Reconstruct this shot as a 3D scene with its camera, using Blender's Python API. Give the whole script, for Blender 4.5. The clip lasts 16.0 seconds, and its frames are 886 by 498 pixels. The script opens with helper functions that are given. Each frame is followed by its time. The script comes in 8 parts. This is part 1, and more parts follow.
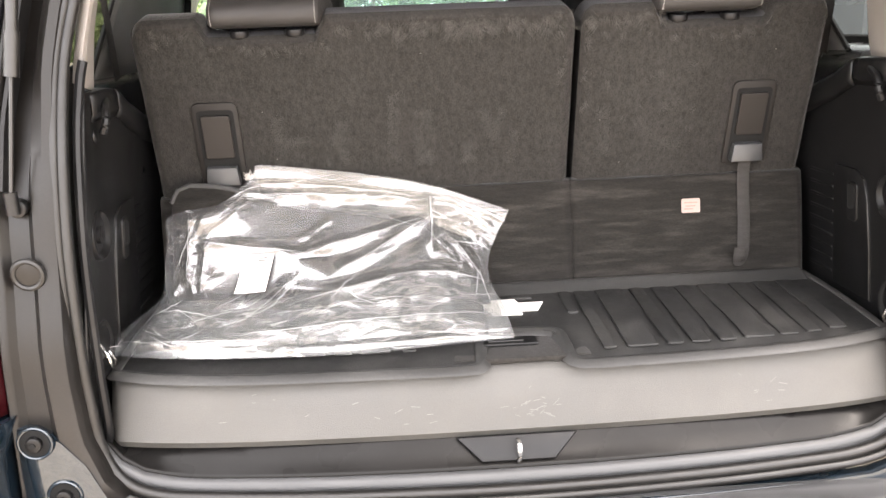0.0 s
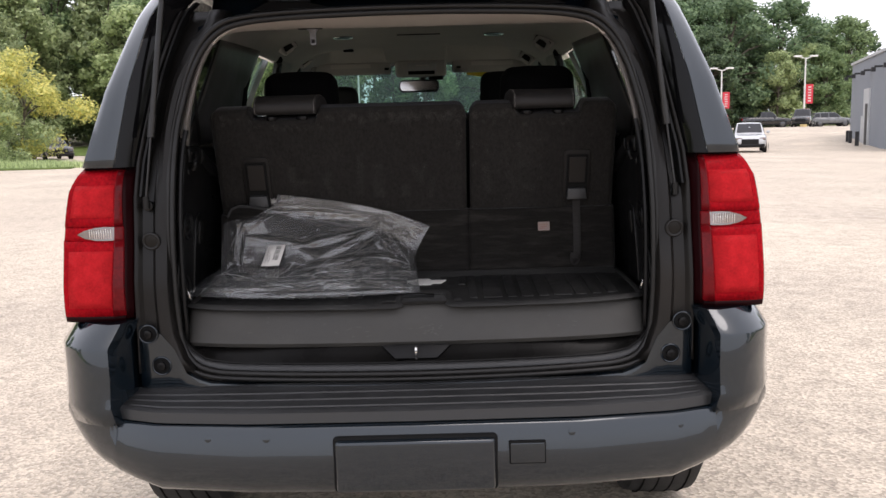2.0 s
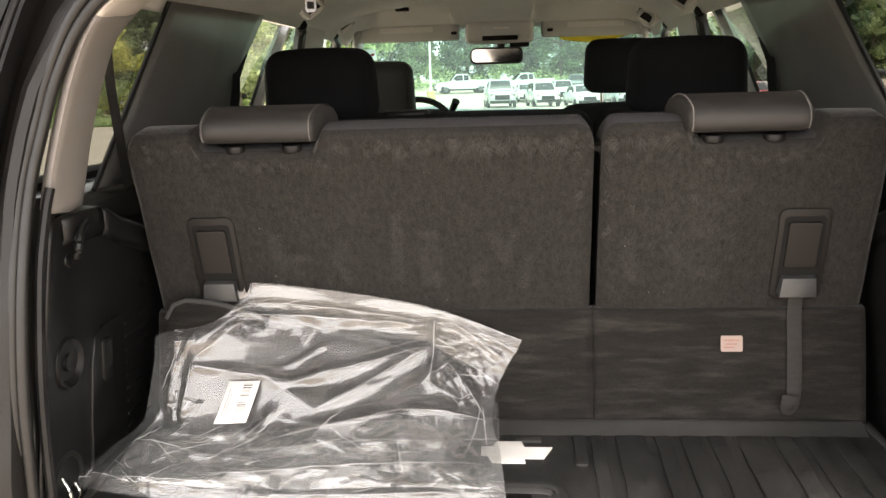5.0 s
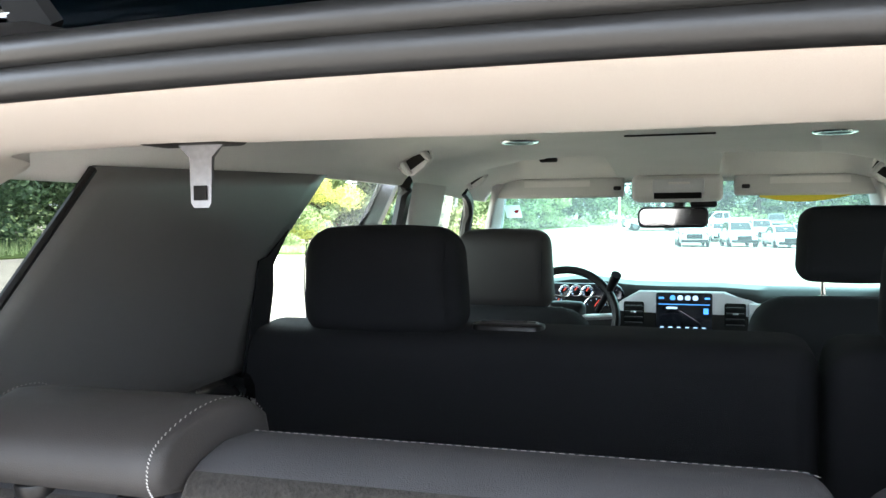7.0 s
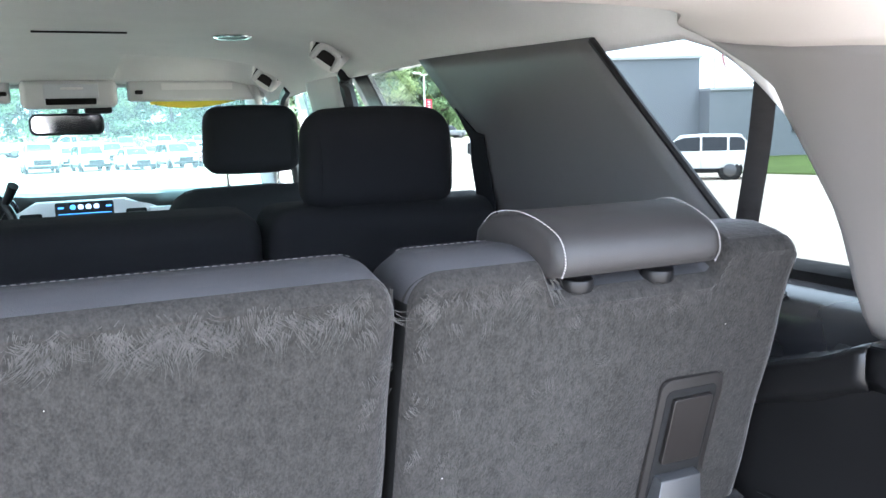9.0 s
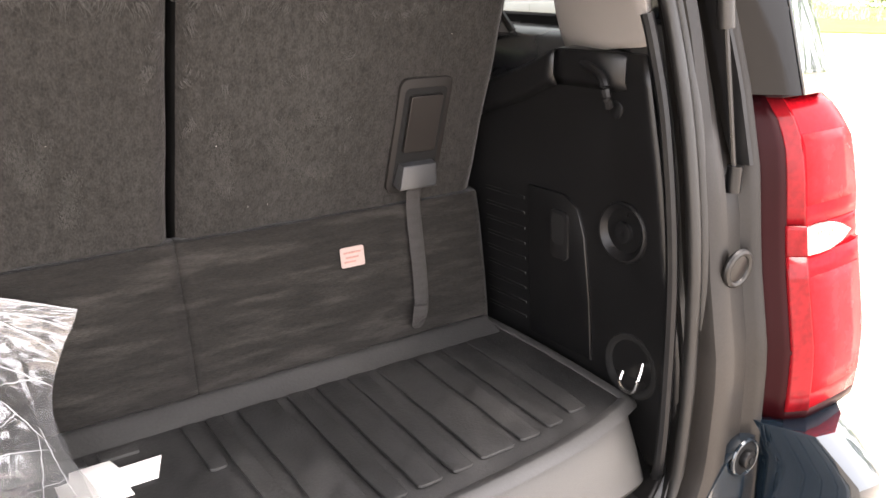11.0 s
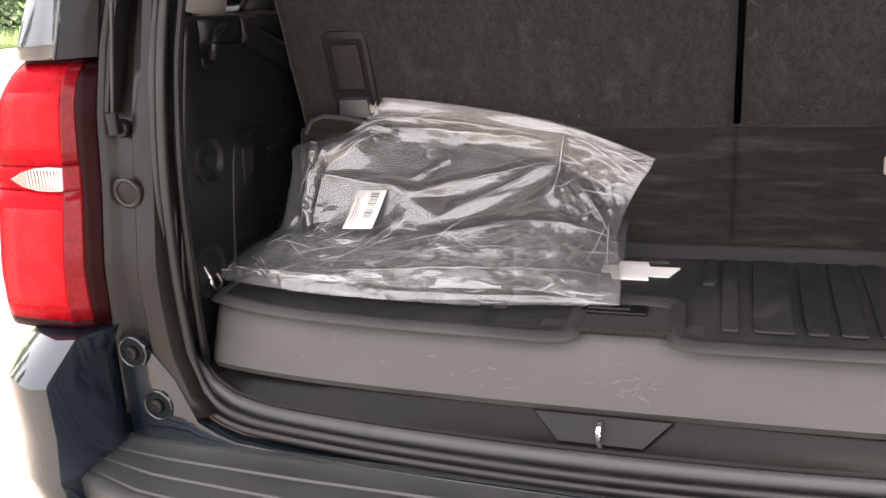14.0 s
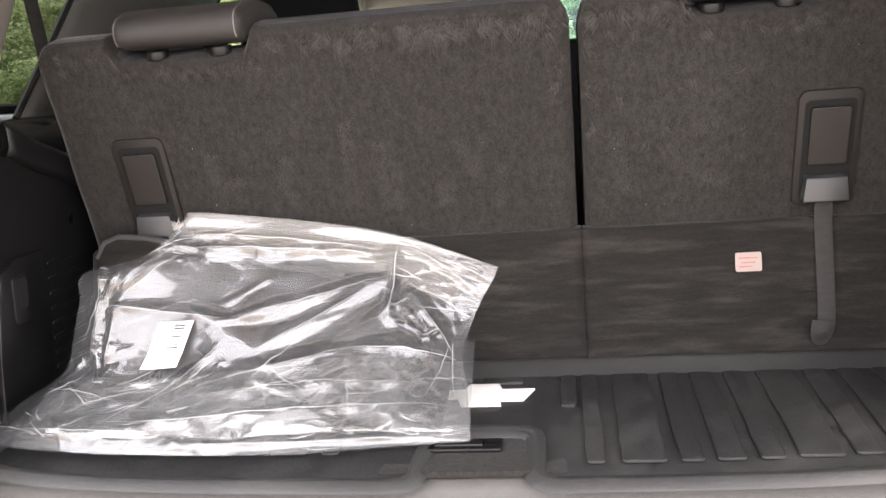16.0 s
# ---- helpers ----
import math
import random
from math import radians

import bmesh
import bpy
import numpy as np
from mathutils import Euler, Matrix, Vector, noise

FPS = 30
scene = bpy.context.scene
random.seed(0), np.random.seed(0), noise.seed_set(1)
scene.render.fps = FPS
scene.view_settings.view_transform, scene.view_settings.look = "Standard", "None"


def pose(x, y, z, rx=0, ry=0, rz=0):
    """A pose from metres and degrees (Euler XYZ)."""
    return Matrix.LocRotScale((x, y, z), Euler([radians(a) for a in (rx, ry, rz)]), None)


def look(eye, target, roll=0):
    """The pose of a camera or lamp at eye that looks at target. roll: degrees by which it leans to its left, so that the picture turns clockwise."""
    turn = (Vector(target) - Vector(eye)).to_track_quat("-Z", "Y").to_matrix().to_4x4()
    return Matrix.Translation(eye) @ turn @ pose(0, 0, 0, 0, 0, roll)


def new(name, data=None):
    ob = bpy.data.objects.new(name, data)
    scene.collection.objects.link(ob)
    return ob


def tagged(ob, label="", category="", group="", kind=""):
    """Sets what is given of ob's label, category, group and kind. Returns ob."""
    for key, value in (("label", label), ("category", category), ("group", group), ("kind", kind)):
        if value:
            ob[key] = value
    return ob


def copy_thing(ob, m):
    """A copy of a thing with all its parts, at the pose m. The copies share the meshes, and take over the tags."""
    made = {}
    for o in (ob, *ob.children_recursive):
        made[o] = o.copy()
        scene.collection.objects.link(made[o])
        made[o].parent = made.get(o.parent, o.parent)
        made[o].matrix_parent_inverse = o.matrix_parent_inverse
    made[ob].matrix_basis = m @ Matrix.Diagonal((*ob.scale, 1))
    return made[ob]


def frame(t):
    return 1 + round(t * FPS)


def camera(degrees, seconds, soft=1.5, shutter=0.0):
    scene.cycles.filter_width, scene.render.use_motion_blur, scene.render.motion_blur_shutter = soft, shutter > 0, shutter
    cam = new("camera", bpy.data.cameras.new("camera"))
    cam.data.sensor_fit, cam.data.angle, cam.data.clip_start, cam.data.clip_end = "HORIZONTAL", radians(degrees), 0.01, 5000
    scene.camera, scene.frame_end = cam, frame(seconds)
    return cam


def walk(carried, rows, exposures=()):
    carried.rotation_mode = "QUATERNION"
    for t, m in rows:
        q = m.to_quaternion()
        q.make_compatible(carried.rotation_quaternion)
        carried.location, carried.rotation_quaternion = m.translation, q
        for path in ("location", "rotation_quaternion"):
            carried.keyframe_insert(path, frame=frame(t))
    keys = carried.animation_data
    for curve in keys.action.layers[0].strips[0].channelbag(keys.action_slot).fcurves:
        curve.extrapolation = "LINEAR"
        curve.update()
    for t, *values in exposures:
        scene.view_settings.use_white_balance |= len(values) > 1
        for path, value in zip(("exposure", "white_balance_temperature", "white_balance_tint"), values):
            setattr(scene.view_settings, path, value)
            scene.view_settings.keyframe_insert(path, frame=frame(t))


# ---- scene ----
cam = camera(55.0, 16.0)
PATH = [
    (0, (-0.181, -1.261, 1.415), (-0.082, 0.672, 0.911), -2.2),
    (0.5, (-0.035, -1.589, 1.429), (0.013, 0.395, 1.184), -2.1),
    (1, (-0.003, -1.877, 1.423), (0.034, 0.109, 1.186), -2.8),
    (1.5, (-0.002, -2.144, 1.401), (0.049, -0.163, 1.131), -2.2),
    (2, (0.094, -2.401, 1.377), (0.088, -0.421, 1.092), -1.5),
    (2.5, (0.118, -2.468, 1.371), (0.071, -0.491, 1.072), -1.6),
    (3, (0.042, -2.308, 1.367), (0.041, -0.333, 1.056), -1.4),
    (3.2, (-0.001, -2.19, 1.382), (0.015, -0.217, 1.058), -1.6),
    (5.3, (0.037, -0.884, 1.53), (-0.236, 1.059, 1.142), -2.0),
    (5.5, (0.03, -0.749, 1.514), (-0.345, 1.192, 1.208), -2.7),
    (5.7, (0.018, -0.647, 1.527), (-0.419, 1.292, 1.301), -2.6),
    (6, (-0.017, -0.497, 1.584), (-0.484, 1.441, 1.424), -2.2),
    (6.5, (-0.011, -0.326, 1.631), (-0.568, 1.593, 1.554), -0.8),
    (7, (0.078, -0.181, 1.64), (-0.517, 1.727, 1.565), -0.4),
    (7.5, (0.07, -0.135, 1.637), (-0.269, 1.831, 1.498), -1.1),
    (8, (-0.097, -0.13, 1.635), (0.064, 1.854, 1.446), -1.3),
    (8.5, (-0.157, -0.197, 1.614), (0.37, 1.719, 1.389), -1.5),
    (9, (-0.1, -0.326, 1.577), (0.712, 1.479, 1.295), -1.9),
    (9.5, (-0.108, -0.403, 1.547), (1.033, 1.197, 1.176), -2.6),
    (9.7, (-0.13, -0.415, 1.529), (1.108, 1.099, 1.112), -2.6),
    (10, (-0.153, -0.438, 1.492), (1.146, 1.003, 1.003), -2.1),
    (10.2, (-0.157, -0.445, 1.473), (1.146, 0.973, 0.932), -1.1),
    (12.3, (0.015, -0.963, 1.388), (0.292, 0.899, 0.712), 0.3),
    (12.5, (0.081, -0.998, 1.375), (0.215, 0.885, 0.715), 0.1),
    (13, (0.154, -1.059, 1.359), (-0.016, 0.832, 0.73), -0.8),
    (13.5, (0.163, -1.084, 1.372), (-0.267, 0.763, 0.736), -2.1),
    (14, (0.159, -1.082, 1.358), (-0.463, 0.726, 0.771), -3.5),
    (14.5, (0.132, -1.089, 1.374), (-0.547, 0.732, 0.901), -4.2),
    (15, (0.127, -1.047, 1.374), (-0.446, 0.827, 0.976), -3.6),
    (15.5, (0.156, -0.947, 1.344), (-0.239, 0.974, 0.948), -3.4),
    (16, (0.154, -0.888, 1.333), (-0.138, 1.056, 0.964), -4.4),
]
# seconds, stops, white balance
EXPOSURE = [(0.0, 3.55, 6900, 15), (0.5, 3.7, 6400, 12), (1.0, 2.62, 6600, 12), (1.5, 1.05, 6650, 14), (2.0, 0.6, 6400, 17), (2.5, 0.34, 6180, 17), (3.0, 0.40, 6120, 16), (3.2, 0.6, 6050, 12), (5.3, 3.1, 7300, 14), (5.5, 3.32, 7200, 14),
            (6.0, 3.42, 6000, 10), (6.5, 3.4, 5850, 9), (7.0, 3.55, 5750, 8), (7.5, 3.6, 5600, 9), (8.0, 3.7, 5450, 9), (8.5, 3.95, 5250, 8), (9.0, 4.12, 5350, 11), (9.5, 4.28, 6100, 17), (10.0, 3.85, 6850, 21), (10.2, 3.55, 6800, 20), (12.3, 3.17, 6900, 17), (13.0, 3.15, 6900, 17),
            (13.5, 3.0, 6900, 18), (14.0, 2.32, 6900, 19), (14.5, 1.9, 6900, 19), (15.0, 2.3, 6500, 13), (15.5, 3.05, 6700, 17), (16.0, 3.1, 6700, 17)]
walk(cam, [(t, look(eye, target, roll)) for t, eye, target, roll in PATH], EXPOSURE)

# ---------------------------------------------------------------- light
world = bpy.data.worlds.new("overcast_sky")
scene.world = world
world.use_nodes = True
wt = world.node_tree
wt.nodes.clear()
w_out = wt.nodes.new("ShaderNodeOutputWorld")
w_bg = wt.nodes.new("ShaderNodeBackground")
w_sky = wt.nodes.new("ShaderNodeTexSky")
w_sky.sky_type = "NISHITA"
w_sky.sun_disc = False
w_sky.sun_elevation, w_sky.sun_rotation = radians(65), radians(153)
w_sky.air_density, w_sky.dust_density, w_sky.ozone_density = 1.0, 5.0, 1.0
w_mix = wt.nodes.new("ShaderNodeMixRGB")
w_mix.inputs["Fac"].default_value = 0.72
w_mix.inputs["Color2"].default_value = (11.0, 11.2, 11.4, 1)
w_bg.inputs["Strength"].default_value = 0.125
wt.links.new(w_sky.outputs["Color"], w_mix.inputs["Color1"])
wt.links.new(w_mix.outputs["Color"], w_bg.inputs["Color"])
wt.links.new(w_bg.outputs["Background"], w_out.inputs["Surface"])

sun_data = bpy.data.lights.new("sun", "SUN")
sun_data.energy, sun_data.angle, sun_data.color = 0.6, radians(24), (1.0, 0.95, 0.88)
sun = new("sun", sun_data)
sun.matrix_basis = look((4, -8, 20), (0, 0, 0))


# ---------------------------------------------------------------- materials
def material(name, base, rough=0.5, metal=0.0, vary=0.25, scale=12.0, fine=160.0, bump=0.15, coat=0.0, spec=0.5,
             second=None, second_amount=0.0, second_scale=3.0, per_object=0.0, stretch=(1, 1, 1)):
    """A plain surface with variation at two scales, bump, and optional stains of a second colour."""
    m = bpy.data.materials.new(name)
    m.use_nodes = True
    nt = m.node_tree
    b = nt.nodes["Principled BSDF"]
    b.inputs["Roughness"].default_value = rough
    b.inputs["Metallic"].default_value = metal
    b.inputs["Coat Weight"].default_value = coat
    b.inputs["Coat Roughness"].default_value = 0.025
    b.inputs["Specular IOR Level"].default_value = spec
    geo = nt.nodes.new("ShaderNodeNewGeometry")
    mapping = nt.nodes.new("ShaderNodeMapping")
    mapping.inputs["Scale"].default_value = stretch
    nt.links.new(geo.outputs["Position"], mapping.inputs["Vector"])
    n1 = nt.nodes.new("ShaderNodeTexNoise")
    n1.inputs["Scale"].default_value, n1.inputs["Detail"].default_value = scale, 6
    n2 = nt.nodes.new("ShaderNodeTexNoise")
    n2.inputs["Scale"].default_value, n2.inputs["Detail"].default_value = fine, 3
    for n in (n1, n2):
        nt.links.new(mapping.outputs["Vector"], n.inputs["Vector"])
    add = nt.nodes.new("ShaderNodeMath")
    add.operation = "ADD"
    nt.links.new(n1.outputs["Fac"], add.inputs[0])
    nt.links.new(n2.outputs["Fac"], add.inputs[1])
    ramp = nt.nodes.new("ShaderNodeMapRange")
    ramp.inputs["From Min"].default_value, ramp.inputs["From Max"].default_value = 0.6, 1.4
    ramp.inputs["To Min"].default_value, ramp.inputs["To Max"].default_value = 1 - vary, 1 + vary
    nt.links.new(add.outputs[0], ramp.inputs["Value"])
    col = nt.nodes.new("ShaderNodeRGB")
    col.outputs[0].default_value = (*base, 1)
    colour = col.outputs[0]
    if second:
        n3 = nt.nodes.new("ShaderNodeTexNoise")
        n3.inputs["Scale"].default_value, n3.inputs["Detail"].default_value = second_scale, 5
        nt.links.new(mapping.outputs["Vector"], n3.inputs["Vector"])
        r3 = nt.nodes.new("ShaderNodeMapRange")
        r3.inputs["From Min"].default_value, r3.inputs["From Max"].default_value = 0.48, 0.68
        r3.inputs["To Max"].default_value = second_amount
        nt.links.new(n3.outputs["Fac"], r3.inputs["Value"])
        mx = nt.nodes.new("ShaderNodeMixRGB")
        nt.links.new(r3.outputs[0], mx.inputs["Fac"])
        nt.links.new(colour, mx.inputs["Color1"])
        mx.inputs["Color2"].default_value = (*second, 1)
        colour = mx.outputs[0]
    value = ramp.outputs[0]
    if per_object:
        info = nt.nodes.new("ShaderNodeObjectInfo")
        rr = nt.nodes.new("ShaderNodeMapRange")
        rr.inputs["To Min"].default_value, rr.inputs["To Max"].default_value = 1 - per_object, 1 + per_object
        nt.links.new(info.outputs["Random"], rr.inputs["Value"])
        mu = nt.nodes.new("ShaderNodeMath")
        mu.operation = "MULTIPLY"
        nt.links.new(value, mu.inputs[0])
        nt.links.new(rr.outputs[0], mu.inputs[1])
        value = mu.outputs[0]
    vm = nt.nodes.new("ShaderNodeVectorMath")
    vm.operation = "SCALE"
    nt.links.new(colour, vm.inputs[0])
    nt.links.new(value, vm.inputs["Scale"])
    nt.links.new(vm.outputs[0], b.inputs["Base Color"])
    if bump:
        bp = nt.nodes.new("ShaderNodeBump")
        bp.inputs["Strength"].default_value, bp.inputs["Distance"].default_value = bump, 0.002
        nt.links.new(add.outputs[0], bp.inputs["Height"])
        nt.links.new(bp.outputs[0], b.inputs["Normal"])
    rm = nt.nodes.new("ShaderNodeMapRange")
    rm.inputs["From Min"].default_value, rm.inputs["From Max"].default_value = 0.3, 0.7
    rm.inputs["To Min"].default_value, rm.inputs["To Max"].default_value = max(0.02, rough - 0.08), min(1, rough + 0.08)
    nt.links.new(n1.outputs["Fac"], rm.inputs["Value"])
    nt.links.new(rm.outputs[0], b.inputs["Roughness"])
    return m


def glass(name, tint, rough=0.0, solid=0.12):
    """A thin pane: clear film of the tint, with a glossy surface."""
    m = bpy.data.materials.new(name)
    m.use_nodes = True
    nt = m.node_tree
    nt.nodes.clear()
    out = nt.nodes.new("ShaderNodeOutputMaterial")
    tr = nt.nodes.new("ShaderNodeBsdfTransparent")
    tr.inputs["Color"].default_value = (*tint, 1)
    gl = nt.nodes.new("ShaderNodeBsdfGlossy")
    gl.inputs["Roughness"].default_value = rough
    lw = nt.nodes.new("ShaderNodeLayerWeight")
    mr = nt.nodes.new("ShaderNodeMapRange")
    mr.inputs["From Min"].default_value, mr.inputs["From Max"].default_value = 0.45, 1.0
    mr.inputs["To Min"].default_value, mr.inputs["To Max"].default_value = 0.035, 0.45
    nt.links.new(lw.outputs["Facing"], mr.inputs["Value"])
    mx = nt.nodes.new("ShaderNodeMixShader")
    nt.links.new(mr.outputs[0], mx.inputs[0])
    nt.links.new(tr.outputs[0], mx.inputs[1])
    nt.links.new(gl.outputs[0], mx.inputs[2])
    nt.links.new(mx.outputs[0], out.inputs["Surface"])
    return m


def glow(name, colour, strength):
    m = bpy.data.materials.new(name)
    m.use_nodes = True
    b = m.node_tree.nodes["Principled BSDF"]
    b.inputs["Base Color"].default_value = (*colour, 1)
    b.inputs["Emission Color"].default_value = (*colour, 1)
    b.inputs["Emission Strength"].default_value = strength
    return m


PAINT = material("dark_blue_paint", (0.0036, 0.0066, 0.0100), 0.20, 0.0, 0.06, 4, 900, 0.0, coat=1.0, spec=0.22)
PAINT.node_tree.nodes["Principled BSDF"].inputs["Specular Tint"].default_value = (0.72, 0.88, 1.0, 1)
GLOSS_BLACK = material("gloss_black_trim", (0.0035, 0.0035, 0.004), 0.10, 0, 0.1, 6, 300, 0.0, spec=0.16)
PAINT_DULL = material("dusty_jamb_paint", (0.0078, 0.0071, 0.0066), 0.36, 0.0, 0.25, 9, 300, 0.05, spec=0.2,
                      second=(0.022, 0.0190, 0.0165), second_amount=0.45)
PLASTIC = material("black_grained_plastic", (0.0040, 0.0040, 0.0042), 0.35, 0, 0.2, 10, 900, 0.10, spec=0.26)
PLASTIC_SATIN = material("black_satin_plastic", (0.0045, 0.0045, 0.0048), 0.36, 0, 0.2, 8, 500, 0.06, spec=0.18,
                         second=(0.018, 0.017, 0.016), second_amount=0.25, second_scale=14)
# base lifted above the other black trim to add to the window's sheen
LEDGE = material("satin_black_ledge_plastic_with_sheen", (0.015, 0.015, 0.0155), 0.26, 0, 0.2, 8, 700, 0.04, spec=1.0)
STEP_PLASTIC = material("grey_black_step_plastic", (0.0185, 0.0190, 0.0198), 0.5, 0, 0.2, 10, 700, 0.15)
RUBBER = material("black_rubber", (0.0050, 0.0047, 0.0044), 0.42, 0, 0.25, 20, 300, 0.06, spec=0.34)
STRUT = material("satin_grey_black_strut_paint", (0.0085, 0.0080, 0.0075), 0.32, 0.0, 0.2, 12, 300, 0.03, spec=0.4)
MAT_RUBBER = material("dusty_black_mat_rubber", (0.0185, 0.0182, 0.0176), 0.55, 0, 0.35, 7, 260, 0.16, spec=0.4,
                      second=(0.040, 0.039, 0.037), second_amount=0.45, second_scale=5)
MAT_WORN = material("worn_grey_mat_rubber", (0.0092, 0.0091, 0.0089), 0.6, 0, 0.5, 45, 260, 0.30, spec=0.32,
                    second=(0.027, 0.026, 0.0245), second_amount=0.5, second_scale=8)
SILL_BLACK = material("smooth_black_sill_plastic", (0.0055, 0.0052, 0.005), 0.30, 0, 0.25, 6, 260, 0.05, spec=0.10,
                      second=(0.010, 0.010, 0.010), second_amount=0.3, second_scale=11)
SCUFF = material("pale_scuffed_vinyl", (0.09, 0.088, 0.082), 0.7, 0, 0.2, 40, 300, 0)
SILL = material("grey_grained_vinyl", (0.033, 0.0316, 0.0288), 0.6, 0, 0.32, 6, 700, 0.35,
                second=(0.056, 0.053, 0.048), second_amount=0.3, second_scale=7)
CARPET = material("charcoal_carpet", (0.0153, 0.0142, 0.0131), 0.95, 0, 0.60, 120, 420, 0.45,
                  second=(0.0225, 0.0214, 0.0198), second_amount=0.4, second_scale=6, spec=0.1, stretch=(1, 1, 0.6))
CARPET_LOW = material("dark_brushed_carpet", (0.0100, 0.0092, 0.0084), 0.95, 0, 0.5, 60, 420, 0.6,
                      second=(0.0250, 0.0228, 0.0206), second_amount=0.6, second_scale=21, spec=0.1, stretch=(0.42, 1, 2.5))
next(n for n in CARPET_LOW.node_tree.nodes if n.type == "MAPPING").inputs["Rotation"].default_value = (0, radians(24), 0)
for m, amount in ((CARPET, 0.14), (CARPET_LOW, 0.05)):
    # the pile catches light at its rim
    m.node_tree.nodes["Principled BSDF"].inputs["Sheen Weight"].default_value = amount
    m.node_tree.nodes["Principled BSDF"].inputs["Sheen Roughness"].default_value = 0.35
FABRIC = material("black_woven_fabric", (0.0105, 0.0112, 0.0125), 0.9, 0, 0.25, 12, 800, 0.5, spec=0.15)
FABRIC_TOP = material("dark_grey_knit_fabric", (0.032, 0.032, 0.0345), 0.9, 0, 0.2, 12, 900, 0.5, spec=0.2)
LEATHER = material("dark_brown_grey_vinyl", (0.0142, 0.0130, 0.0126), 0.60, 0, 0.15, 8, 900, 0.25, spec=0.3)
SEAM_THREAD = material("grey_seam_thread", (0.085, 0.082, 0.08), 0.8, 0, 0.2, 40, 900, 0)
THREAD = material("pale_grey_thread", (0.24, 0.23, 0.22), 0.8, 0, 0.2, 40, 900, 0.2)
# darker copy of the header's beige, with the pillars' shade in its colour
SHADED_BEIGE = material("shaded_beige_grained_plastic", (0.172, 0.157, 0.145), 0.55, 0, 0.07, 5, 900, 0.12)
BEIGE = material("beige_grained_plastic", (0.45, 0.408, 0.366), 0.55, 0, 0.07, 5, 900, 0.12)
HEADLINER = material("grey_headliner_cloth", (0.56, 0.55, 0.525), 0.9, 0, 0.08, 6, 700, 0.3, spec=0.2)
TRIM_GREY = material("dark_taupe_pillar_plastic", (0.086, 0.084, 0.080), 0.42, 0, 0.1, 6, 900, 0.1)
VISOR = material("light_grey_visor_vinyl", (0.44, 0.435, 0.42), 0.7, 0, 0.08, 6, 700, 0.2)
WHITE = material("white_card", (0.55, 0.535, 0.51), 0.6, 0, 0.05, 20, 200, 0.0)
CHROME = material("bright_steel", (0.72, 0.71, 0.69), 0.2, 1.0, 0.12, 30, 200, 0.03)
STEEL_DARK = material("dark_steel", (0.14, 0.14, 0.145), 0.35, 0.9, 0.2, 30, 200, 0.05)
SILVER = material("silver_painted_plastic", (0.42, 0.42, 0.42), 0.35, 0.6, 0.08, 20, 400, 0.02)
SILVER_TRIM = material("satin_silver_plastic", (0.40, 0.41, 0.42), 0.4, 0.0, 0.06, 20, 400, 0.02)
BROWN_LATCH = material("brown_black_latch_plastic", (0.0082, 0.0072, 0.0066), 0.55, 0, 0.15, 12, 700, 0.1, spec=0.2)
PADDLE = material("dark_paddle_plastic", (0.0078, 0.0066, 0.0060), 0.45, 0, 0.15, 12, 700, 0.08, spec=0.28)
BINDING = material("dark_mat_binding", (0.019, 0.0185, 0.018), 0.8, 0, 0.25, 30, 600, 0.3)
STRAP = material("brown_grey_webbing", (0.0112, 0.0096, 0.0087), 0.85, 0, 0.3, 30, 600, 0.5, stretch=(1, 1, 4))
# near-black for print and dark parts, also the shade between the seat backs
INK_AND_SHADE = material("dark_print_and_gap_shade", (0.007, 0.007, 0.007), 0.8, 0, 0.1, 30, 200, 0, spec=0.1)
RED_FACET = material("brown_red_lens_facet", (0.11, 0.004, 0.006), 0.14, 0, 0.4, 10, 120, 0.02, spec=0.14)
RED_LENS = material("red_lamp_lens", (0.25, 0.0045, 0.008), 0.16, 0, 0.5, 14, 120, 0.03, coat=0.0, spec=0.02, second=(0.14, 0.002, 0.004), second_amount=0.6, second_scale=7, stretch=(1.2, 1, 1.0))
RED_ELEMENT = material("bright_red_lamp_element", (0.36, 0.013, 0.016), 0.25, 0, 0.3, 30, 160, 0.04, spec=0.02)
RED_DARK = material("dark_smoked_lens", (0.011, 0.0012, 0.0018), 0.38, 0, 0.15, 10, 300, 0.0, spec=0.06)
CLEAR_LENS = material("ribbed_clear_lens", (0.20, 0.165, 0.155), 0.15, 0.3, 0.15, 10, 300, 0.1, coat=1.0)
TYRE = material("tyre_rubber", (0.020, 0.020, 0.020), 0.8, 0, 0.3, 15, 200, 0.3)
FILM = bpy.data.materials.new("clear_plastic_film")
def dusty(m, share):
    """Mixes a thin pale teal veil into a pane, standing in for glare and haze."""
    nt = m.node_tree
    out = next(n for n in nt.nodes if n.type == "OUTPUT_MATERIAL")
    first = out.inputs["Surface"].links[0].from_socket
    df = nt.nodes.new("ShaderNodeBsdfTranslucent")
    df.inputs["Color"].default_value = (0.58, 0.80, 0.77, 1)
    mx = nt.nodes.new("ShaderNodeMixShader")
    mx.inputs[0].default_value = share
    nt.links.new(first, mx.inputs[1])
    nt.links.new(df.outputs[0], mx.inputs[2])
    nt.links.new(mx.outputs[0], out.inputs["Surface"])
    return m


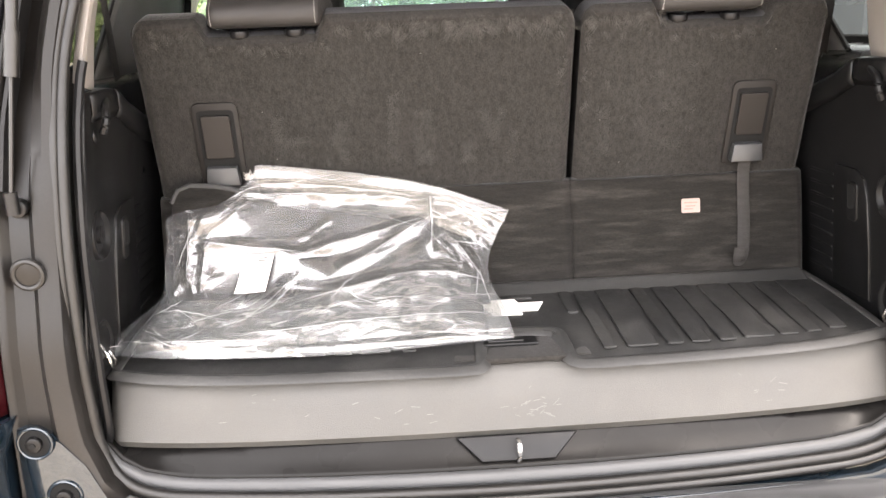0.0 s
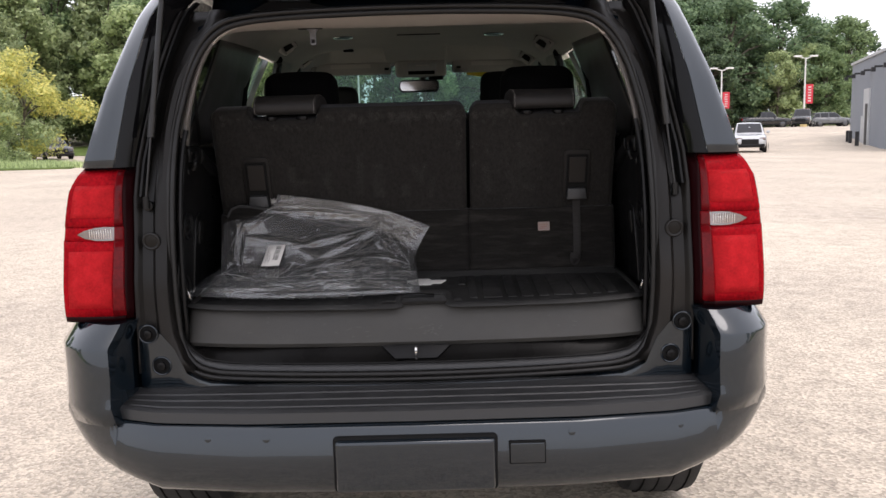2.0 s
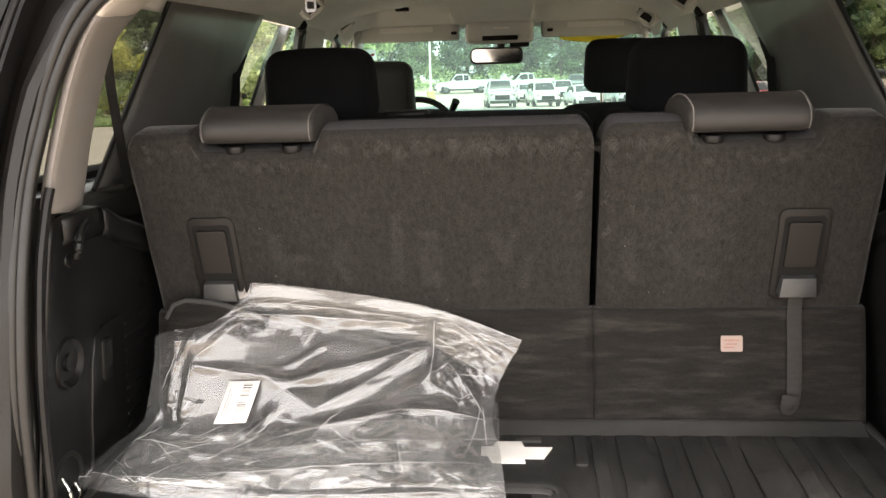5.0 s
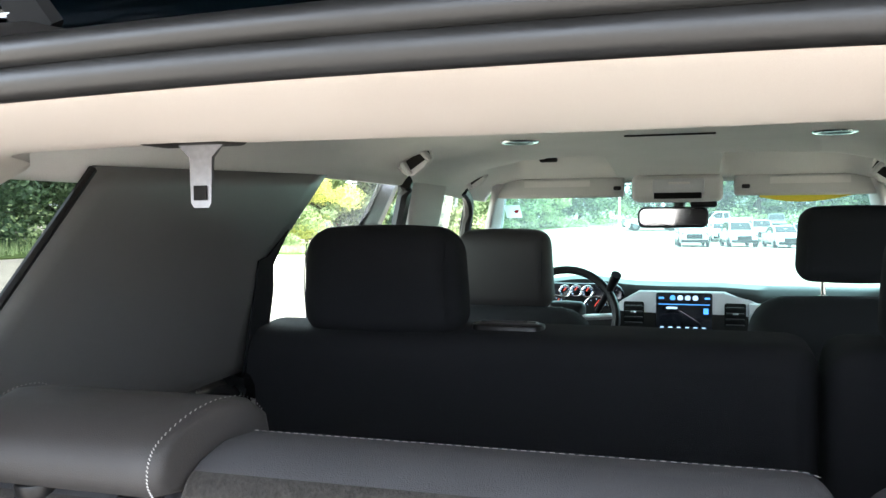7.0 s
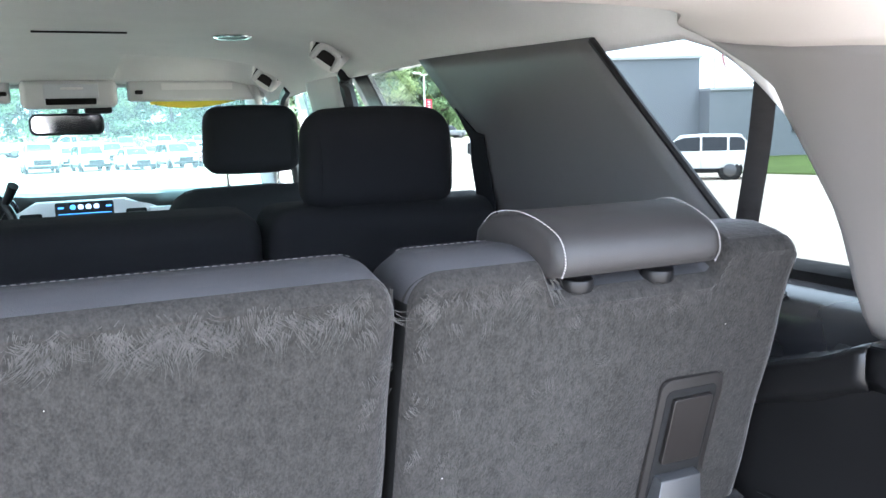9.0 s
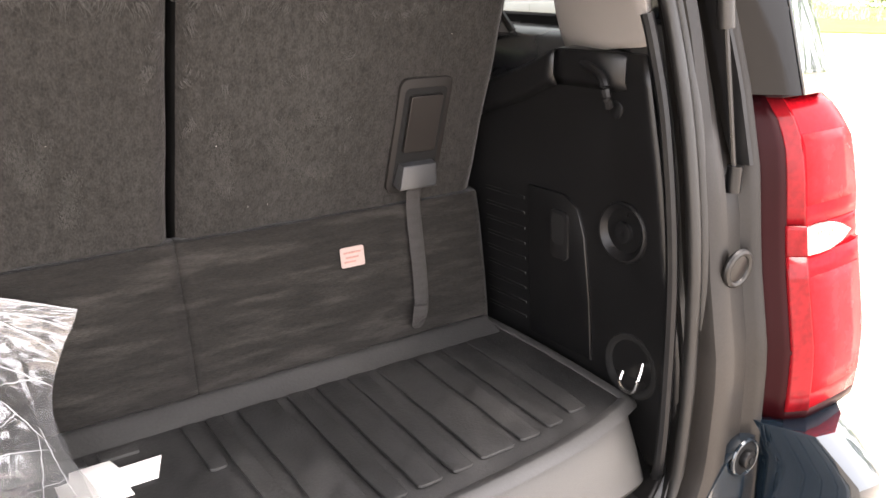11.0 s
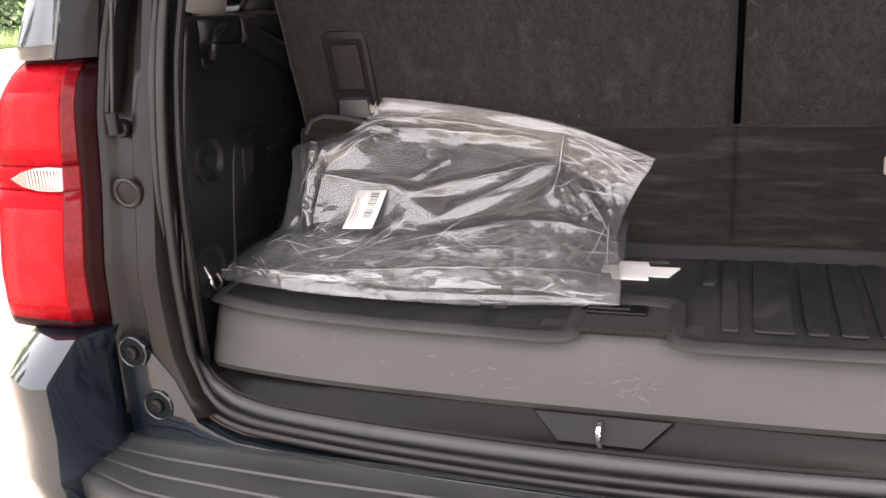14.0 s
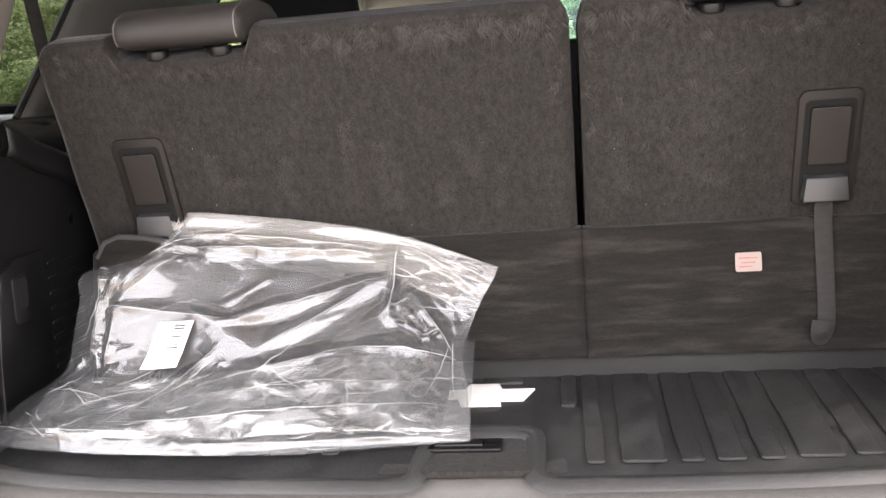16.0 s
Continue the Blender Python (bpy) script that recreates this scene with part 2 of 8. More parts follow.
GLASS = glass("clear_car_glass", (0.62, 0.67, 0.60))
GLASS_DARK = glass("tinted_car_glass", (0.122, 0.132, 0.125))
GLASS_MID = glass("half_tinted_car_glass", (0.27, 0.30, 0.28))
# the veil paints the washed-out glare seen through the screen
SCREEN_GLASS = dusty(glass("hazed_windscreen_glass", (0.26, 0.425, 0.38)), 0.036)
MIRROR = material("mirror_glass", (0.42, 0.43, 0.44), 0.03, 1.0, 0.0, 5, 50, 0)
SCREEN_BLACK = material("black_screen_glass", (0.008, 0.009, 0.012), 0.12, 0, 0.05, 5, 50, 0)
SCREEN_BLUE = glow("screen_blue", (0.06, 0.20, 0.45), 0.25)
SCREEN_WHITE = glow("screen_white", (0.30, 0.42, 0.55), 0.22)
SCREEN_RED = glow("gauge_red", (0.5, 0.05, 0.03), 0.2)


def film_setup():
    """Clear polythene: mostly see-through, with a milky share and sharp gloss."""
    FILM.use_nodes = True
    nt = FILM.node_tree
    nt.nodes.clear()
    out = nt.nodes.new("ShaderNodeOutputMaterial")
    tr = nt.nodes.new("ShaderNodeBsdfTransparent")
    tr.inputs["Color"].default_value = (0.93, 0.93, 0.92, 1)
    df = nt.nodes.new("ShaderNodeBsdfDiffuse")
    df.inputs["Color"].default_value = (0.72, 0.74, 0.76, 1)
    gl = nt.nodes.new("ShaderNodeBsdfGlossy")
    gl.inputs["Roughness"].default_value = 0.08
    geo = nt.nodes.new("ShaderNodeNewGeometry")
    nz = nt.nodes.new("ShaderNodeTexNoise")
    nz.inputs["Scale"].default_value, nz.inputs["Detail"].default_value = 14, 3
    nt.links.new(geo.outputs["Position"], nz.inputs["Vector"])
    bp = nt.nodes.new("ShaderNodeBump")
    bp.inputs["Strength"].default_value, bp.inputs["Distance"].default_value = 0.05, 0.003
    nt.links.new(nz.outputs["Fac"], bp.inputs["Height"])
    nt.links.new(bp.outputs[0], gl.inputs["Normal"])
    milk = nt.nodes.new("ShaderNodeMapRange")
    milk.inputs["From Min"].default_value, milk.inputs["From Max"].default_value = 0.35, 0.75
    milk.inputs["To Min"].default_value, milk.inputs["To Max"].default_value = 0.032, 0.072
    nt.links.new(nz.outputs["Fac"], milk.inputs["Value"])
    m1 = nt.nodes.new("ShaderNodeMixShader")
    nt.links.new(milk.outputs[0], m1.inputs[0])
    nt.links.new(tr.outputs[0], m1.inputs[1])
    nt.links.new(df.outputs[0], m1.inputs[2])
    # soft sheen of the slightly hazy polythene
    sheen = nt.nodes.new("ShaderNodeBsdfGlossy")
    sheen.inputs["Roughness"].default_value = 0.42
    nt.links.new(bp.outputs[0], sheen.inputs["Normal"])
    m0 = nt.nodes.new("ShaderNodeMixShader")
    m0.inputs[0].default_value = 0.055
    nt.links.new(m1.outputs[0], m0.inputs[1])
    nt.links.new(sheen.outputs[0], m0.inputs[2])
    lw = nt.nodes.new("ShaderNodeLayerWeight")
    nt.links.new(bp.outputs[0], lw.inputs["Normal"])
    fr = nt.nodes.new("ShaderNodeMapRange")
    fr.inputs["From Min"].default_value, fr.inputs["From Max"].default_value = 0.2, 1.0
    fr.inputs["To Min"].default_value, fr.inputs["To Max"].default_value = 0.055, 0.40
    nt.links.new(lw.outputs["Facing"], fr.inputs["Value"])
    m2 = nt.nodes.new("ShaderNodeMixShader")
    nt.links.new(fr.outputs[0], m2.inputs[0])
    nt.links.new(m0.outputs[0], m2.inputs[1])
    nt.links.new(gl.outputs[0], m2.inputs[2])
    nt.links.new(m2.outputs[0], out.inputs["Surface"])


film_setup()


def crease_film():
    """Polythene whitened along a sharp crease: half clear, half milky, glossy."""
    m = bpy.data.materials.new("whitened_film_crease")
    m.use_nodes = True
    nt = m.node_tree
    b = nt.nodes["Principled BSDF"]
    b.inputs["Base Color"].default_value = (0.62, 0.62, 0.62, 1)
    b.inputs["Roughness"].default_value = 0.22
    clear = nt.nodes.new("ShaderNodeBsdfTransparent")
    mx = nt.nodes.new("ShaderNodeMixShader")
    mx.inputs[0].default_value = 0.42
    nt.links.new(clear.outputs[0], mx.inputs[1])
    nt.links.new(b.outputs[0], mx.inputs[2])
    nt.links.new(mx.outputs[0], nt.nodes["Material Output"].inputs["Surface"])
    return m


CREASE = crease_film()


# ---------------------------------------------------------------- building helpers
def placed(ob):
    """The world pose of an object, worked out from its own and its parents' poses."""
    if ob.parent is None:
        return ob.matrix_basis.copy()
    return placed(ob.parent) @ ob.matrix_parent_inverse @ ob.matrix_basis


def thing(name, base, label, category, group="", kind=""):
    ob = new(name)
    ob.empty_display_size = 0.1
    ob.matrix_basis = Matrix.Translation(base)
    return tagged(ob, label, category, group, kind)


def part(name, bm, mat, parent=None, label="", angle=38, solid=0.0, offset=0.0):
    """Links a bmesh, given in world places, as one mesh object under its thing or part."""
    me = bpy.data.meshes.new(name)
    bmesh.ops.recalc_face_normals(bm, faces=bm.faces)
    co = [v.co for v in bm.verts]
    lo = Vector([min(c[i] for c in co) for i in range(3)])
    hi = Vector([max(c[i] for c in co) for i in range(3)])
    mid = (lo + hi) / 2
    if parent is None:
        mid.z = lo.z
    bmesh.ops.translate(bm, verts=bm.verts, vec=-mid)
    bm.to_mesh(me)
    bm.free()
    me.shade_smooth()
    me.set_sharp_from_angle(angle=radians(angle))
    if mat:
        me.materials.append(mat)
    ob = new(name, me)
    ob.matrix_basis = Matrix.Translation(mid)
    if parent is not None:
        ob.parent = parent
        ob.matrix_parent_inverse = placed(parent).inverted()
    if label:
        ob["label"] = label
    if solid:
        mod = ob.modifiers.new("thickness", "SOLIDIFY")
        mod.thickness, mod.offset = solid, offset
    return ob


def bbox(lo, hi, bevel=0.0, seg=2, bm=None, turn=None):
    """A box between two corners with rounded edges, turned about its middle."""
    bm = bm or bmesh.new()
    size = [hi[i] - lo[i] for i in range(3)]
    mid = Vector([(hi[i] + lo[i]) / 2 for i in range(3)])
    r = bmesh.ops.create_cube(bm, size=1.0)
    vs = r["verts"]
    bmesh.ops.scale(bm, verts=vs, vec=size)
    if bevel:
        es = list({e for v in vs for e in v.link_edges})
        rb = bmesh.ops.bevel(bm, geom=es, offset=min(bevel, min(size) * 0.49), segments=seg, profile=0.5, affect="EDGES")
        vs = list({v for f in rb["faces"] for v in f.verts} | {v for v in vs if v.is_valid})
    m = Matrix.Translation(mid)
    if turn is not None:
        m = m @ Euler([radians(a) for a in turn]).to_matrix().to_4x4()
    bmesh.ops.transform(bm, matrix=m, verts=vs)
    return bm


def grid(rows, bm=None, close_u=False, close_v=False):
    """Quads through rows of points."""
    bm = bm or bmesh.new()
    vs = [[bm.verts.new(p) for p in row] for row in rows]
    nr, nc = len(vs), len(vs[0])
    for i in range(nr if close_v else nr - 1):
        for j in range(nc if close_u else nc - 1):
            quad = (vs[i][j], vs[i][(j + 1) % nc], vs[(i + 1) % nr][(j + 1) % nc], vs[(i + 1) % nr][j])
            if len(set(quad)) == 4:
                bm.faces.new(quad)
    return bm


def smooth_path(points, n, closed=False):
    """Catmull-Rom points through the given ones."""
    p = [Vector(q) for q in points]
    out = []
    k = len(p)
    spans = k if closed else k - 1
    for i in range(spans):
        if closed:
            a, b, c, d = p[(i - 1) % k], p[i], p[(i + 1) % k], p[(i + 2) % k]
        else:
            a, b, c, d = p[max(i - 1, 0)], p[i], p[i + 1], p[min(i + 2, k - 1)]
        for j in range(n):
            t = j / n
            out.append(0.5 * (2 * b + (c - a) * t + (2 * a - 5 * b + 4 * c - d) * t * t + (3 * b - a - 3 * c + d) * t ** 3))
    if not closed:
        out.append(p[-1])
    return out


def tube(path, radius, sides=10, closed=False, bm=None, flat=(1, 1), up=(0, 0, 1), caps=True):
    """A pipe along a path; radius a number or one for each point; flat squashes it across (side, up)."""
    bm = bm or bmesh.new()
    path = [Vector(q) for q in path]
    n = len(path)
    rows = []
    for i, q in enumerate(path):
        a = path[(i - 1) % n] if (closed or i > 0) else q
        b = path[(i + 1) % n] if (closed or i < n - 1) else q
        d = (b - a).normalized()
        u = Vector(up)
        if abs(d.dot(u)) > 0.95:
            u = Vector((0, 1, 0)) if abs(d.y) < 0.9 else Vector((1, 0, 0))
        s = d.cross(u).normalized()
        u = s.cross(d).normalized()
        r = radius[i] if isinstance(radius, (list, tuple)) else radius
        rows.append([q + s * (math.cos(2 * math.pi * j / sides) * r * flat[0]) + u * (math.sin(2 * math.pi * j / sides) * r * flat[1]) for j in range(sides)])
    grid(rows, bm, close_u=True, close_v=closed)
    if caps and not closed:
        bm.verts.ensure_lookup_table()
        total = n * sides
        bm.faces.new(list(reversed(bm.verts[-total:][:sides])))
        bm.faces.new(bm.verts[-sides:])
    return bm


def disc(centre, normal, radius, depth, sides=20, bevel=0.0, bm=None, seg=2):
    """A round plate or short cylinder whose front centre lies at centre and which reaches back by depth."""
    bm = bm or bmesh.new()
    n = Vector(normal).normalized()
    r = bmesh.ops.create_cone(bm, cap_ends=True, segments=sides, radius1=radius, radius2=radius, depth=depth)
    vs = r["verts"]
    if bevel:
        es = [e for e in {e for v in vs for e in v.link_edges} if abs(e.verts[0].co.z - e.verts[1].co.z) < 1e-6]
        rb = bmesh.ops.bevel(bm, geom=es, offset=bevel, segments=seg, profile=0.5, affect="EDGES")
        vs = list({v for f in rb["faces"] for v in f.verts} | {v for v in vs if v.is_valid})
    m = Matrix.Translation(Vector(centre) - n * depth / 2) @ n.to_track_quat("Z", "Y").to_matrix().to_4x4()
    bmesh.ops.transform(bm, matrix=m, verts=vs)
    return bm


def ring(centre, normal, radius, r, sides=28, flat=(1, 1), bm=None):
    n = Vector(normal).normalized()
    q = n.to_track_quat("Z", "Y")
    pts = [Vector(centre) + q @ Vector((radius * math.cos(2 * math.pi * i / sides), radius * math.sin(2 * math.pi * i / sides), 0)) for i in range(sides)]
    return tube(pts, r, 8, True, bm, flat, up=n)


def prism(poly, to_world, depth, bevel=0.0, bm=None, seg=2):
    """A plate from a flat outline: poly of (u, v), to_world(u, v, w) with w from 0 to depth."""
    bm = bm or bmesh.new()
    a = [bm.verts.new((u, v, 0)) for u, v in poly]
    b = [bm.verts.new((u, v, depth)) for u, v in poly]
    n = len(poly)
    bm.faces.new(a[::-1])
    bm.faces.new(b)
    for i in range(n):
        bm.faces.new((a[i], a[(i + 1) % n], b[(i + 1) % n], b[i]))
    vs = a + b
    if bevel:
        top = [e for e in {e for v in b for e in v.link_edges} if e.verts[0] in b and e.verts[1] in b]
        rb = bmesh.ops.bevel(bm, geom=top, offset=bevel, segments=seg, profile=0.5, affect="EDGES")
        vs = list({v for f in rb["faces"] for v in f.verts} | {v for v in vs if v.is_valid})
    for v in vs:
        v.co = Vector(to_world(*v.co))
    return bm


def rounded(u0, v0, u1, v1, r, n=4):
    """The outline of a rectangle with round corners."""
    r = min(r, abs(u1 - u0) / 2, abs(v1 - v0) / 2)
    pts = []
    for cu, cv, a0 in ((u1 - r, v1 - r, 0), (u0 + r, v1 - r, 90), (u0 + r, v0 + r, 180), (u1 - r, v0 + r, 270)):
        for i in range(n + 1):
            a = radians(a0 + 90 * i / n)
            pts.append((cu + r * math.cos(a), cv + r * math.sin(a)))
    return pts


def lerp(a, b, t):
    return a + (b - a) * t


def curve1(xs, ys):
    return lambda v: float(np.interp(v, xs, ys))


def cushion(lo, hi, bevel, crown=0.0, seg=4, turn=None, taper=0.0):
    """A padded block with soft edges and gently swelling faces."""
    bm = bmesh.new()
    size = [hi[i] - lo[i] for i in range(3)]
    bmesh.ops.create_cube(bm, size=1.0)
    bmesh.ops.scale(bm, verts=bm.verts, vec=size)
    bmesh.ops.bevel(bm, geom=list(bm.edges), offset=min(bevel, min(size) * 0.48), segments=seg, profile=0.5, affect="EDGES")
    bmesh.ops.subdivide_edges(bm, edges=[e for e in bm.edges if e.calc_length() > 0.06], cuts=3, use_grid_fill=True)
    for v in bm.verts:
        k = [1 - min(1, abs(v.co[i]) / (size[i] / 2)) ** 2 for i in range(3)]
        v.co.y += math.copysign(crown * k[0] * k[2], v.co.y)
        v.co.z += math.copysign(crown * k[0] * k[1], v.co.z) * 0.6
        v.co.x *= 1 - taper * v.co.z / size[2] - taper * 0.5 * (v.co.z / size[2]) ** 2
    m = Matrix.Translation([(hi[i] + lo[i]) / 2 for i in range(3)])
    if turn is not None:
        m = m @ Euler([radians(a) for a in turn]).to_matrix().to_4x4()
    bmesh.ops.transform(bm, matrix=m, verts=bm.verts)
    return bm


# ---------------------------------------------------------------- ground
def fall(x, y):
    """The lot drops gently away ahead and to the right of the car, and rises again towards the far trees."""
    d = x * 0.8 + y * 0.6 - 4.0
    ease = lambda t: min(1.0, max(0.0, t)) ** 2 * (3 - 2 * min(1.0, max(0.0, t)))
    dip = -0.27 * ease((x - 8) / 14) * ease((44 - y) / 16)
    return -0.014 * min(90.0, max(0.0, d)) + 1.45 * ease((y + 0.8 * max(0.0, x - 8) - 62) / 45) + dip


def build_ground():
    m = material("pale_worn_asphalt", (0.50, 0.432, 0.348), 0.9, 0, 0.24, 0.35, 5.0, 0.0, second=(0.415, 0.353, 0.296), second_amount=0.5, second_scale=0.22, spec=0.2)
    nt = m.node_tree
    b = nt.nodes["Principled BSDF"]
    geo = nt.nodes.new("ShaderNodeNewGeometry")
    v = nt.nodes.new("ShaderNodeTexVoronoi")
    v.inputs["Scale"].default_value = 75
    nt.links.new(geo.outputs["Position"], v.inputs["Vector"])
    mr = nt.nodes.new("ShaderNodeMapRange")
    mr.inputs["To Min"].default_value, mr.inputs["To Max"].default_value = 0.66, 1.28
    sep = nt.nodes.new("ShaderNodeSeparateColor")
    nt.links.new(v.outputs["Color"], sep.inputs[0])
    nt.links.new(sep.outputs[0], mr.inputs["Value"])
    old = b.inputs["Base Color"].links[0].from_socket
    vm = nt.nodes.new("ShaderNodeVectorMath")
    vm.operation = "SCALE"
    nt.links.new(old, vm.inputs[0])
    nt.links.new(mr.outputs[0], vm.inputs["Scale"])
    nt.links.new(vm.outputs[0], b.inputs["Base Color"])
    bp = nt.nodes.new("ShaderNodeBump")
    bp.inputs["Strength"].default_value, bp.inputs["Distance"].default_value = 0.6, 0.006
    nt.links.new(v.outputs["Distance"], bp.inputs["Height"])
    nt.links.new(bp.outputs[0], b.inputs["Normal"])
    ticks = [-1500, -600, -300, -200, -150, -120] + list(range(-100, 141, 5)) + [170, 220, 300, 600, 1500]
    rows = [[(x, y, fall(x, y)) for x in ticks] for y in ticks]
    g = part("ground", grid(rows), m)
    tagged(g, "pale worn asphalt car park with fine stone texture", "ground", kind="structure")


build_ground()

# ---------------------------------------------------------------- the car's shell
suv = thing("suv", (0, 2.3, 0), "dark blue full-size suv parked with its liftgate open", "car")

# shape of the tail, by height: edge of the opening, jamb face, inner and outer edge of the corner panel
seal_x = curve1([0.64, 0.70, 0.80, 0.90, 1.10, 1.25, 1.38, 1.46, 1.54, 1.65, 1.70], [0.56, 0.672, 0.706, 0.713, 0.713, 0.708, 0.698, 0.682, 0.660, 0.600, 0.545])
jamb_y = curve1([0.60, 0.95, 1.07, 1.19, 1.37, 1.50, 1.65, 1.72, 1.80, 1.86], [0.0, 0.010, 0.035, 0.052, 0.088, 0.115, 0.155, 0.185, 0.245, 0.32])
panel_in = curve1([0.60, 1.20, 1.30, 1.56, 1.72, 1.80], [0.805, 0.800, 0.790, 0.733, 0.680, 0.62])
panel_crease = curve1([1.285, 1.51, 1.72, 1.80], [0.845, 0.803, 0.742, 0.70])
panel_out = curve1([1.27, 1.30, 1.50, 1.70, 1.75, 1.80, 1.86], [0.948, 0.941, 0.884, 0.806, 0.783, 0.755, 0.69])
side_x = curve1([0.30, 0.50, 0.85, 1.10, 1.25, 1.30, 1.52, 1.70, 1.80, 1.86], [0.93, 0.985, 1.012, 1.015, 1.00, 0.975, 0.905, 0.83, 0.775, 0.70])


def shell():
    # jambs: painted flanges beside the opening, with the gutter the gate closes into
    for s in (-1, 1):
        rows = []
        for z in np.linspace(0.69, 1.735, 32):
            z = float(z)
            x0, x1, y = seal_x(z), panel_in(z), jamb_y(z)
            gut = curve1([0.66, 1.15, 1.25, 1.4, 1.7], [0.0, 0.0, 0.02, 0.035, 0.03])(z)
            step = x1 - x0
            rows.append([(s * (x0 - 0.012), y + 0.035, z), (s * x0, y + 0.004, z), (s * (x0 + 0.010), y, z), (s * (x0 + step * 0.30), y + gut * 0.3, z),
                         (s * (x0 + step * 0.42), y + 0.012 + gut, z), (s * (x0 + step * 0.80), y + 0.012 + gut, z), (s * (x1 - 0.008), y + 0.002, z), (s * x1, y - 0.010, z)])
        part("door_jamb", grid(rows), PAINT_DULL, suv, "dusty dark jamb beside the tail opening", solid=0.004, offset=-1)
    # corner pillars above the lamps: body-coloured outside the crease, gloss black inside it
    for s in (-1, 1):
        rows, inner = [], []
        for z in np.linspace(1.285, 1.80, 18).tolist():
            xi, xc, xo, y = panel_in(z), panel_crease(z), panel_out(z), jamb_y(z)
            sq = min(1.0, max(0.0, (1.66 - z) / 0.34))
            rows.append([(s * (xc - 0.003), y - 0.049, z), (s * xc, y - 0.050, z), (s * (xc + 0.004), y - 0.048, z), (s * lerp(xc, xo, 0.35), y - 0.037 - 0.008 * sq, z), (s * lerp(xc, xo, 0.70), y - 0.021 - 0.019 * sq, z),
                         (s * lerp(xc, xo, 0.93), y - 0.006 - 0.025 * sq, z), (s * xo, y + 0.008 - 0.024 * sq, z), (s * (xo + 0.006), y + 0.030 - 0.014 * sq, z), (s * (xo + 0.014), y + 0.10, z), (s * (xo + 0.026), y + 0.30, z)])
            inner.append([(s * (xi - 0.004), y + 0.004, z), (s * lerp(xi, xc, 0.3), y - 0.020, z), (s * lerp(xi, xc, 0.75), y - 0.043, z), (s * (xc - 0.003), y - 0.047, z)])
        panel = part("corner_panel", grid(rows), PAINT, suv, "glossy dark blue painted roof pillar", solid=0.003, offset=-1)
        part("inner_panel", grid(inner), GLOSS_BLACK, panel, "gloss black inner face of the pillar")
    # dark strip where the gate glass meets the pillar
    for s in (-1, 1):
        rows = []
        for z in np.linspace(1.20, 1.76, 20):
            z = float(z)
            y = jamb_y(z)
            x1 = panel_in(z)
            rows.append([(s * (x1 - 0.030), y + 0.012, z), (s * (x1 - 0.024), y - 0.012, z), (s * (x1 - 0.018), y - 0.013, z), (s * (x1 - 0.012), y + 0.004, z)])
        part("trim_strip", grid(rows), PLASTIC_SATIN, suv, "slim dark bright-edged strip along the pillar")
    # roof gutter over the opening
    rows = []
    for x in np.linspace(-0.62, 0.62, 25):
        x = float(x)
        k = (abs(x) / 0.62) ** 4
        rows.append([(x, 0.186, 1.716 - 0.055 * k), (x, 0.178, 1.730 - 0.055 * k), (x, 0.184, 1.737 - 0.05 * k), (x, 0.205, 1.741 - 0.05 * k), (x, 0.235, 1.746 - 0.05 * k),
                     (x, 0.27, 1.752 - 0.04 * k), (x, 0.31, 1.760 - 0.03 * k), (x, 0.36, 1.790 - 0.03 * k), (x, 0.38, 1.85 - 0.03 * k)])
    part("roof_gutter", grid(rows), PAINT, suv, "dark blue painted roof gutter above the tail opening", solid=0.004, offset=-1)
    # roof skin
    rows = []
    for y, dz, w in ((0.28, -0.045, 0.97), (0.34, -0.018, 1.0), (0.6, 0.0, 1.0), (1.4, 0.012, 1.01), (2.2, 0.008, 1.02), (2.8, -0.01, 1.02), (3.0, -0.03, 1.01), (3.15, -0.055, 0.99)):
        row = []
        for u in np.linspace(-1, 1, 21):
            u = float(u)
            row.append((u * 0.775 * w, y, 1.900 + dz - 0.090 * abs(u) ** 5))
        rows.append(row)
    part("roof", grid(rows), PAINT, suv, "dark blue painted steel roof", solid=0.01, offset=-1)
    for s in (-1, 1):
        pts = [(s * 0.60, 0.55, 1.87), (s * 0.60, 0.62, 1.915), (s * 0.60, 1.6, 1.93), (s * 0.60, 2.5, 1.915), (s * 0.60, 2.6, 1.87)]
        part("roof_rail", tube(smooth_path(pts, 8), 0.016, 8), STEEL_DARK, suv, "dark roof rail")
    # lower panel under the opening, down to the step
    lip_z = curve1([0, 0.30, 0.51, 0.61, 0.665, 0.69, 0.705, 0.76, 0.80], [0.652, 0.654, 0.658, 0.666, 0.692, 0.735, 0.79, 0.835, 0.842])
    rows = []
    for x in np.linspace(-0.80, 0.80, 49):
        x = float(x)
        k = max(0.0, (abs(x) - 0.50) / 0.30)
        top = lip_z(abs(x)) - 0.008
        bow = 0.013 * min(1.0, abs(x) / 0.55) ** 2
        rows.append([(x, bow + 0.006, top), (x, bow - 0.014, top - 0.004), (x, bow - 0.018, lerp(top, 0.59, 0.3)), (x, bow - 0.016, 0.60), (x, 0.012, 0.55), (x, 0.012, 0.42)])
    part("rear_panel", grid(rows), PAINT, suv, "dark blue painted panel below the tail opening", solid=0.004, offset=-1)
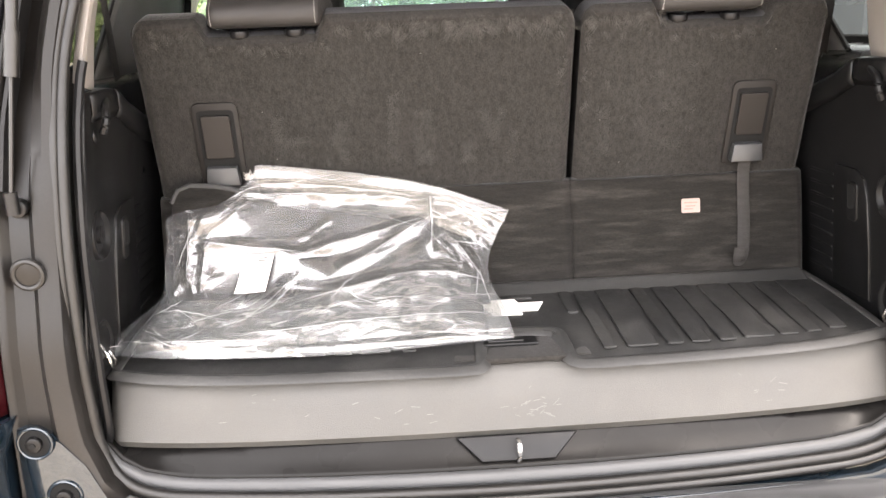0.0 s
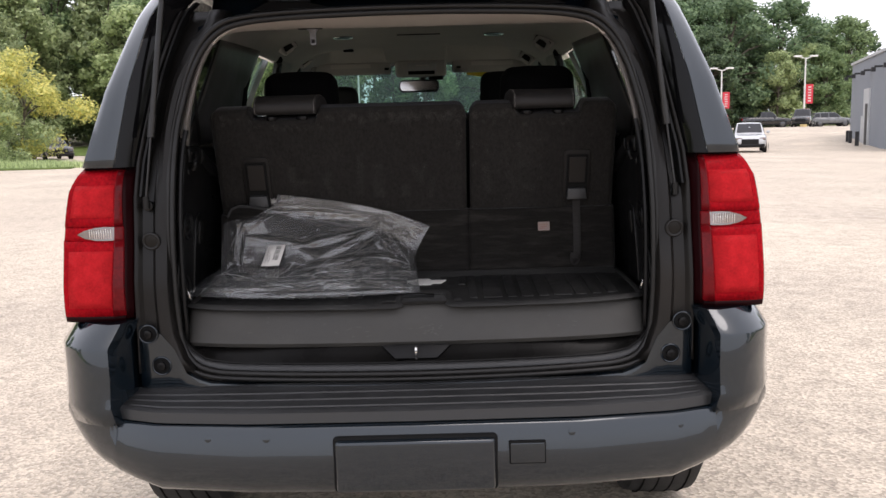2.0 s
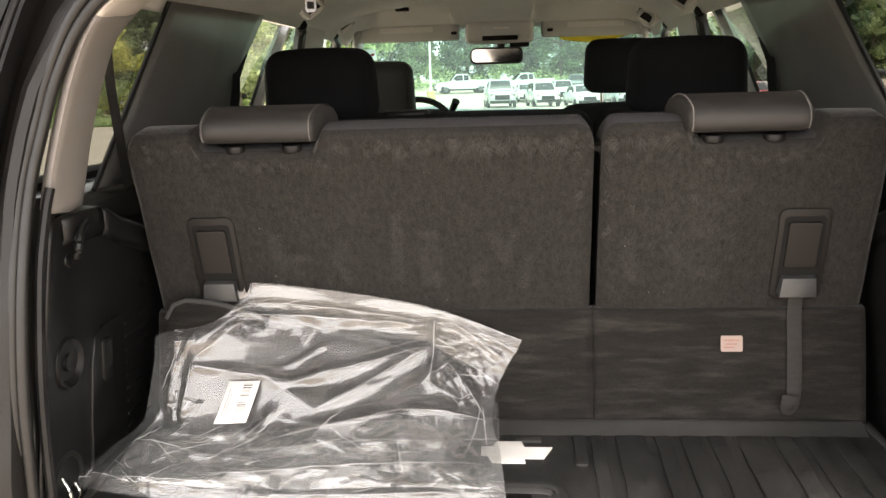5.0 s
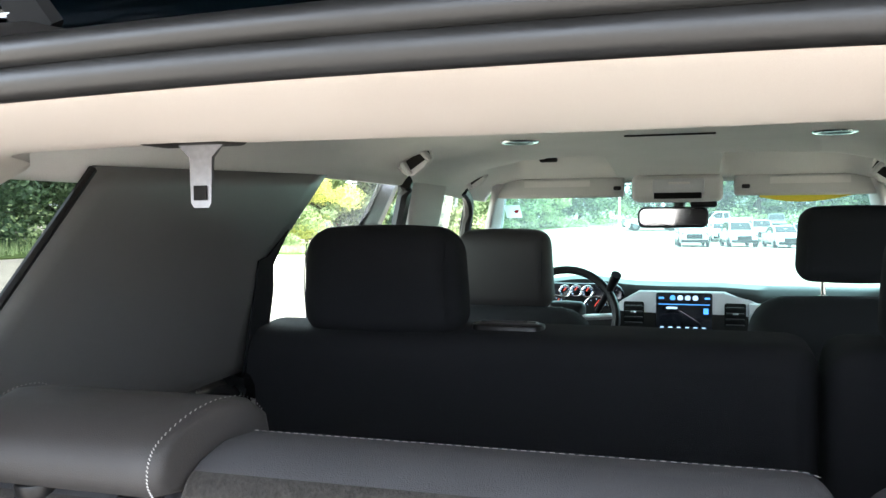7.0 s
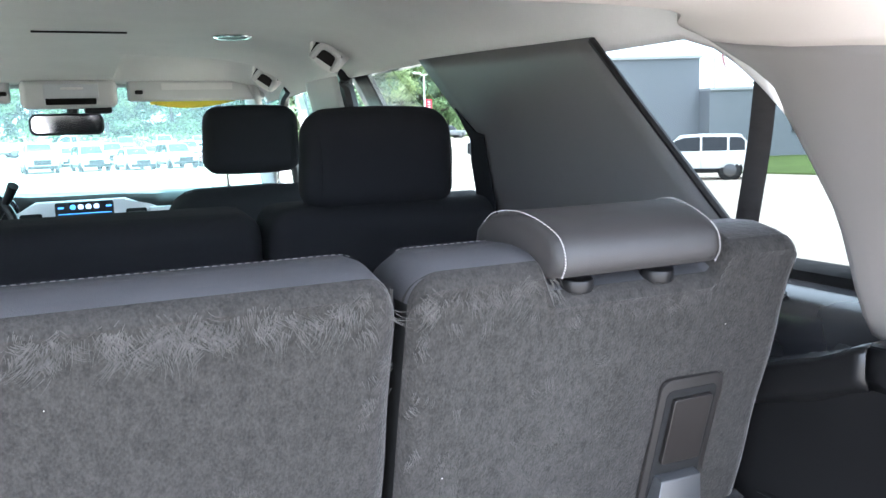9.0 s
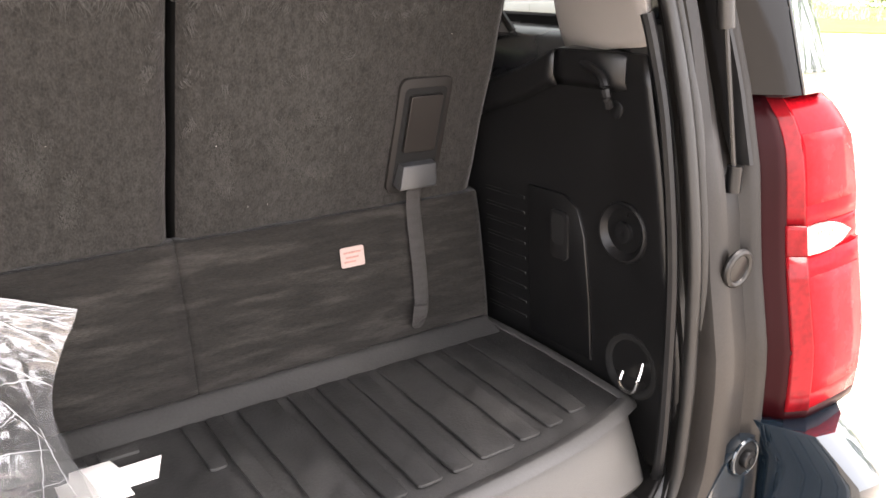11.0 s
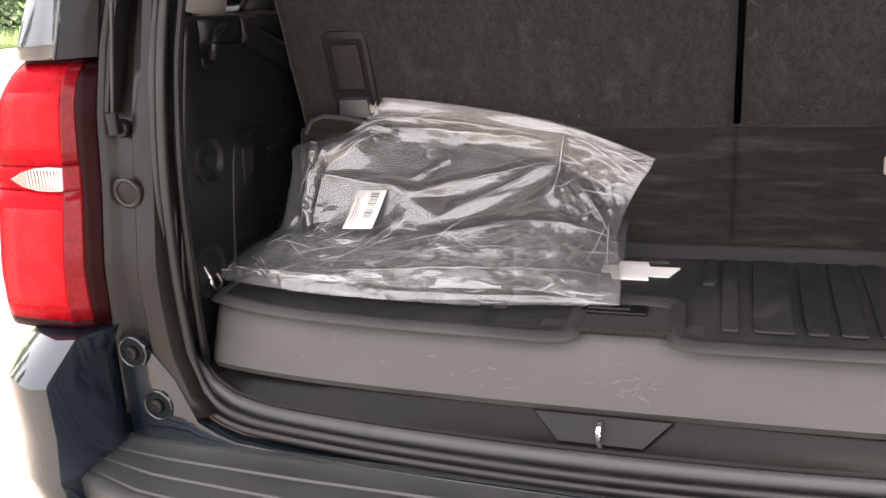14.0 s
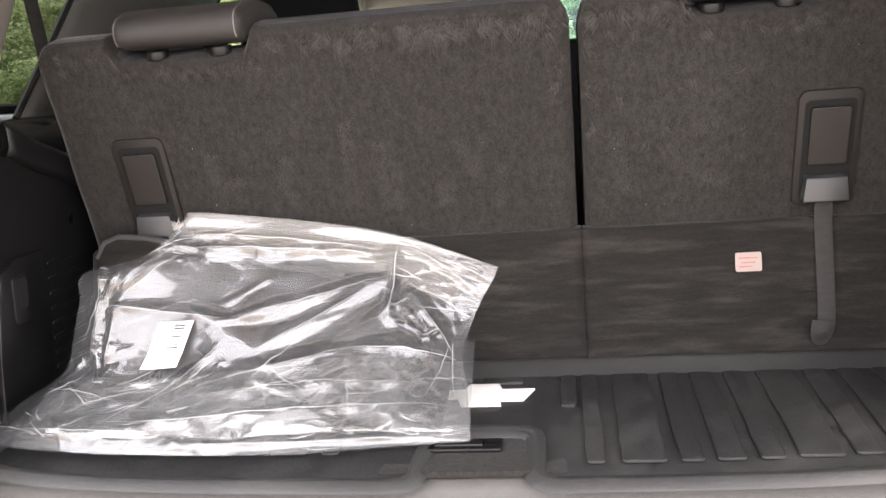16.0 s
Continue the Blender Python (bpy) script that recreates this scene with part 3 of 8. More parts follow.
    # bright edge of the painted sill, wheel houses and floor
    for s in (-1, 1):
        rows = []
        arch = ((0.72, 0.46), (3.90, 0.46))
        for y in [0.22, 0.24, 0.255] + list(np.linspace(0.26, 1.18, 15)) + [1.6, 2.0, 2.4, 2.8, 3.2] + list(np.linspace(3.42, 4.38, 15)) + [4.5, 4.65, 4.75]:
            y = float(y)
            low = 0.40
            for c, r in arch:
                d = abs(y - c)
                if d < r:
                    low = max(low, 0.40 + math.sqrt(r * r - d * d))
            taper = 1.0 - 0.06 * max(0.0, (y - 4.2) / 0.55) ** 2 - 0.03 * max(0.0, (0.5 - y) / 0.3)
            belt = 1.285 if y < 3.5 else lerp(1.285, 1.16, min(1, (y - 3.5) / 1.3))
            rows.append([(s * side_x(lerp(low, belt, t)) * taper, y, lerp(low, belt, t)) for t in (0, 0.05, 0.2, 0.4, 0.6, 0.8, 0.93, 1.0)])
        part("body_side", grid(rows), PAINT, suv, "dark blue painted body side with wheel arches", solid=0.006, offset=-1)
        for c, r in arch:
            bm = bmesh.new()
            rr = []
            for i in range(15):
                a = math.pi * i / 14
                rr.append([(s * 0.97, c + math.cos(a) * (r - 0.004), 0.40 + math.sin(a) * (r - 0.004)), (s * 0.66, c + math.cos(a) * (r - 0.004), 0.40 + math.sin(a) * (r - 0.004))])
            part("wheel_house", grid(rr), PLASTIC, suv, "black wheel arch liner")
    # bonnet, nose and front bumper
    rows = []
    for y, z, w in ((3.72, 1.245, 0.86), (3.9, 1.255, 0.90), (4.3, 1.235, 0.93), (4.65, 1.19, 0.92), (4.78, 1.15, 0.90), (4.83, 1.05, 0.90), (4.84, 0.80, 0.90), (4.90, 0.72, 0.88), (4.92, 0.50, 0.87), (4.84, 0.36, 0.84)):
        rows.append([(u * w, y - 0.22 * abs(u) ** 3 * (1 if y > 4.6 else 0.0), z - 0.05 * abs(u) ** 3) for u in np.linspace(-1, 1, 15).tolist()])
    part("bonnet", grid(rows), PAINT, suv, "dark blue painted bonnet and nose", solid=0.006, offset=-1)
    part("underbody", bbox((-0.62, 0.10, 0.36), (0.62, 4.7, 0.46), 0.02), PLASTIC, suv, "black underbody")


shell()


def wheel(x, y):
    w = part("wheel", disc((x, y, 0.40), (1 if x > 0 else -1, 0, 0), 0.255, 0.10, 28, 0.015), SILVER, suv, "silver alloy wheel")
    s = 1 if x > 0 else -1
    rows = []
    prof = [(-0.130, 0.26), (-0.138, 0.31), (-0.132, 0.36), (-0.112, 0.392), (-0.07, 0.40), (0.0, 0.402), (0.07, 0.40), (0.112, 0.392), (0.132, 0.36), (0.138, 0.31), (0.130, 0.26)]
    for i in range(40):
        a = 2 * math.pi * i / 40
        rows.append([(x - s * 0.03 + px, y + math.cos(a) * r, 0.402 + math.sin(a) * r) for px, r in prof])
    part("tyre", grid(rows, close_v=True), TYRE, w, "black road tyre with grooved tread")
    bm = bmesh.new()
    for g in (-0.075, -0.025, 0.025, 0.075):
        ring((x - s * 0.03 + g, y, 0.402), (1, 0, 0), 0.4005, 0.0035, 40, bm=bm)
    part("tread_groove", bm, INK_AND_SHADE, w)
    bm = bmesh.new()
    for i in range(6):
        a = 2 * math.pi * i / 6
        bbox((x + s * 0.0 - 0.02, y - 0.02, 0.40 + 0.04), (x + s * 0.0 + 0.025, y + 0.02, 0.40 + 0.24), 0.01, bm=bm)
        bmesh.ops.rotate(bm, verts=bm.verts, cent=(x, y, 0.40), matrix=Matrix.Rotation(math.pi / 3, 3, "X"))
    part("spokes", bm, SILVER, w)


for wx in (-0.87, 0.87):
    for wy in (0.72, 3.90):
        wheel(wx, wy)


# rear bumper with its step
def bumper():
    half_x = [0, 0.2, 0.45, 0.70, 0.78, 0.83, 0.845, 0.88, 0.92, 0.95, 0.980, 1.004, 1.024, 1.040]
    xs = [-x for x in half_x[:0:-1]] + half_x
    by = curve1([0, 0.45, 0.70, 0.84, 0.90, 0.95, 1.004, 1.040], [-0.235, -0.229, -0.200, -0.148, -0.122, -0.085, -0.035, 0.12])
    low = curve1([0, 0.70, 0.80, 0.90, 0.965, 1.006, 1.040], [0.395, 0.408, 0.430, 0.470, 0.520, 0.57, 0.60])
    rows = []
    for x in xs:
        a = abs(x)
        y, zl = by(a), low(a)
        end = max(0.0, min(1.0, (a - 0.832) / 0.012))
        top = lerp(0.590, 0.640, end)
        set_in = lerp(0.028, 0.012, end)
        rows.append([(x, min(0.14, y + set_in + 0.03), top + 0.002), (x, y + set_in, top), (x, y + set_in - 0.005, top - 0.003), (x, y + set_in - 0.009, top - 0.009), (x, y + set_in * 0.40 + 0.002, lerp(top, zl, 0.20)), (x, y - 0.002, lerp(top, zl, 0.42)),
                     (x, y - 0.002, lerp(top, zl, 0.6)), (x, y + 0.004, lerp(top, zl, 0.80)), (x, y + 0.014, lerp(top, zl, 0.93)), (x, y + 0.030, zl), (x, y + 0.12, zl - 0.005)])
    bumper_ob = part("rear_bumper", grid(rows), PAINT, suv, "dark blue painted rear bumper", solid=0.004, offset=-1)
    # upright ends beneath the lamps
    for s in (-1, 1):
        prof = [(0.806, 0.02), (0.814, -0.03), (0.826, -0.095), (0.840, -0.132), (0.872, -0.140), (0.928, -0.116), (0.978, -0.075), (1.013, -0.012), (1.036, 0.11), (1.036, 0.25)]
        zs = (0.585, 0.63, 0.70, 0.79, 0.798, 0.846, 0.852)
        rows = []
        for z in zs:
            k = 0.0 if z < 0.795 else (z - 0.795) / 0.057
            rows.append([(s * (px * (1 - 0.022 * k)) * (1 - 0.02 * max(0, (0.63 - z) / 0.05)), py + 0.060 * k * (1 if i > 1 else 0.3) - 0.016 * max(0, (0.70 - z) / 0.11), z) for i, (px, py) in enumerate(prof)])
        rows.append([(s * px * 0.97, py * 0.2 + 0.08, 0.856) for px, py in prof])
        part("bumper_end", grid(rows), PAINT, bumper_ob, "upright painted end of the rear bumper", solid=0.004, offset=-1)
    # step pad
    rows = []
    for x in np.linspace(-0.835, 0.835, 41):
        x = float(x)
        fy = curve1([0, 0.45, 0.70, 0.835], [-0.195, -0.189, -0.161, -0.110])(abs(x))
        rows.append([(x, 0.0, 0.648), (x, -0.012, 0.640), (x, fy * 0.28, 0.6370), (x, fy * 0.295, 0.6335), (x, fy * 0.33, 0.6330), (x, fy * 0.345, 0.6360), (x, fy * 0.54, 0.6330), (x, fy * 0.555, 0.6295), (x, fy * 0.59, 0.6290), (x, fy * 0.605, 0.6320), (x, fy * 0.80, 0.6290), (x, fy * 0.812, 0.6258), (x, fy * 0.845, 0.6255), (x, fy * 0.857, 0.6280),
                     (x, fy + 0.010, 0.6265), (x, fy, 0.621), (x, fy - 0.004, 0.594), (x, fy + 0.02, 0.588)])
    part("step_pad", grid(rows), STEP_PLASTIC, bumper_ob, "ribbed grey-black plastic step pad", solid=0.004, offset=-1)
    part("cover_gap", bbox((-0.220, -0.2415, 0.412), (0.220, -0.215, 0.567), 0.012, 3), INK_AND_SHADE, bumper_ob, "dark gap round the hitch cover")
    part("hitch_cover", bbox((-0.212, -0.256, 0.418), (0.212, -0.215, 0.560), 0.010, 3), PAINT, bumper_ob, "rectangular tow hitch cover panel")
    part("eye_cover_gap", bbox((0.250, -0.2372, 0.481), (0.348, -0.222, 0.543), 0.003), INK_AND_SHADE, bumper_ob)
    part("tow_eye_cover", bbox((0.253, -0.2385, 0.484), (0.345, -0.222, 0.540), 0.003), PAINT, bumper_ob, "small square tow eye cover")
    for x in (-0.56, 0.42, 0.72, -0.40):
        part("parking_sensor", disc((x, by(abs(x)) + 0.0125, 0.560), (0, -1, 0.25), 0.010, 0.02, 16, 0.002), PAINT, bumper_ob, "small round parking sensor")


bumper()


def tail_lamp(s):
    """Tall red lamp round the body's corner, with a clear reversing lamp across its middle and a smoked inner edge."""
    out_x = curve1([0.85, 1.076, 1.15, 1.207, 1.25, 1.285], [1.004, 1.002, 0.995, 0.986, 0.976, 0.966])
    crease = curve1([0.85, 1.06, 1.20, 1.285], [0.853, 0.846, 0.841, 0.838])
    back = curve1([0.85, 0.875, 1.225, 1.262, 1.285], [0.004, 0.0, 0.0, 0.012, 0.030])
    lamp = part("tail_lamp", grid([[(s * 0.788, jamb_y(z) + 0.026, z), (s * 0.793, jamb_y(z) + 0.020, z), (s * 0.800, jamb_y(z) + 0.012, z), (s * 0.818, jamb_y(z) - 0.022 + back(z), z), (s * 0.8245, jamb_y(z) - 0.031 + back(z), z)] for z in np.linspace(0.856, 1.284, 14).tolist()]),
                RED_DARK, suv, "tall red tail lamp with smoked inner edge", solid=0.004, offset=-1)

    def face(z0, z1, lift, n=10, first=0, last=14):
        rows = []
        for z in np.linspace(z0, z1, n).tolist():
            xo, xc = out_x(z), crease(z)
            y = jamb_y(z)
            pts = [(0.8235, -0.030), (0.8255, -0.033), (xc - 0.002, -0.0450), (xc, -0.0465), (xc + 0.003, -0.0465), (lerp(xc, xo, 0.35), -0.0465), (lerp(xc, xo, 0.62), -0.0445), (lerp(xc, xo, 0.83), -0.0405), (lerp(xc, xo, 0.94), -0.033), (lerp(xc, xo, 0.985), -0.020),
                   (xo, 0.004), (xo + 0.003, 0.10), (xo + 0.004, 0.21), (xo + 0.002, 0.26)]
            row = []
            for i, (px, py) in enumerate(pts):
                row.append((s * (px + lift * (0.4 if i > 7 else 0) - (1.5 * back(z) if i > 8 else 0.6 * back(z) if i > 5 else 0)), y * (1 if i < 12 else 0.6) + py - lift + back(z) * (1 if i < 10 else 0.4), z))
            rows.append(row[first:last])
        return grid(rows)

    part("lamp_backing", bbox((s * 0.868 - 0.045, 0.06, 1.235), (s * 0.868 + 0.045, 0.13, 1.288), 0.01), INK_AND_SHADE, lamp, "black backing above the lamp")
    part("upper_lens", face(1.121, 1.279, 0.0, 12, 3), RED_LENS, lamp, "glossy red upper lens", solid=0.004, offset=-1, angle=22)
    part("lower_lens", face(0.868, 1.080, 0.0, 10, 3), RED_LENS, lamp, "glossy red lower lens", solid=0.004, offset=-1, angle=22)
    for a, b in ((1.121, 1.279), (1.0805, 1.1205), (0.868, 1.080)):
        part("inner_facet", face(a, b, 0.0, 8, 0, 4), RED_FACET, lamp, "dim brown-red inner facet of the lens", solid=0.004, offset=-1, angle=22)
    for a, b in ((0.892, 1.052), (1.146, 1.236)):
        part("lamp_element", face(a, b, 0.0010, 8, 4, 8), RED_ELEMENT, lamp, "brighter red element of the lamp", solid=0.002, offset=-1, angle=22)
    part("lens_cap", face(1.279, 1.286, 0.0, 3), RED_DARK, lamp, "dark top edge of the lamp", solid=0.004, offset=-1)
    part("lens_foot", face(0.852, 0.868, 0.0, 3), RED_DARK, lamp, "dark foot of the lamp", solid=0.004, offset=-1)
    part("reflector_strip", face(1.080, 1.121, -0.002, 4, 3), RED_LENS, lamp, solid=0.004, offset=-1, angle=22)
    clear = [(0.826, 1.084), (0.826, 1.118), (0.846, 1.119), (0.870, 1.120), (0.897, 1.119), (0.928, 1.110), (0.950, 1.100), (0.926, 1.087), (0.895, 1.082), (0.870, 1.081), (0.846, 1.082)]
    rear_y = curve1([0.80, 0.826, 0.846, 0.897, 0.938, 0.96], [-0.0, -0.0325, -0.0460, -0.0455, -0.0440, -0.0425])
    part("reversing_lens", prism(clear, lambda u, v, w: (s * u, jamb_y(v) + rear_y(u) - w, v), 0.004, 0.0015), CLEAR_LENS, lamp, "clear ribbed reversing lens")
    bm = bmesh.new()
    for i in range(10):
        x = lerp(0.852, 0.912, i / 9)
        bbox((s * x - 0.001, jamb_y(1.10) + rear_y(x) - 0.006, 1.086), (s * x + 0.001, jamb_y(1.10) + rear_y(x) - 0.003, 1.114), 0.0005, 1, bm)
    part("lens_ribs", bm, CHROME, lamp)
    # dark clear window that carries the band on over the smoked edge
    part("smoked_window", tube([(s * x, jamb_y(z) + y, z) for x, y, z in ((0.822, -0.032, 1.118), (0.806, -0.004, 1.116), (0.806, -0.004, 1.084), (0.822, -0.032, 1.083))], 0.0012, 5), RED_LENS, lamp, "thin red outline on the smoked edge")


for side in (-1, 1):
    tail_lamp(side)

# weatherstrip round the opening
half = [(0.0, 0.004, 0.666), (0.30, 0.012, 0.668), (0.50, 0.026, 0.672), (0.60, 0.034, 0.680), (0.658, 0.037, 0.708), (0.686, 0.039, 0.765), (0.695, 0.041, 0.85), (0.699, 0.044, 0.95), (0.699, 0.055, 1.10), (0.694, 0.078, 1.25),
        (0.684, 0.108, 1.38), (0.664, 0.128, 1.47), (0.640, 0.144, 1.55), (0.600, 0.157, 1.626), (0.545, 0.164, 1.675), (0.47, 0.167, 1.696), (0.35, 0.168, 1.706), (0.15, 0.169, 1.712), (0.0, 0.169, 1.713)]
loop = half + [(-x, y, z) for x, y, z in half[-2:0:-1]]
strip_path = smooth_path(loop, 5, True)
part("weatherstrip", tube(strip_path, 0.0100, 12, True, up=(0, 1, 0)), RUBBER, suv, "black rubber seal round the tail opening")
outer = [(x * 1.016, y - 0.006, z + 0.014 * min(1.0, max(0.0, (z - 1.52) / 0.17)) - 0.014 * min(1.0, max(0.0, (0.78 - z) / 0.09))) for x, y, z in [(q.x, q.y, q.z) for q in strip_path]]
part("seal_lip", tube(outer, 0.0082, 10, True, up=(0, 1, 0)), RUBBER, suv, "thin outer lip of the rubber seal")

# bump stops and round grommets in the jambs
for s in (-1, 1):
    for bx, bz in ((0.770, 0.806), (0.737, 0.711)):
        st = part("bump_stop", ring((s * bx, -0.006, bz), (0, -1, 0), 0.026, 0.003, 24), PAINT, suv, "recessed round bump stop")
        part("stop_recess", disc((s * bx, -0.006, bz), (0, -1, 0), 0.025, 0.004, 24), INK_AND_SHADE, st)
        part("stop_bolt", disc((s * bx, -0.016, bz), (0, -1, 0), 0.013, 0.012, 16, 0.003), PLASTIC_SATIN, st, "dark steel bolt head")
        part("bolt_socket", disc((s * bx, -0.0175, bz), (0, -1, 0), 0.005, 0.003, 8), INK_AND_SHADE, st)
    gr = part("grommet", ring((s * 0.752, 0.026, 1.072), (0, -1, -0.1), 0.022, 0.005, 24), RUBBER, suv, "round grommet in the jamb")
    part("grommet_disc", disc((s * 0.752, 0.024, 1.072), (0, -1, -0.1), 0.019, 0.006, 20, 0.002), PAINT_DULL, gr)

# gas struts
for s in (-1, 1):
    shift = 0.022 if s > 0 else 0.0
    a, c, e = Vector((s * 0.760, 0.030 + shift, 1.188)), Vector((s * 0.738, 0.048 + shift, 1.372)), Vector((s * 0.668, 0.10, 1.93))
    strut = part("gas_strut", tube([c, e], 0.0092, 12), STRUT, suv, "black gas strut holding the liftgate")
    part("strut_rod", tube([a, c], 0.0034, 8), STRUT, strut, "thin bright piston rod")
    part("strut_collar", tube([c - (e - c).normalized() * 0.004, c + (e - c).normalized() * 0.062], 0.0114, 12), STRUT, strut)
    part("strut_socket", tube([a - Vector((0, 0, 0.022)), a + Vector((0, 0, 0.012))], 0.010, 12), PLASTIC, strut)
    part("strut_bracket", disc((s * 0.760, 0.040 + shift, 1.172), (0, -1, 0), 0.015, 0.02, 16, 0.004), PLASTIC, strut)


# raised liftgate
def liftgate():
    h0, h1 = Vector((0, 0.30, 1.872)), Vector((0, -0.86, 2.26))
    along = (h1 - h0).normalized()
    up = Vector((1, 0, 0)).cross(along)
    if up.z < 0:
        up = -up

    def at(x, d, w):
        q = h0 + along * d + up * w
        return (x, q.y, q.z)

    length = (h1 - h0).length
    hx = curve1([0, 0.12, 0.5, 0.7, 1.1, length], [0.60, 0.66, 0.78, 0.84, 0.84, 0.80])
    rows = []
    for d in (0.0, 0.05, 0.12, 0.3, 0.5, 0.7, 0.9, 1.1, length):
        w = hx(d)
        rows.append([at(u * w, d, 0.055 - 0.05 * abs(u) ** 4) for u in np.linspace(-1, 1, 17).tolist()])
    gate = part("liftgate", grid(rows), PAINT, suv, "raised dark blue liftgate", solid=0.02, offset=-1)
    rows = []
    for u in np.linspace(-1, 1, 21).tolist():
        x = u * 0.60
        y = 0.325 - 0.10 * (x / 0.45) ** 2
        rows.append([(x, y + 0.012, 1.806), (x, y, 1.785 - 0.01 * abs(u) ** 4), (x, y - 0.02, 1.788 - 0.01 * abs(u) ** 4), (x, 0.5 * y + 0.02, 1.84), (x, 0.05, 1.915)])
    part("hinge_edge", grid(rows), PLASTIC, gate, "black underside along the gate's hinged edge", solid=0.006, offset=1)
    rows = []
    for d in (0.02, 0.10, 0.16):
        w = hx(d) - 0.03
        rows.append([at(u * w, d, -0.02) for u in np.linspace(-1, 1, 9).tolist()])
    part("upper_trim", grid(rows), PLASTIC, gate, "black trim at the gate's hinge edge", solid=0.015, offset=1)
    rows = [[at(u * (hx(d) - 0.10), d, -0.008) for u in np.linspace(-1, 1, 9).tolist()] for d in (0.17, 0.35, 0.55)]
    part("gate_glass", grid(rows), GLASS_DARK, gate, "tinted rear glass")
    rows = [[at(u * (hx(d) - 0.03), d, -0.05 + 0.02 * abs(u) ** 3) for u in np.linspace(-1, 1, 13).tolist()] for d in (0.56, 0.60, 0.8, 1.0, length - 0.03)]
    part("inner_trim", grid(rows), PLASTIC, gate, "black inner trim of the liftgate", solid=0.012, offset=1)
    for s in (-1, 1):
        rows = [[at(s * (hx(d) - o), d, -0.022 + o * 0.1) for o in (0.02, 0.05, 0.10)] for d in (0.12, 0.3, 0.45, 0.58)]
        part("side_trim", grid(rows), PLASTIC, gate, solid=0.012, offset=1)
        hump = [(0.470, 1.732), (0.425, 1.757), (0.410, 1.760), (0.305, 1.757), (0.285, 1.752), (0.215, 1.735)]
        hg = part("hinge", prism([(s * a, c) for a, c in hump], lambda u, v, w: (u, 0.212 + w + (v - 1.735) * 0.8, v), 0.06, 0.004), PAINT_DULL, gate, "dark painted gate hinge")
        for hxx in (0.408, 0.318):
            part("hinge_arm", tube(smooth_path([(s * (hxx - 0.012), 0.244, 1.752), (s * hxx, 0.238, 1.775), (s * (hxx + 0.004), 0.232, 1.81), (s * (hxx + 0.004), 0.225, 1.87)], 4), 0.016, 8, flat=(1.0, 0.5), up=(0, 1, 0)), INK_AND_SHADE, hg, "black hinge arm")
        part("hinge_pin", tube([(s * 0.318, 0.236, 1.764), (s * 0.412, 0.236, 1.768)], 0.0028, 6), CHROME, hg)
        part("hinge_bolt", disc((s * 0.430, 0.232, 1.792), (s, 0, 0), 0.006, 0.02, 8, 0.001), CHROME, hg)


liftgate()


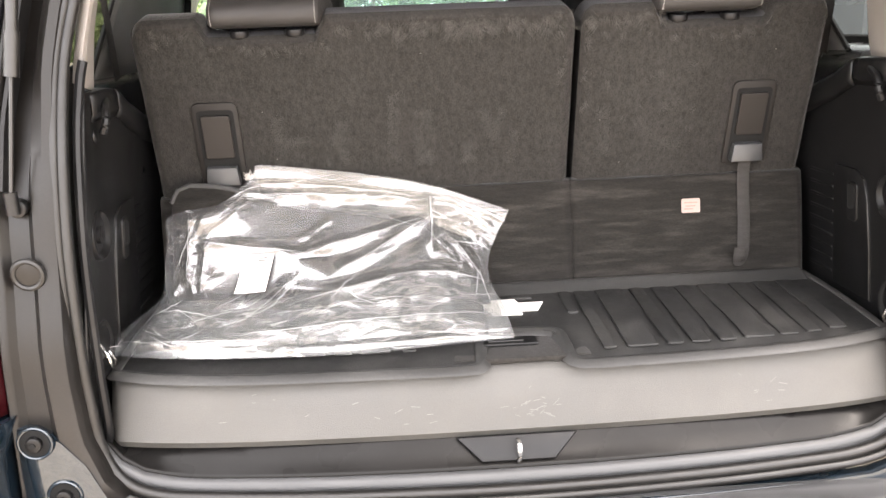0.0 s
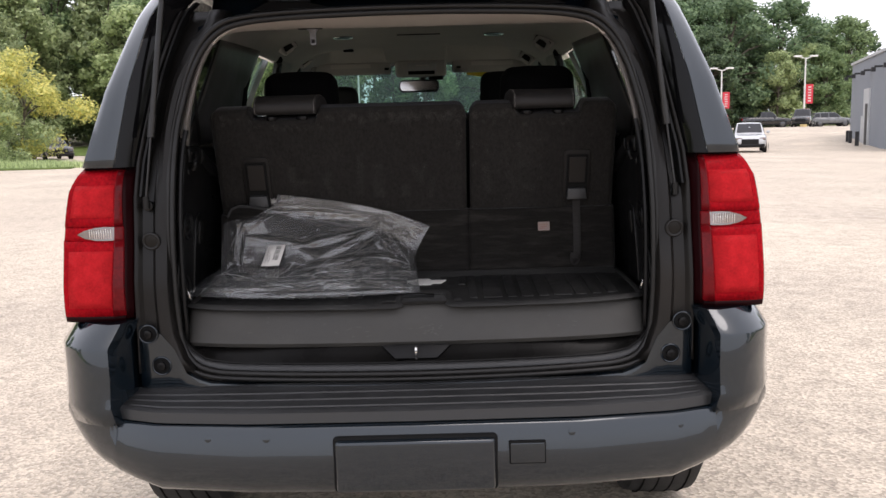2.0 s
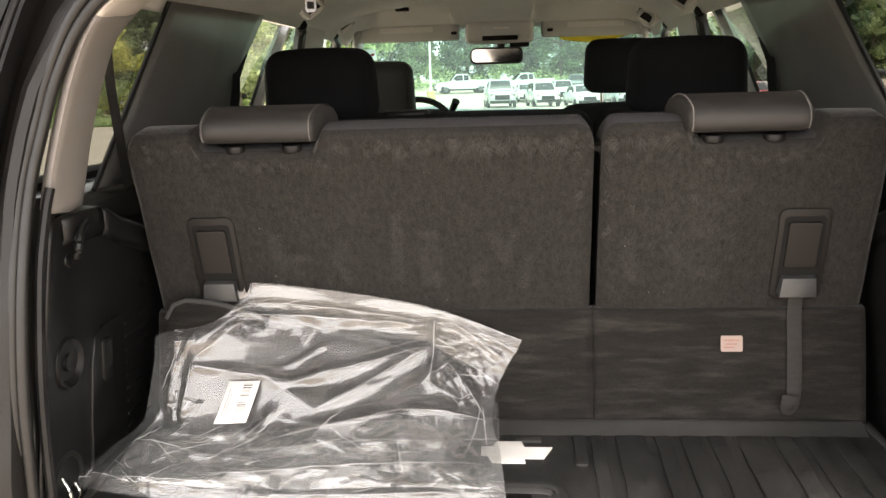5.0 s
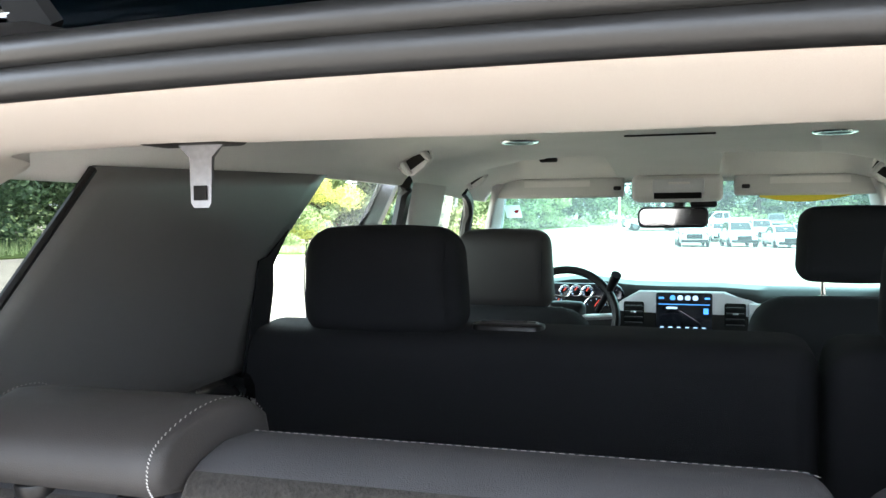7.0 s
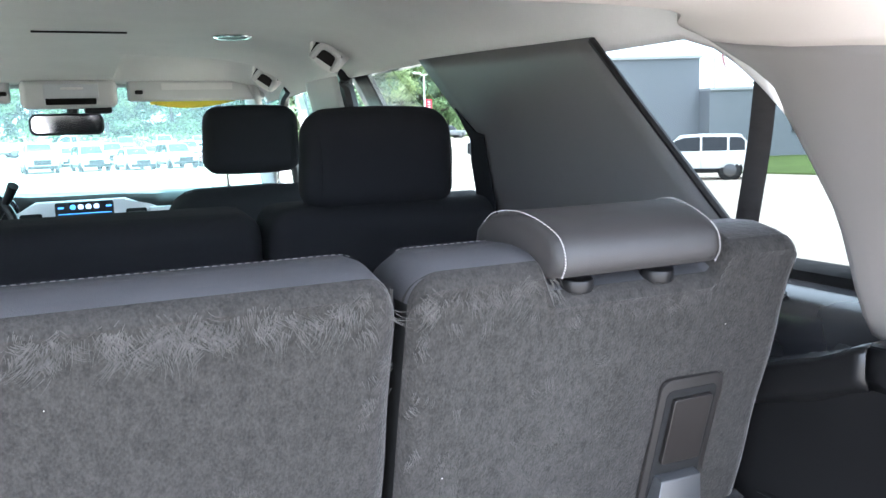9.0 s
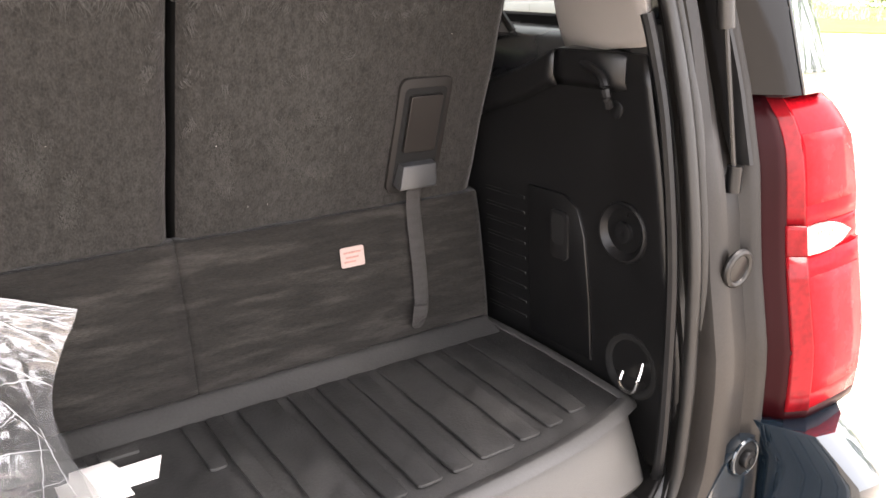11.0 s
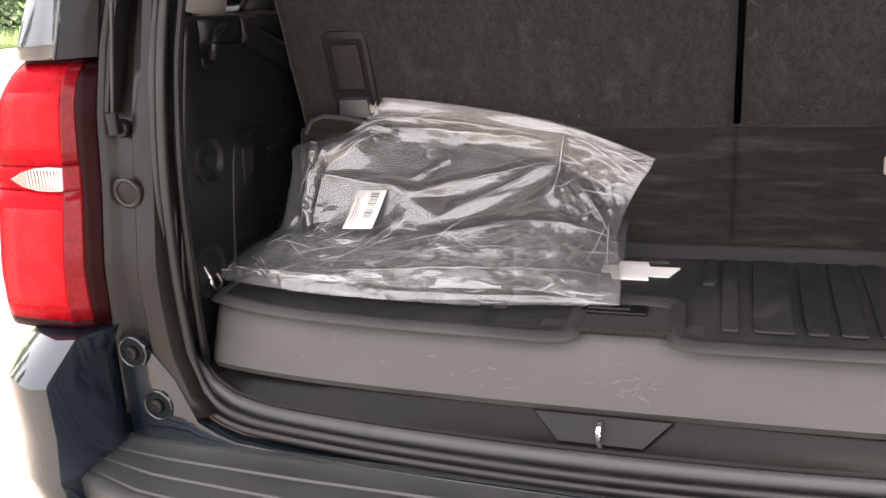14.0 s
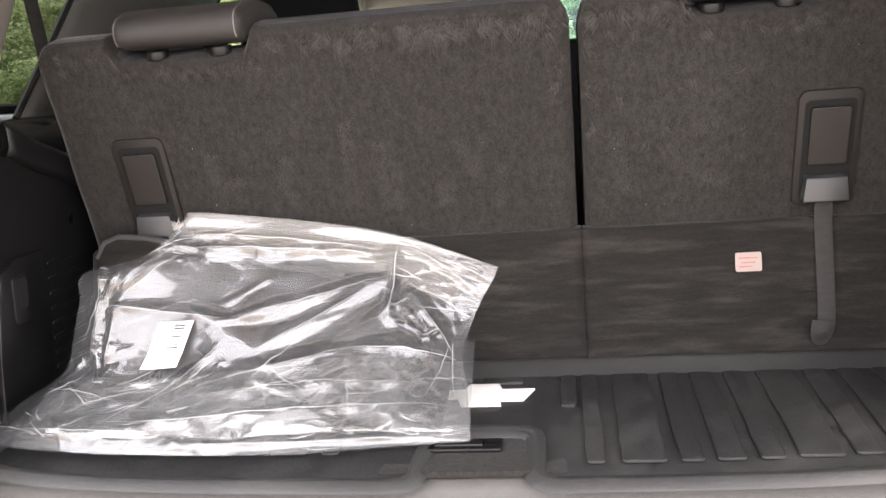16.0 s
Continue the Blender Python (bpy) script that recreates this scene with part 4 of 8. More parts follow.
# glass and pillars of the cabin, outside
def cabin_outside():
    bulge = curve1([0.3, 0.6, 1.4, 2.4, 3.1], [0.0, 0.004, 0.015, 0.018, 0.010])
    for s in (-1, 1):
        # (bottom rear, top rear, top front, bottom front)
        def pane(name, y0b, y0t, y1t, y1b, mat, label, inset=0.012):
            rows = []
            for t in (0, 0.33, 0.66, 1):
                z = lerp(1.30, 1.755, t)
                ya, yb = lerp(y0b, y0t, t), lerp(y1b, y1t, t)
                rows.append([(s * (side_x(z) - inset + bulge(lerp(ya, yb, u))), lerp(ya, yb, u), z) for u in (0, 0.25, 0.5, 0.75, 1)])
            ob = part(name, grid(rows), mat, suv, label, solid=0.0 if mat in (GLASS, GLASS_DARK, GLASS_MID) else 0.004)
            if mat in (GLASS, GLASS_DARK, GLASS_MID):
                ob.visible_shadow = False
            return ob
        pane("quarter_window", 0.24, 0.47, 1.34, 1.06, GLASS_DARK, "tinted rear quarter window")
        pane("rear_pillar", 0.16, 0.36, 0.47, 0.24, PAINT, "painted rear roof pillar", 0.0)
        pane("rear_side_pillar", 1.06, 1.34, 1.52, 1.26, PAINT, "painted pillar behind the rear door", 0.0)
        pane("rear_door_window", 1.26, 1.52, 2.16, 2.10, GLASS if s < 0 else GLASS_MID, "rear door window")
        pane("centre_pillar", 2.10, 2.16, 2.34, 2.30, PLASTIC, "black centre pillar", 0.0)
        pane("front_door_window", 2.30, 2.34, 2.98, 3.42, GLASS, "front door window")
        pane("front_pillar", 3.42, 2.98, 3.10, 3.62, PAINT, "painted windscreen pillar", 0.0)
        rows = [[(s * (side_x(z) + bulge(y)), y, z) for y in (0.35, 0.6, 1.0, 1.4, 1.8, 2.4, 2.8, 3.10)] for z in (1.745, 1.80, 1.845)]
        part("roof_side_rail", grid(rows), PAINT, suv, solid=0.005, offset=-1)
        part("door_mirror", cushion((s * 1.02 - 0.02 if s > 0 else -1.20, 3.18, 1.30), (1.20 if s > 0 else -1.00, 3.29, 1.50), 0.04, 0.01), PAINT, suv, "painted door mirror")
    rows = []
    for t in np.linspace(0, 1, 7).tolist():
        y, z = lerp(3.72, 3.135, t), lerp(1.25, 1.80, t)
        w = lerp(0.84, 0.74, t)
        rows.append([(u * w, y - 0.10 * abs(u) ** 2.6, z) for u in np.linspace(-1, 1, 15).tolist()])
    ws = part("windscreen", grid(rows), SCREEN_GLASS, suv, "curved clear windscreen")
    ws.visible_shadow = False
    thin = bpy.data.materials.new("translucent_white_sticker")
    thin.use_nodes = True
    tb = thin.node_tree.nodes["Principled BSDF"]
    tl = thin.node_tree.nodes.new("ShaderNodeBsdfTranslucent")
    tl.inputs["Color"].default_value = (0.42, 0.41, 0.40, 1)
    thin.node_tree.links.new(tl.outputs[0], next(n for n in thin.node_tree.nodes if n.type == "OUTPUT_MATERIAL").inputs["Surface"])
    thin.node_tree.nodes.remove(tb)
    lean = lambda x, z, o: (x, 3.120 - o + (1.80 - z) * 1.064 - 0.10 * (abs(x) / 0.75) ** 2.6, z)
    tag = part("windscreen_sticker", grid([[lean(x, z, 0.0) for x in (-0.705, -0.675, -0.645)] for z in (1.685, 1.660, 1.635)]), thin, ws, "small white sticker with a red spot")
    part("red_spot", disc(lean(-0.662, 1.663, 0.003), (0, -1, 0.1), 0.010, 0.001, 14), RED_LENS, tag)
    yellow = material("yellow_banner_print", (0.80, 0.62, 0.04), 0.6, 0, 0.1, 10, 100, 0)
    rows = []
    for t in np.linspace(0, 1, 9).tolist():
        x = lerp(0.26, 0.62, t)
        top, low = 1.722, 1.722 - 0.034 * math.sin(math.pi * min(1, 0.15 + t * 0.85))
        rows.append([(x, 3.122 + (1.80 - z) * 1.064 - 0.10 * (x / 0.75) ** 2.6, z) for z in (top, lerp(top, low, 0.5), low)])
    part("sun_strip", grid(rows), yellow, ws, "yellow printed strip along the screen's top")


cabin_outside()


# ---------------------------------------------------------------- cargo bay
def floor_z(y):
    return 0.852 + (y - 0.10) * 0.075


def cargo_bay():
    # grey box with its sloping front, curving back at the ends
    rows = []
    for x in [-0.702 + 0.042 * i / 8 for i in range(8)] + np.linspace(-0.660, 0.660, 41).tolist() + [0.66 + 0.042 * (i + 1) / 8 for i in range(8)]:
        k = (abs(x) / 0.702)
        bow = 0.014 * k ** 10 + 0.022 * k ** 2
        end = max(0.0, (k - 0.955) / 0.045)
        yt, yb = 0.094 + bow + 0.05 * end ** 2.5, 0.060 + bow * 0.9 + 0.05 * end ** 2.5
        zb = 0.736 + 0.010 * k ** 4
        rows.append([(x, 0.60, 0.870), (x, yt + 0.10, 0.858), (x, yt + 0.022, 0.852), (x, yt + 0.006, 0.848), (x, yt - 0.003, 0.838), (x, lerp(yt, yb, 0.4) - 0.006, 0.80), (x, yb - 0.002, zb + 0.012), (x, yb + 0.004, zb), (x, yb + 0.05, zb - 0.004)])
    part("floor_box", grid(rows), SILL, suv, "grey grained vinyl edge of the raised load floor")
    # pale scratches worn into the box's face
    rnd = random.Random(12)
    bm = bmesh.new()
    for cx, cz, sx, sz, count in ((0.03, 0.778, 0.045, 0.014, 26), (-0.20, 0.785, 0.06, 0.015, 7), (0.45, 0.775, 0.10, 0.018, 8), (-0.42, 0.790, 0.10, 0.02, 5)):
        for _ in range(count):
            x, z, a, ln = rnd.gauss(cx, sx * 0.5), min(0.822, max(0.752, rnd.gauss(cz, sz))), rnd.uniform(-0.5, 0.8), rnd.uniform(0.003, 0.016)
            pts = []
            for t in (0, 0.5, 1):
                px, pz = x + math.cos(a) * ln * t, z + math.sin(a) * ln * t
                k = abs(px) / 0.702
                low, high = 0.060 + 0.9 * 0.022 * k * k - 0.002, 0.094 + 0.022 * k * k - 0.003
                mid = lerp(0.094, 0.060, 0.4) + 0.0215 * k * k - 0.006
                y = lerp(low, mid, (pz - 0.748) / 0.052) if pz < 0.80 else lerp(mid, high, (pz - 0.80) / 0.038)
                pts.append((px, y, pz))
            tube(pts, rnd.uniform(0.0003, 0.0006), 4, bm=bm, caps=False)
    scuffs = part("scuff_marks", bm, SCUFF, suv, "pale scratches on the box's face")
    tagged(scuffs, "pale scratches on the box's face", "", kind="stuff")
    # carpet seen in the mat's notch, with the pull handle of the floor lid
    part("floor_carpet", bbox((-0.10, 0.0985, 0.8505), (0.14, 0.32, 0.861), 0.004), CARPET, suv, "dark carpet on the load floor")
    hd = part("lid_handle", bbox((-0.045, 0.150, 0.862), (0.055, 0.186, 0.868), 0.004), PLASTIC_SATIN, suv, "black pull handle of the floor lid")
    part("handle_grip", bbox((-0.035, 0.156, 0.867), (0.030, 0.176, 0.872), 0.003), PLASTIC, hd)
    # black sill plate
    plate_edge = curve1([0, 0.15, 0.38, 0.547, 0.62, 0.66, 0.70], [0.690, 0.690, 0.691, 0.694, 0.704, 0.726, 0.785])
    rows, lips = [], []
    for x in np.linspace(-0.70, 0.70, 41).tolist():
        k = abs(x) / 0.70
        e = plate_edge(abs(x))
        up = max(0, e - 0.735)
        b = 0.026 * min(1.1, abs(x) / 0.55) ** 2
        rows.append([(x, 0.125, 0.744 + up), (x, 0.070 + b, 0.736 + up * 0.6), (x, 0.055 + b, lerp(e, 0.734, 0.6) + up * 0.3), (x, 0.036 + b, e + 0.004), (x, 0.030 + b, e)])
        lips.append([(x, 0.0302 + b, e + 0.0005), (x, 0.024 + b, e - 0.002), (x, 0.020 + b, e - 0.007), (x, 0.0165 + b, e - 0.018), (x, 0.018 + b, e - 0.028)])
    plate = part("sill_plate", grid(rows), SILL_BLACK, suv, "scuffed black plastic sill plate", solid=0.003, offset=-1)
    # lighter grey than the plate: its sky reflection is put into the colour
    part("plate_lip", grid(lips), STEP_PLASTIC, plate, "rounded front face of the sill plate, sky reflection painted as grey", angle=60)
    # latch pocket and striker
    pk = prism([(-0.105, 0.0), (0.105, 0.0), (0.062, -0.036), (-0.062, -0.036)], lambda u, v, w: (u, 0.058 + v * 0.72 - w * 0.85, 0.738 + v * 1.0 + w * 0.5), 0.006, 0.005)
    pocket = part("latch_pocket", pk, PLASTIC_SATIN, suv, "grey sloping pocket of the gate latch")
    pts = smooth_path([(0, 0.032, 0.700), (0, 0.016, 0.722), (0, 0.022, 0.738), (0, 0.044, 0.735)], 6)
    part("striker", tube(pts, 0.0042, 8), CHROME, pocket, "bright steel latch striker loop")


cargo_bay()


def trim_x(z):
    """Inner face of the side trim, leaning in as it rises."""
    return 0.708 - 0.038 * (z - 0.74) / 0.6


def side_trim(s):
    """Black grained panel beside the load floor with its hook, cup, hatch and tie-down."""
    rows = []
    top_edge = curve1([0.04, 0.29, 0.31, 0.35, 0.42, 0.46, 0.70, 1.27], [1.345, 1.339, 1.331, 1.303, 1.276, 1.262, 1.211, 1.146])
    yy = [0.045, 0.060, 0.075, 0.11, 0.17, 0.22, 0.25, 0.28, 0.31, 0.35, 0.40, 0.46, 0.60, 0.9, 1.25]
    for z in np.linspace(0.74, 1.335, 16).tolist():
        row = []
        for y in yy:
            ya = y + jamb_y(z) * max(0, 1 - (y - 0.045) / 0.4)
            zc = min(z, top_edge(ya) - (0.006 if y < 0.27 else 0.024))
            row.append((s * (trim_x(zc) + 0.012 * max(0, y - 0.5) - (0.004 if y < 0.09 else 0)), ya, zc))
        rows.append(row)
    trim = part("cargo_side_trim", grid(rows), PLASTIC, suv, "black grained plastic side trim of the load bay", solid=0.004, offset=1)
    # dark flange between the jamb and the trim's front edge
    rows = [[(s * (seal_x(z) + 0.004), jamb_y(z) + 0.010, z), (s * (seal_x(z) - 0.018), jamb_y(z) + 0.040, z), (s * (trim_x(z) + 0.006), 0.080 + jamb_y(z), z), (s * (trim_x(z) + 0.04), 0.14 + jamb_y(z), z)] for z in np.linspace(0.69, 1.37, 16).tolist()]
    part("trim_flange", grid(rows), RUBBER, trim)
    # shoulder along the trim's top, the well behind it and the ledge beneath the quarter window
    edge_z = curve1([0.16, 0.29, 0.31, 0.35, 0.42, 0.46, 0.70, 1.27], [1.335, 1.333, 1.327, 1.307, 1.285, 1.271, 1.218, 1.148])
    rows, ledge, seal = [], [], []
    for y in (0.16, 0.22, 0.27, 0.29, 0.31, 0.33, 0.36, 0.40, 0.46, 0.55, 0.70, 0.95, 1.12, 1.27):
        e = edge_z(y)
        tx = trim_x(e)
        rows.append([(s * (tx + 0.0035), y, e - 0.050), (s * (tx - 0.0045), y, e - 0.036), (s * (tx - 0.0045), y, e - 0.010), (s * (tx - 0.001), y, e - 0.002), (s * (tx + 0.008), y, e + 0.001), (s * (tx + 0.052), y, e + 0.003), (s * (tx + 0.060), y, e - 0.006), (s * 0.742, y, e - 0.050), (s * 0.752, y, 1.300 if e > 1.29 else e - 0.04)])
        ledge.append([(s * 0.752, y, min(1.300, e - 0.04)), (s * 0.757, y, 1.318), (s * 0.766, y, 1.336), (s * 0.780, y, 1.344), (s * 0.810, y, 1.347), (s * 0.838, y, 1.349)])
        seal.append([(s * 0.836, y, 1.348), (s * 0.840, y, 1.362), (s * 0.850, y, 1.366), (s * 0.950, y, 1.356)])
    part("trim_top", grid(rows[:4]), PLASTIC, trim, solid=0.003, offset=-1)
    part("shoulder_face", grid([r[:4] for r in rows[3:]]), PLASTIC, trim, solid=0.003, offset=-1)
    # only the tops that mirror the window get the lifted sheen colour
    part("trim_shoulder", grid([r[3:] for r in rows[3:]]), LEDGE, trim, "satin black rounded shoulder of the side trim", solid=0.003, offset=-1)
    part("window_ledge", grid(ledge), LEDGE, trim, "satin black ledge below the quarter window", solid=0.003, offset=-1)
    part("window_foot_seal", grid(seal), INK_AND_SHADE, trim, "black rubber below the quarter window")
    hook = smooth_path([(s * 0.676, 0.250, 1.318), (s * 0.664, 0.222, 1.314), (s * 0.656, 0.190, 1.304), (s * 0.655, 0.180, 1.285), (s * 0.662, 0.180, 1.266)], 5)
    part("bag_hook", tube(hook, 0.0065, 8), PLASTIC_SATIN, trim, "black moulded bag hook")
    part("hook_boss", disc((s * 0.672, 0.179, 1.262), (-s, 0, 0), 0.012, 0.012, 16, 0.003), PLASTIC, trim)
    # dished cup with a socket in it
    bm = bmesh.new()
    rr = []
    for rad, dep in ((0.044, -0.004), (0.042, 0.003), (0.039, 0.0045), (0.035, 0.002), (0.028, -0.006), (0.020, -0.009), (0.016, -0.009), (0.0145, 0.003), (0.010, 0.004), (0.001, 0.002)):
        rr.append([(s * (0.6825 - dep), 0.160 + math.cos(a) * rad, 1.099 + math.sin(a) * rad) for a in np.linspace(0, 2 * math.pi, 28, endpoint=False).tolist()])
    part("round_socket", grid(rr, close_u=True), PLASTIC_SATIN, trim, "dished black round socket")
    part("socket_plug", disc((s * 0.684, 0.155, 1.102), (-s, 0, 0), 0.011, 0.014, 14, 0.003), PLASTIC, trim)
    # hatch with a finger pull
    out = [(0.352, 0.885), (0.352, 1.128), (0.275, 1.128), (0.246, 1.112), (0.232, 1.075), (0.222, 0.98), (0.216, 0.885)]
    part("side_hatch", prism(out, lambda u, v, w: (s * (trim_x(v) + 0.002 - w), u, v), 0.007, 0.002), PLASTIC, trim, "black hatch cover in the side trim")
    pull = part("finger_pull", prism(rounded(0.262, 1.028, 0.299, 1.104, 0.010), lambda u, v, w: (s * (trim_x(v) - 0.005 - w), u, v), 0.004, 0.002), PLASTIC_SATIN, trim, "black finger pull")
    part("pull_recess", prism(rounded(0.267, 1.052, 0.294, 1.099, 0.007), lambda u, v, w: (s * (trim_x(v) - 0.0088 - w), u, v), 0.001), INK_AND_SHADE, pull)
    # ribbed area ahead of the hatch
    bm = bmesh.new()
    for i in range(9):
        z = 0.90 + i * 0.025
        bbox((s * trim_x(z) - 0.0012, 0.365, z), (s * trim_x(z) + 0.0012, 0.46, z + 0.006), 0.0008, 1, bm)
    part("ribs", bm, PLASTIC, trim)
    # tie-down pocket and loop
    rr = [[(s * (trim_x(0.905) - 0.002 + dep), 0.141 + math.cos(a) * rad, 0.905 + math.sin(a) * rad) for a in np.linspace(0, 2 * math.pi, 28, endpoint=False).tolist()]
          for rad, dep in ((0.050, 0.002), (0.047, -0.002), (0.042, -0.002), (0.038, 0.0), (0.036, 0.003), (0.001, 0.0032))]
    pocket = part("tie_down_pocket", grid([[(x, y, z) for x, y, z in r] for r in rr], close_u=True), INK_AND_SHADE, trim, "dark round tie-down pocket")
    lp = smooth_path([(s * 0.694, 0.118, 0.918), (s * 0.682, 0.113, 0.900), (s * 0.679, 0.117, 0.882), (s * 0.680, 0.132, 0.874), (s * 0.684, 0.148, 0.880), (s * 0.694, 0.152, 0.894)], 5)
    part("tie_down_loop", tube(lp, 0.0030, 8), CHROME, pocket, "bright steel tie-down loop")
    # little edge strip that covers the seal's foot
    pts = smooth_path([(s * 0.696, 0.085, 0.752), (s * 0.680, 0.064, 0.79), (s * 0.681, 0.064, 0.90), (s * 0.682, 0.074, 1.08), (s * 0.677, 0.098, 1.25), (s * 0.668, 0.118, 1.345), (s * 0.660, 0.126, 1.385)], 6)
    part("edge_strip", tube(pts, 0.008, 8, up=(0, 1, 0)), PLASTIC_SATIN, trim, "slim satin edge of the side trim")


for side in (-1, 1):
    side_trim(side)


# ---------------------------------------------------------------- cabin trims
def cabin_trim():
    # beige pillar and header trim, one frame round the top of the opening
    rear = [(0.667, 0.122, 1.348), (0.654, 0.132, 1.42), (0.622, 0.150, 1.54), (0.584, 0.160, 1.622), (0.53, 0.166, 1.668), (0.45, 0.168, 1.690), (0.30, 0.168, 1.700), (0.15, 0.168, 1.705), (0, 0.168, 1.706)]
    front = [(0.722, 0.330, 1.330), (0.735, 0.430, 1.470), (0.728, 0.525, 1.610), (0.712, 0.600, 1.672), (0.690, 0.640, 1.704), (0.600, 0.520, 1.706), (0.45, 0.478, 1.706), (0.20, 0.472, 1.705), (0, 0.472, 1.704)]
    a, b = smooth_path(rear, 5), smooth_path(front, 5)
    rows = []
    for s, seq in ((-1, list(zip(a, b))), (1, list(zip(a, b))[-2::-1])):
        for p, q in seq:
            k = min(1.0, max(0.0, (p.x - 0.44) / 0.16))
            k = k * k * (3 - 2 * k)
            inward = Vector((-0.010 * k, 0, -0.006))
            back, ahead = lerp(Vector((0, 0.012, 0.016)), Vector((0.014, 0.004, 0.004)), k), lerp(Vector((0, 0.020, 0.050)), Vector((0.03, 0.012, 0.010)), k)
            edge = Vector((-0.004 * k, 0, -0.002))
            row = [p + back, p, lerp(p, q, 0.03) + edge, lerp(p, q, 0.07) + edge * 1.4, lerp(p, q, 0.25) + inward * 0.6, lerp(p, q, 0.5) + inward, lerp(p, q, 0.75) + inward * 0.8, lerp(p, q, 0.93) + edge, q, q + ahead * 0.3, q + ahead]
            if s > 0:
                slack = 0.030 * max(0.0, min(1.0, (q.z - 1.36) / 0.10)) * k
                for i, share in ((4, 0.3), (5, 0.5), (6, 0.8), (7, 0.95), (8, 1.0), (9, 1.0), (10, 1.0)):
                    row[i] = row[i] - Vector((0, slack * share, 0))
            rows.append([(s * v.x, v.y, v.z) for v in row])
    n_half = len(a)
    cut = min(range(n_half), key=lambda i: abs(a[i].x - 0.575))
    part("header_trim", grid(rows[cut:len(rows) - cut]), BEIGE, suv, "beige grained header trim above the tail opening", angle=50, solid=0.003, offset=1)
    # same trim as the header; the dimmer pillars are painted darker
    part("pillar_trim", grid(rows[:cut + 1]), SHADED_BEIGE, suv, "beige grained trim of the rear pillar, darkened as in shade", angle=50, solid=0.003, offset=1)
    part("pillar_trim", grid(rows[len(rows) - cut - 1:]), SHADED_BEIGE, suv, "beige grained trim of the rear pillar, darkened as in shade", angle=50, solid=0.003, offset=1)
    # headliner: flat middle, sides curving down to the window tops, scooped out above the visors
    cross = ((0.0, 1.842), (0.10, 1.842), (0.13, 1.842), (0.150, 1.842), (0.158, 1.842), (0.166, 1.842), (0.185, 1.842), (0.205, 1.842), (0.213, 1.842), (0.221, 1.842), (0.30, 1.841), (0.40, 1.840), (0.50, 1.836), (0.53, 1.833), (0.545, 1.831), (0.56, 1.828), (0.575, 1.825), (0.61, 1.815), (0.645, 1.801), (0.672, 1.784), (0.692, 1.766), (0.705, 1.748), (0.712, 1.732))
    rows = []
    for y in [0.472, 0.49, 0.52, 0.56, 0.60, 0.66, 0.74, 0.85, 1.0, 1.15, 1.30, 1.42, 1.46, 1.50, 1.54, 1.60, 1.70, 1.85, 2.0, 2.15, 2.3, 2.4, 2.47, 2.50, 2.52, 2.54, 2.56, 2.58, 2.60, 2.63, 2.66, 2.70, 2.75, 2.80, 2.84, 2.87, 2.90, 2.93, 2.96, 2.99, 3.02, 3.06, 3.10]:
        tail = 0.115 * max(0.0, (0.66 - y) / 0.19) ** 1.6
        fore = 0.062 * max(0.0, (y - 2.25) / 0.80) ** 1.3
        side = 0.020 * min(1.0, max(0.0, (y - 2.15) / 0.5))
        wide = min(1.0, max(0.0, (y - 1.42) / 0.14))
        right = []
        for x, z in cross:
            k = max(0.0, (x - 0.45) / 0.26)
            right.append((x * (1 + 0.022 * wide * k), z - tail - fore * (1 - k * 0.8) - side * k))
        lip = [(0.716 + 0.020 * wide, 1.716 + 0.014 * wide - tail - side), (0.724 + 0.05 * wide, 1.700 + 0.044 * wide - tail - side), (0.735 + 0.060 * wide, 1.690 + 0.064 * wide - tail - side)]
        row = []
        for sg, pts in ((-1, (right + lip)[:0:-1]), (1, right + lip)):
            for x, z in pts:
                inner = (0.205 if sg < 0 else 0.150)
                sx = min(1.0, max(0.0, (x - inner) / 0.016)) * min(1.0, max(0.0, (0.605 - x) / 0.05))
                start = min(1.0, max(0.0, (y - 2.50 - 0.35 * max(0.0, x - 0.25)) / 0.03))
                wall = min(1.0, max(0.0, (y - 2.84) / 0.22))
                deep = lerp(1.866 - 0.010 * (x / 0.6) ** 2, 1.778, wall * wall * (3 - 2 * wall))
                row.append((sg * x, y, lerp(z, deep, start * sx)))
        rows.append(row)
    liner = part("headliner", grid(rows), HEADLINER, suv, "light grey cloth headliner with scooped visor recesses", angle=60, solid=0.006, offset=1)
    part("recess_grip", cushion((-0.445, 2.72, 1.826), (-0.385, 2.75, 1.842), 0.006), BROWN_LATCH, liner)
    # front header above the windscreen
    part("screen_header", bbox((-0.70, 3.095, 1.765), (0.70, 3.14, 1.86), 0.012), HEADLINER, liner)
    part("roof_slot", bbox((-0.125, 2.000, 1.838), (0.095, 2.014, 1.842), 0.001), INK_AND_SHADE, suv, "slim dark slot in the headliner")
    for s in (-1, 1):
        cx = s * 0.385 - 0.018
        lamp = part("roof_lamp", ring((cx, 2.05, 1.838), (0, 0, -1), 0.046, 0.007, 28, flat=(1, 0.6)), CHROME, suv, "round bright-rimmed roof lamp")
        part("lamp_lens", disc((cx, 2.05, 1.836), (0, 0, -1), 0.042, 0.006, 24), BROWN_LATCH, lamp)
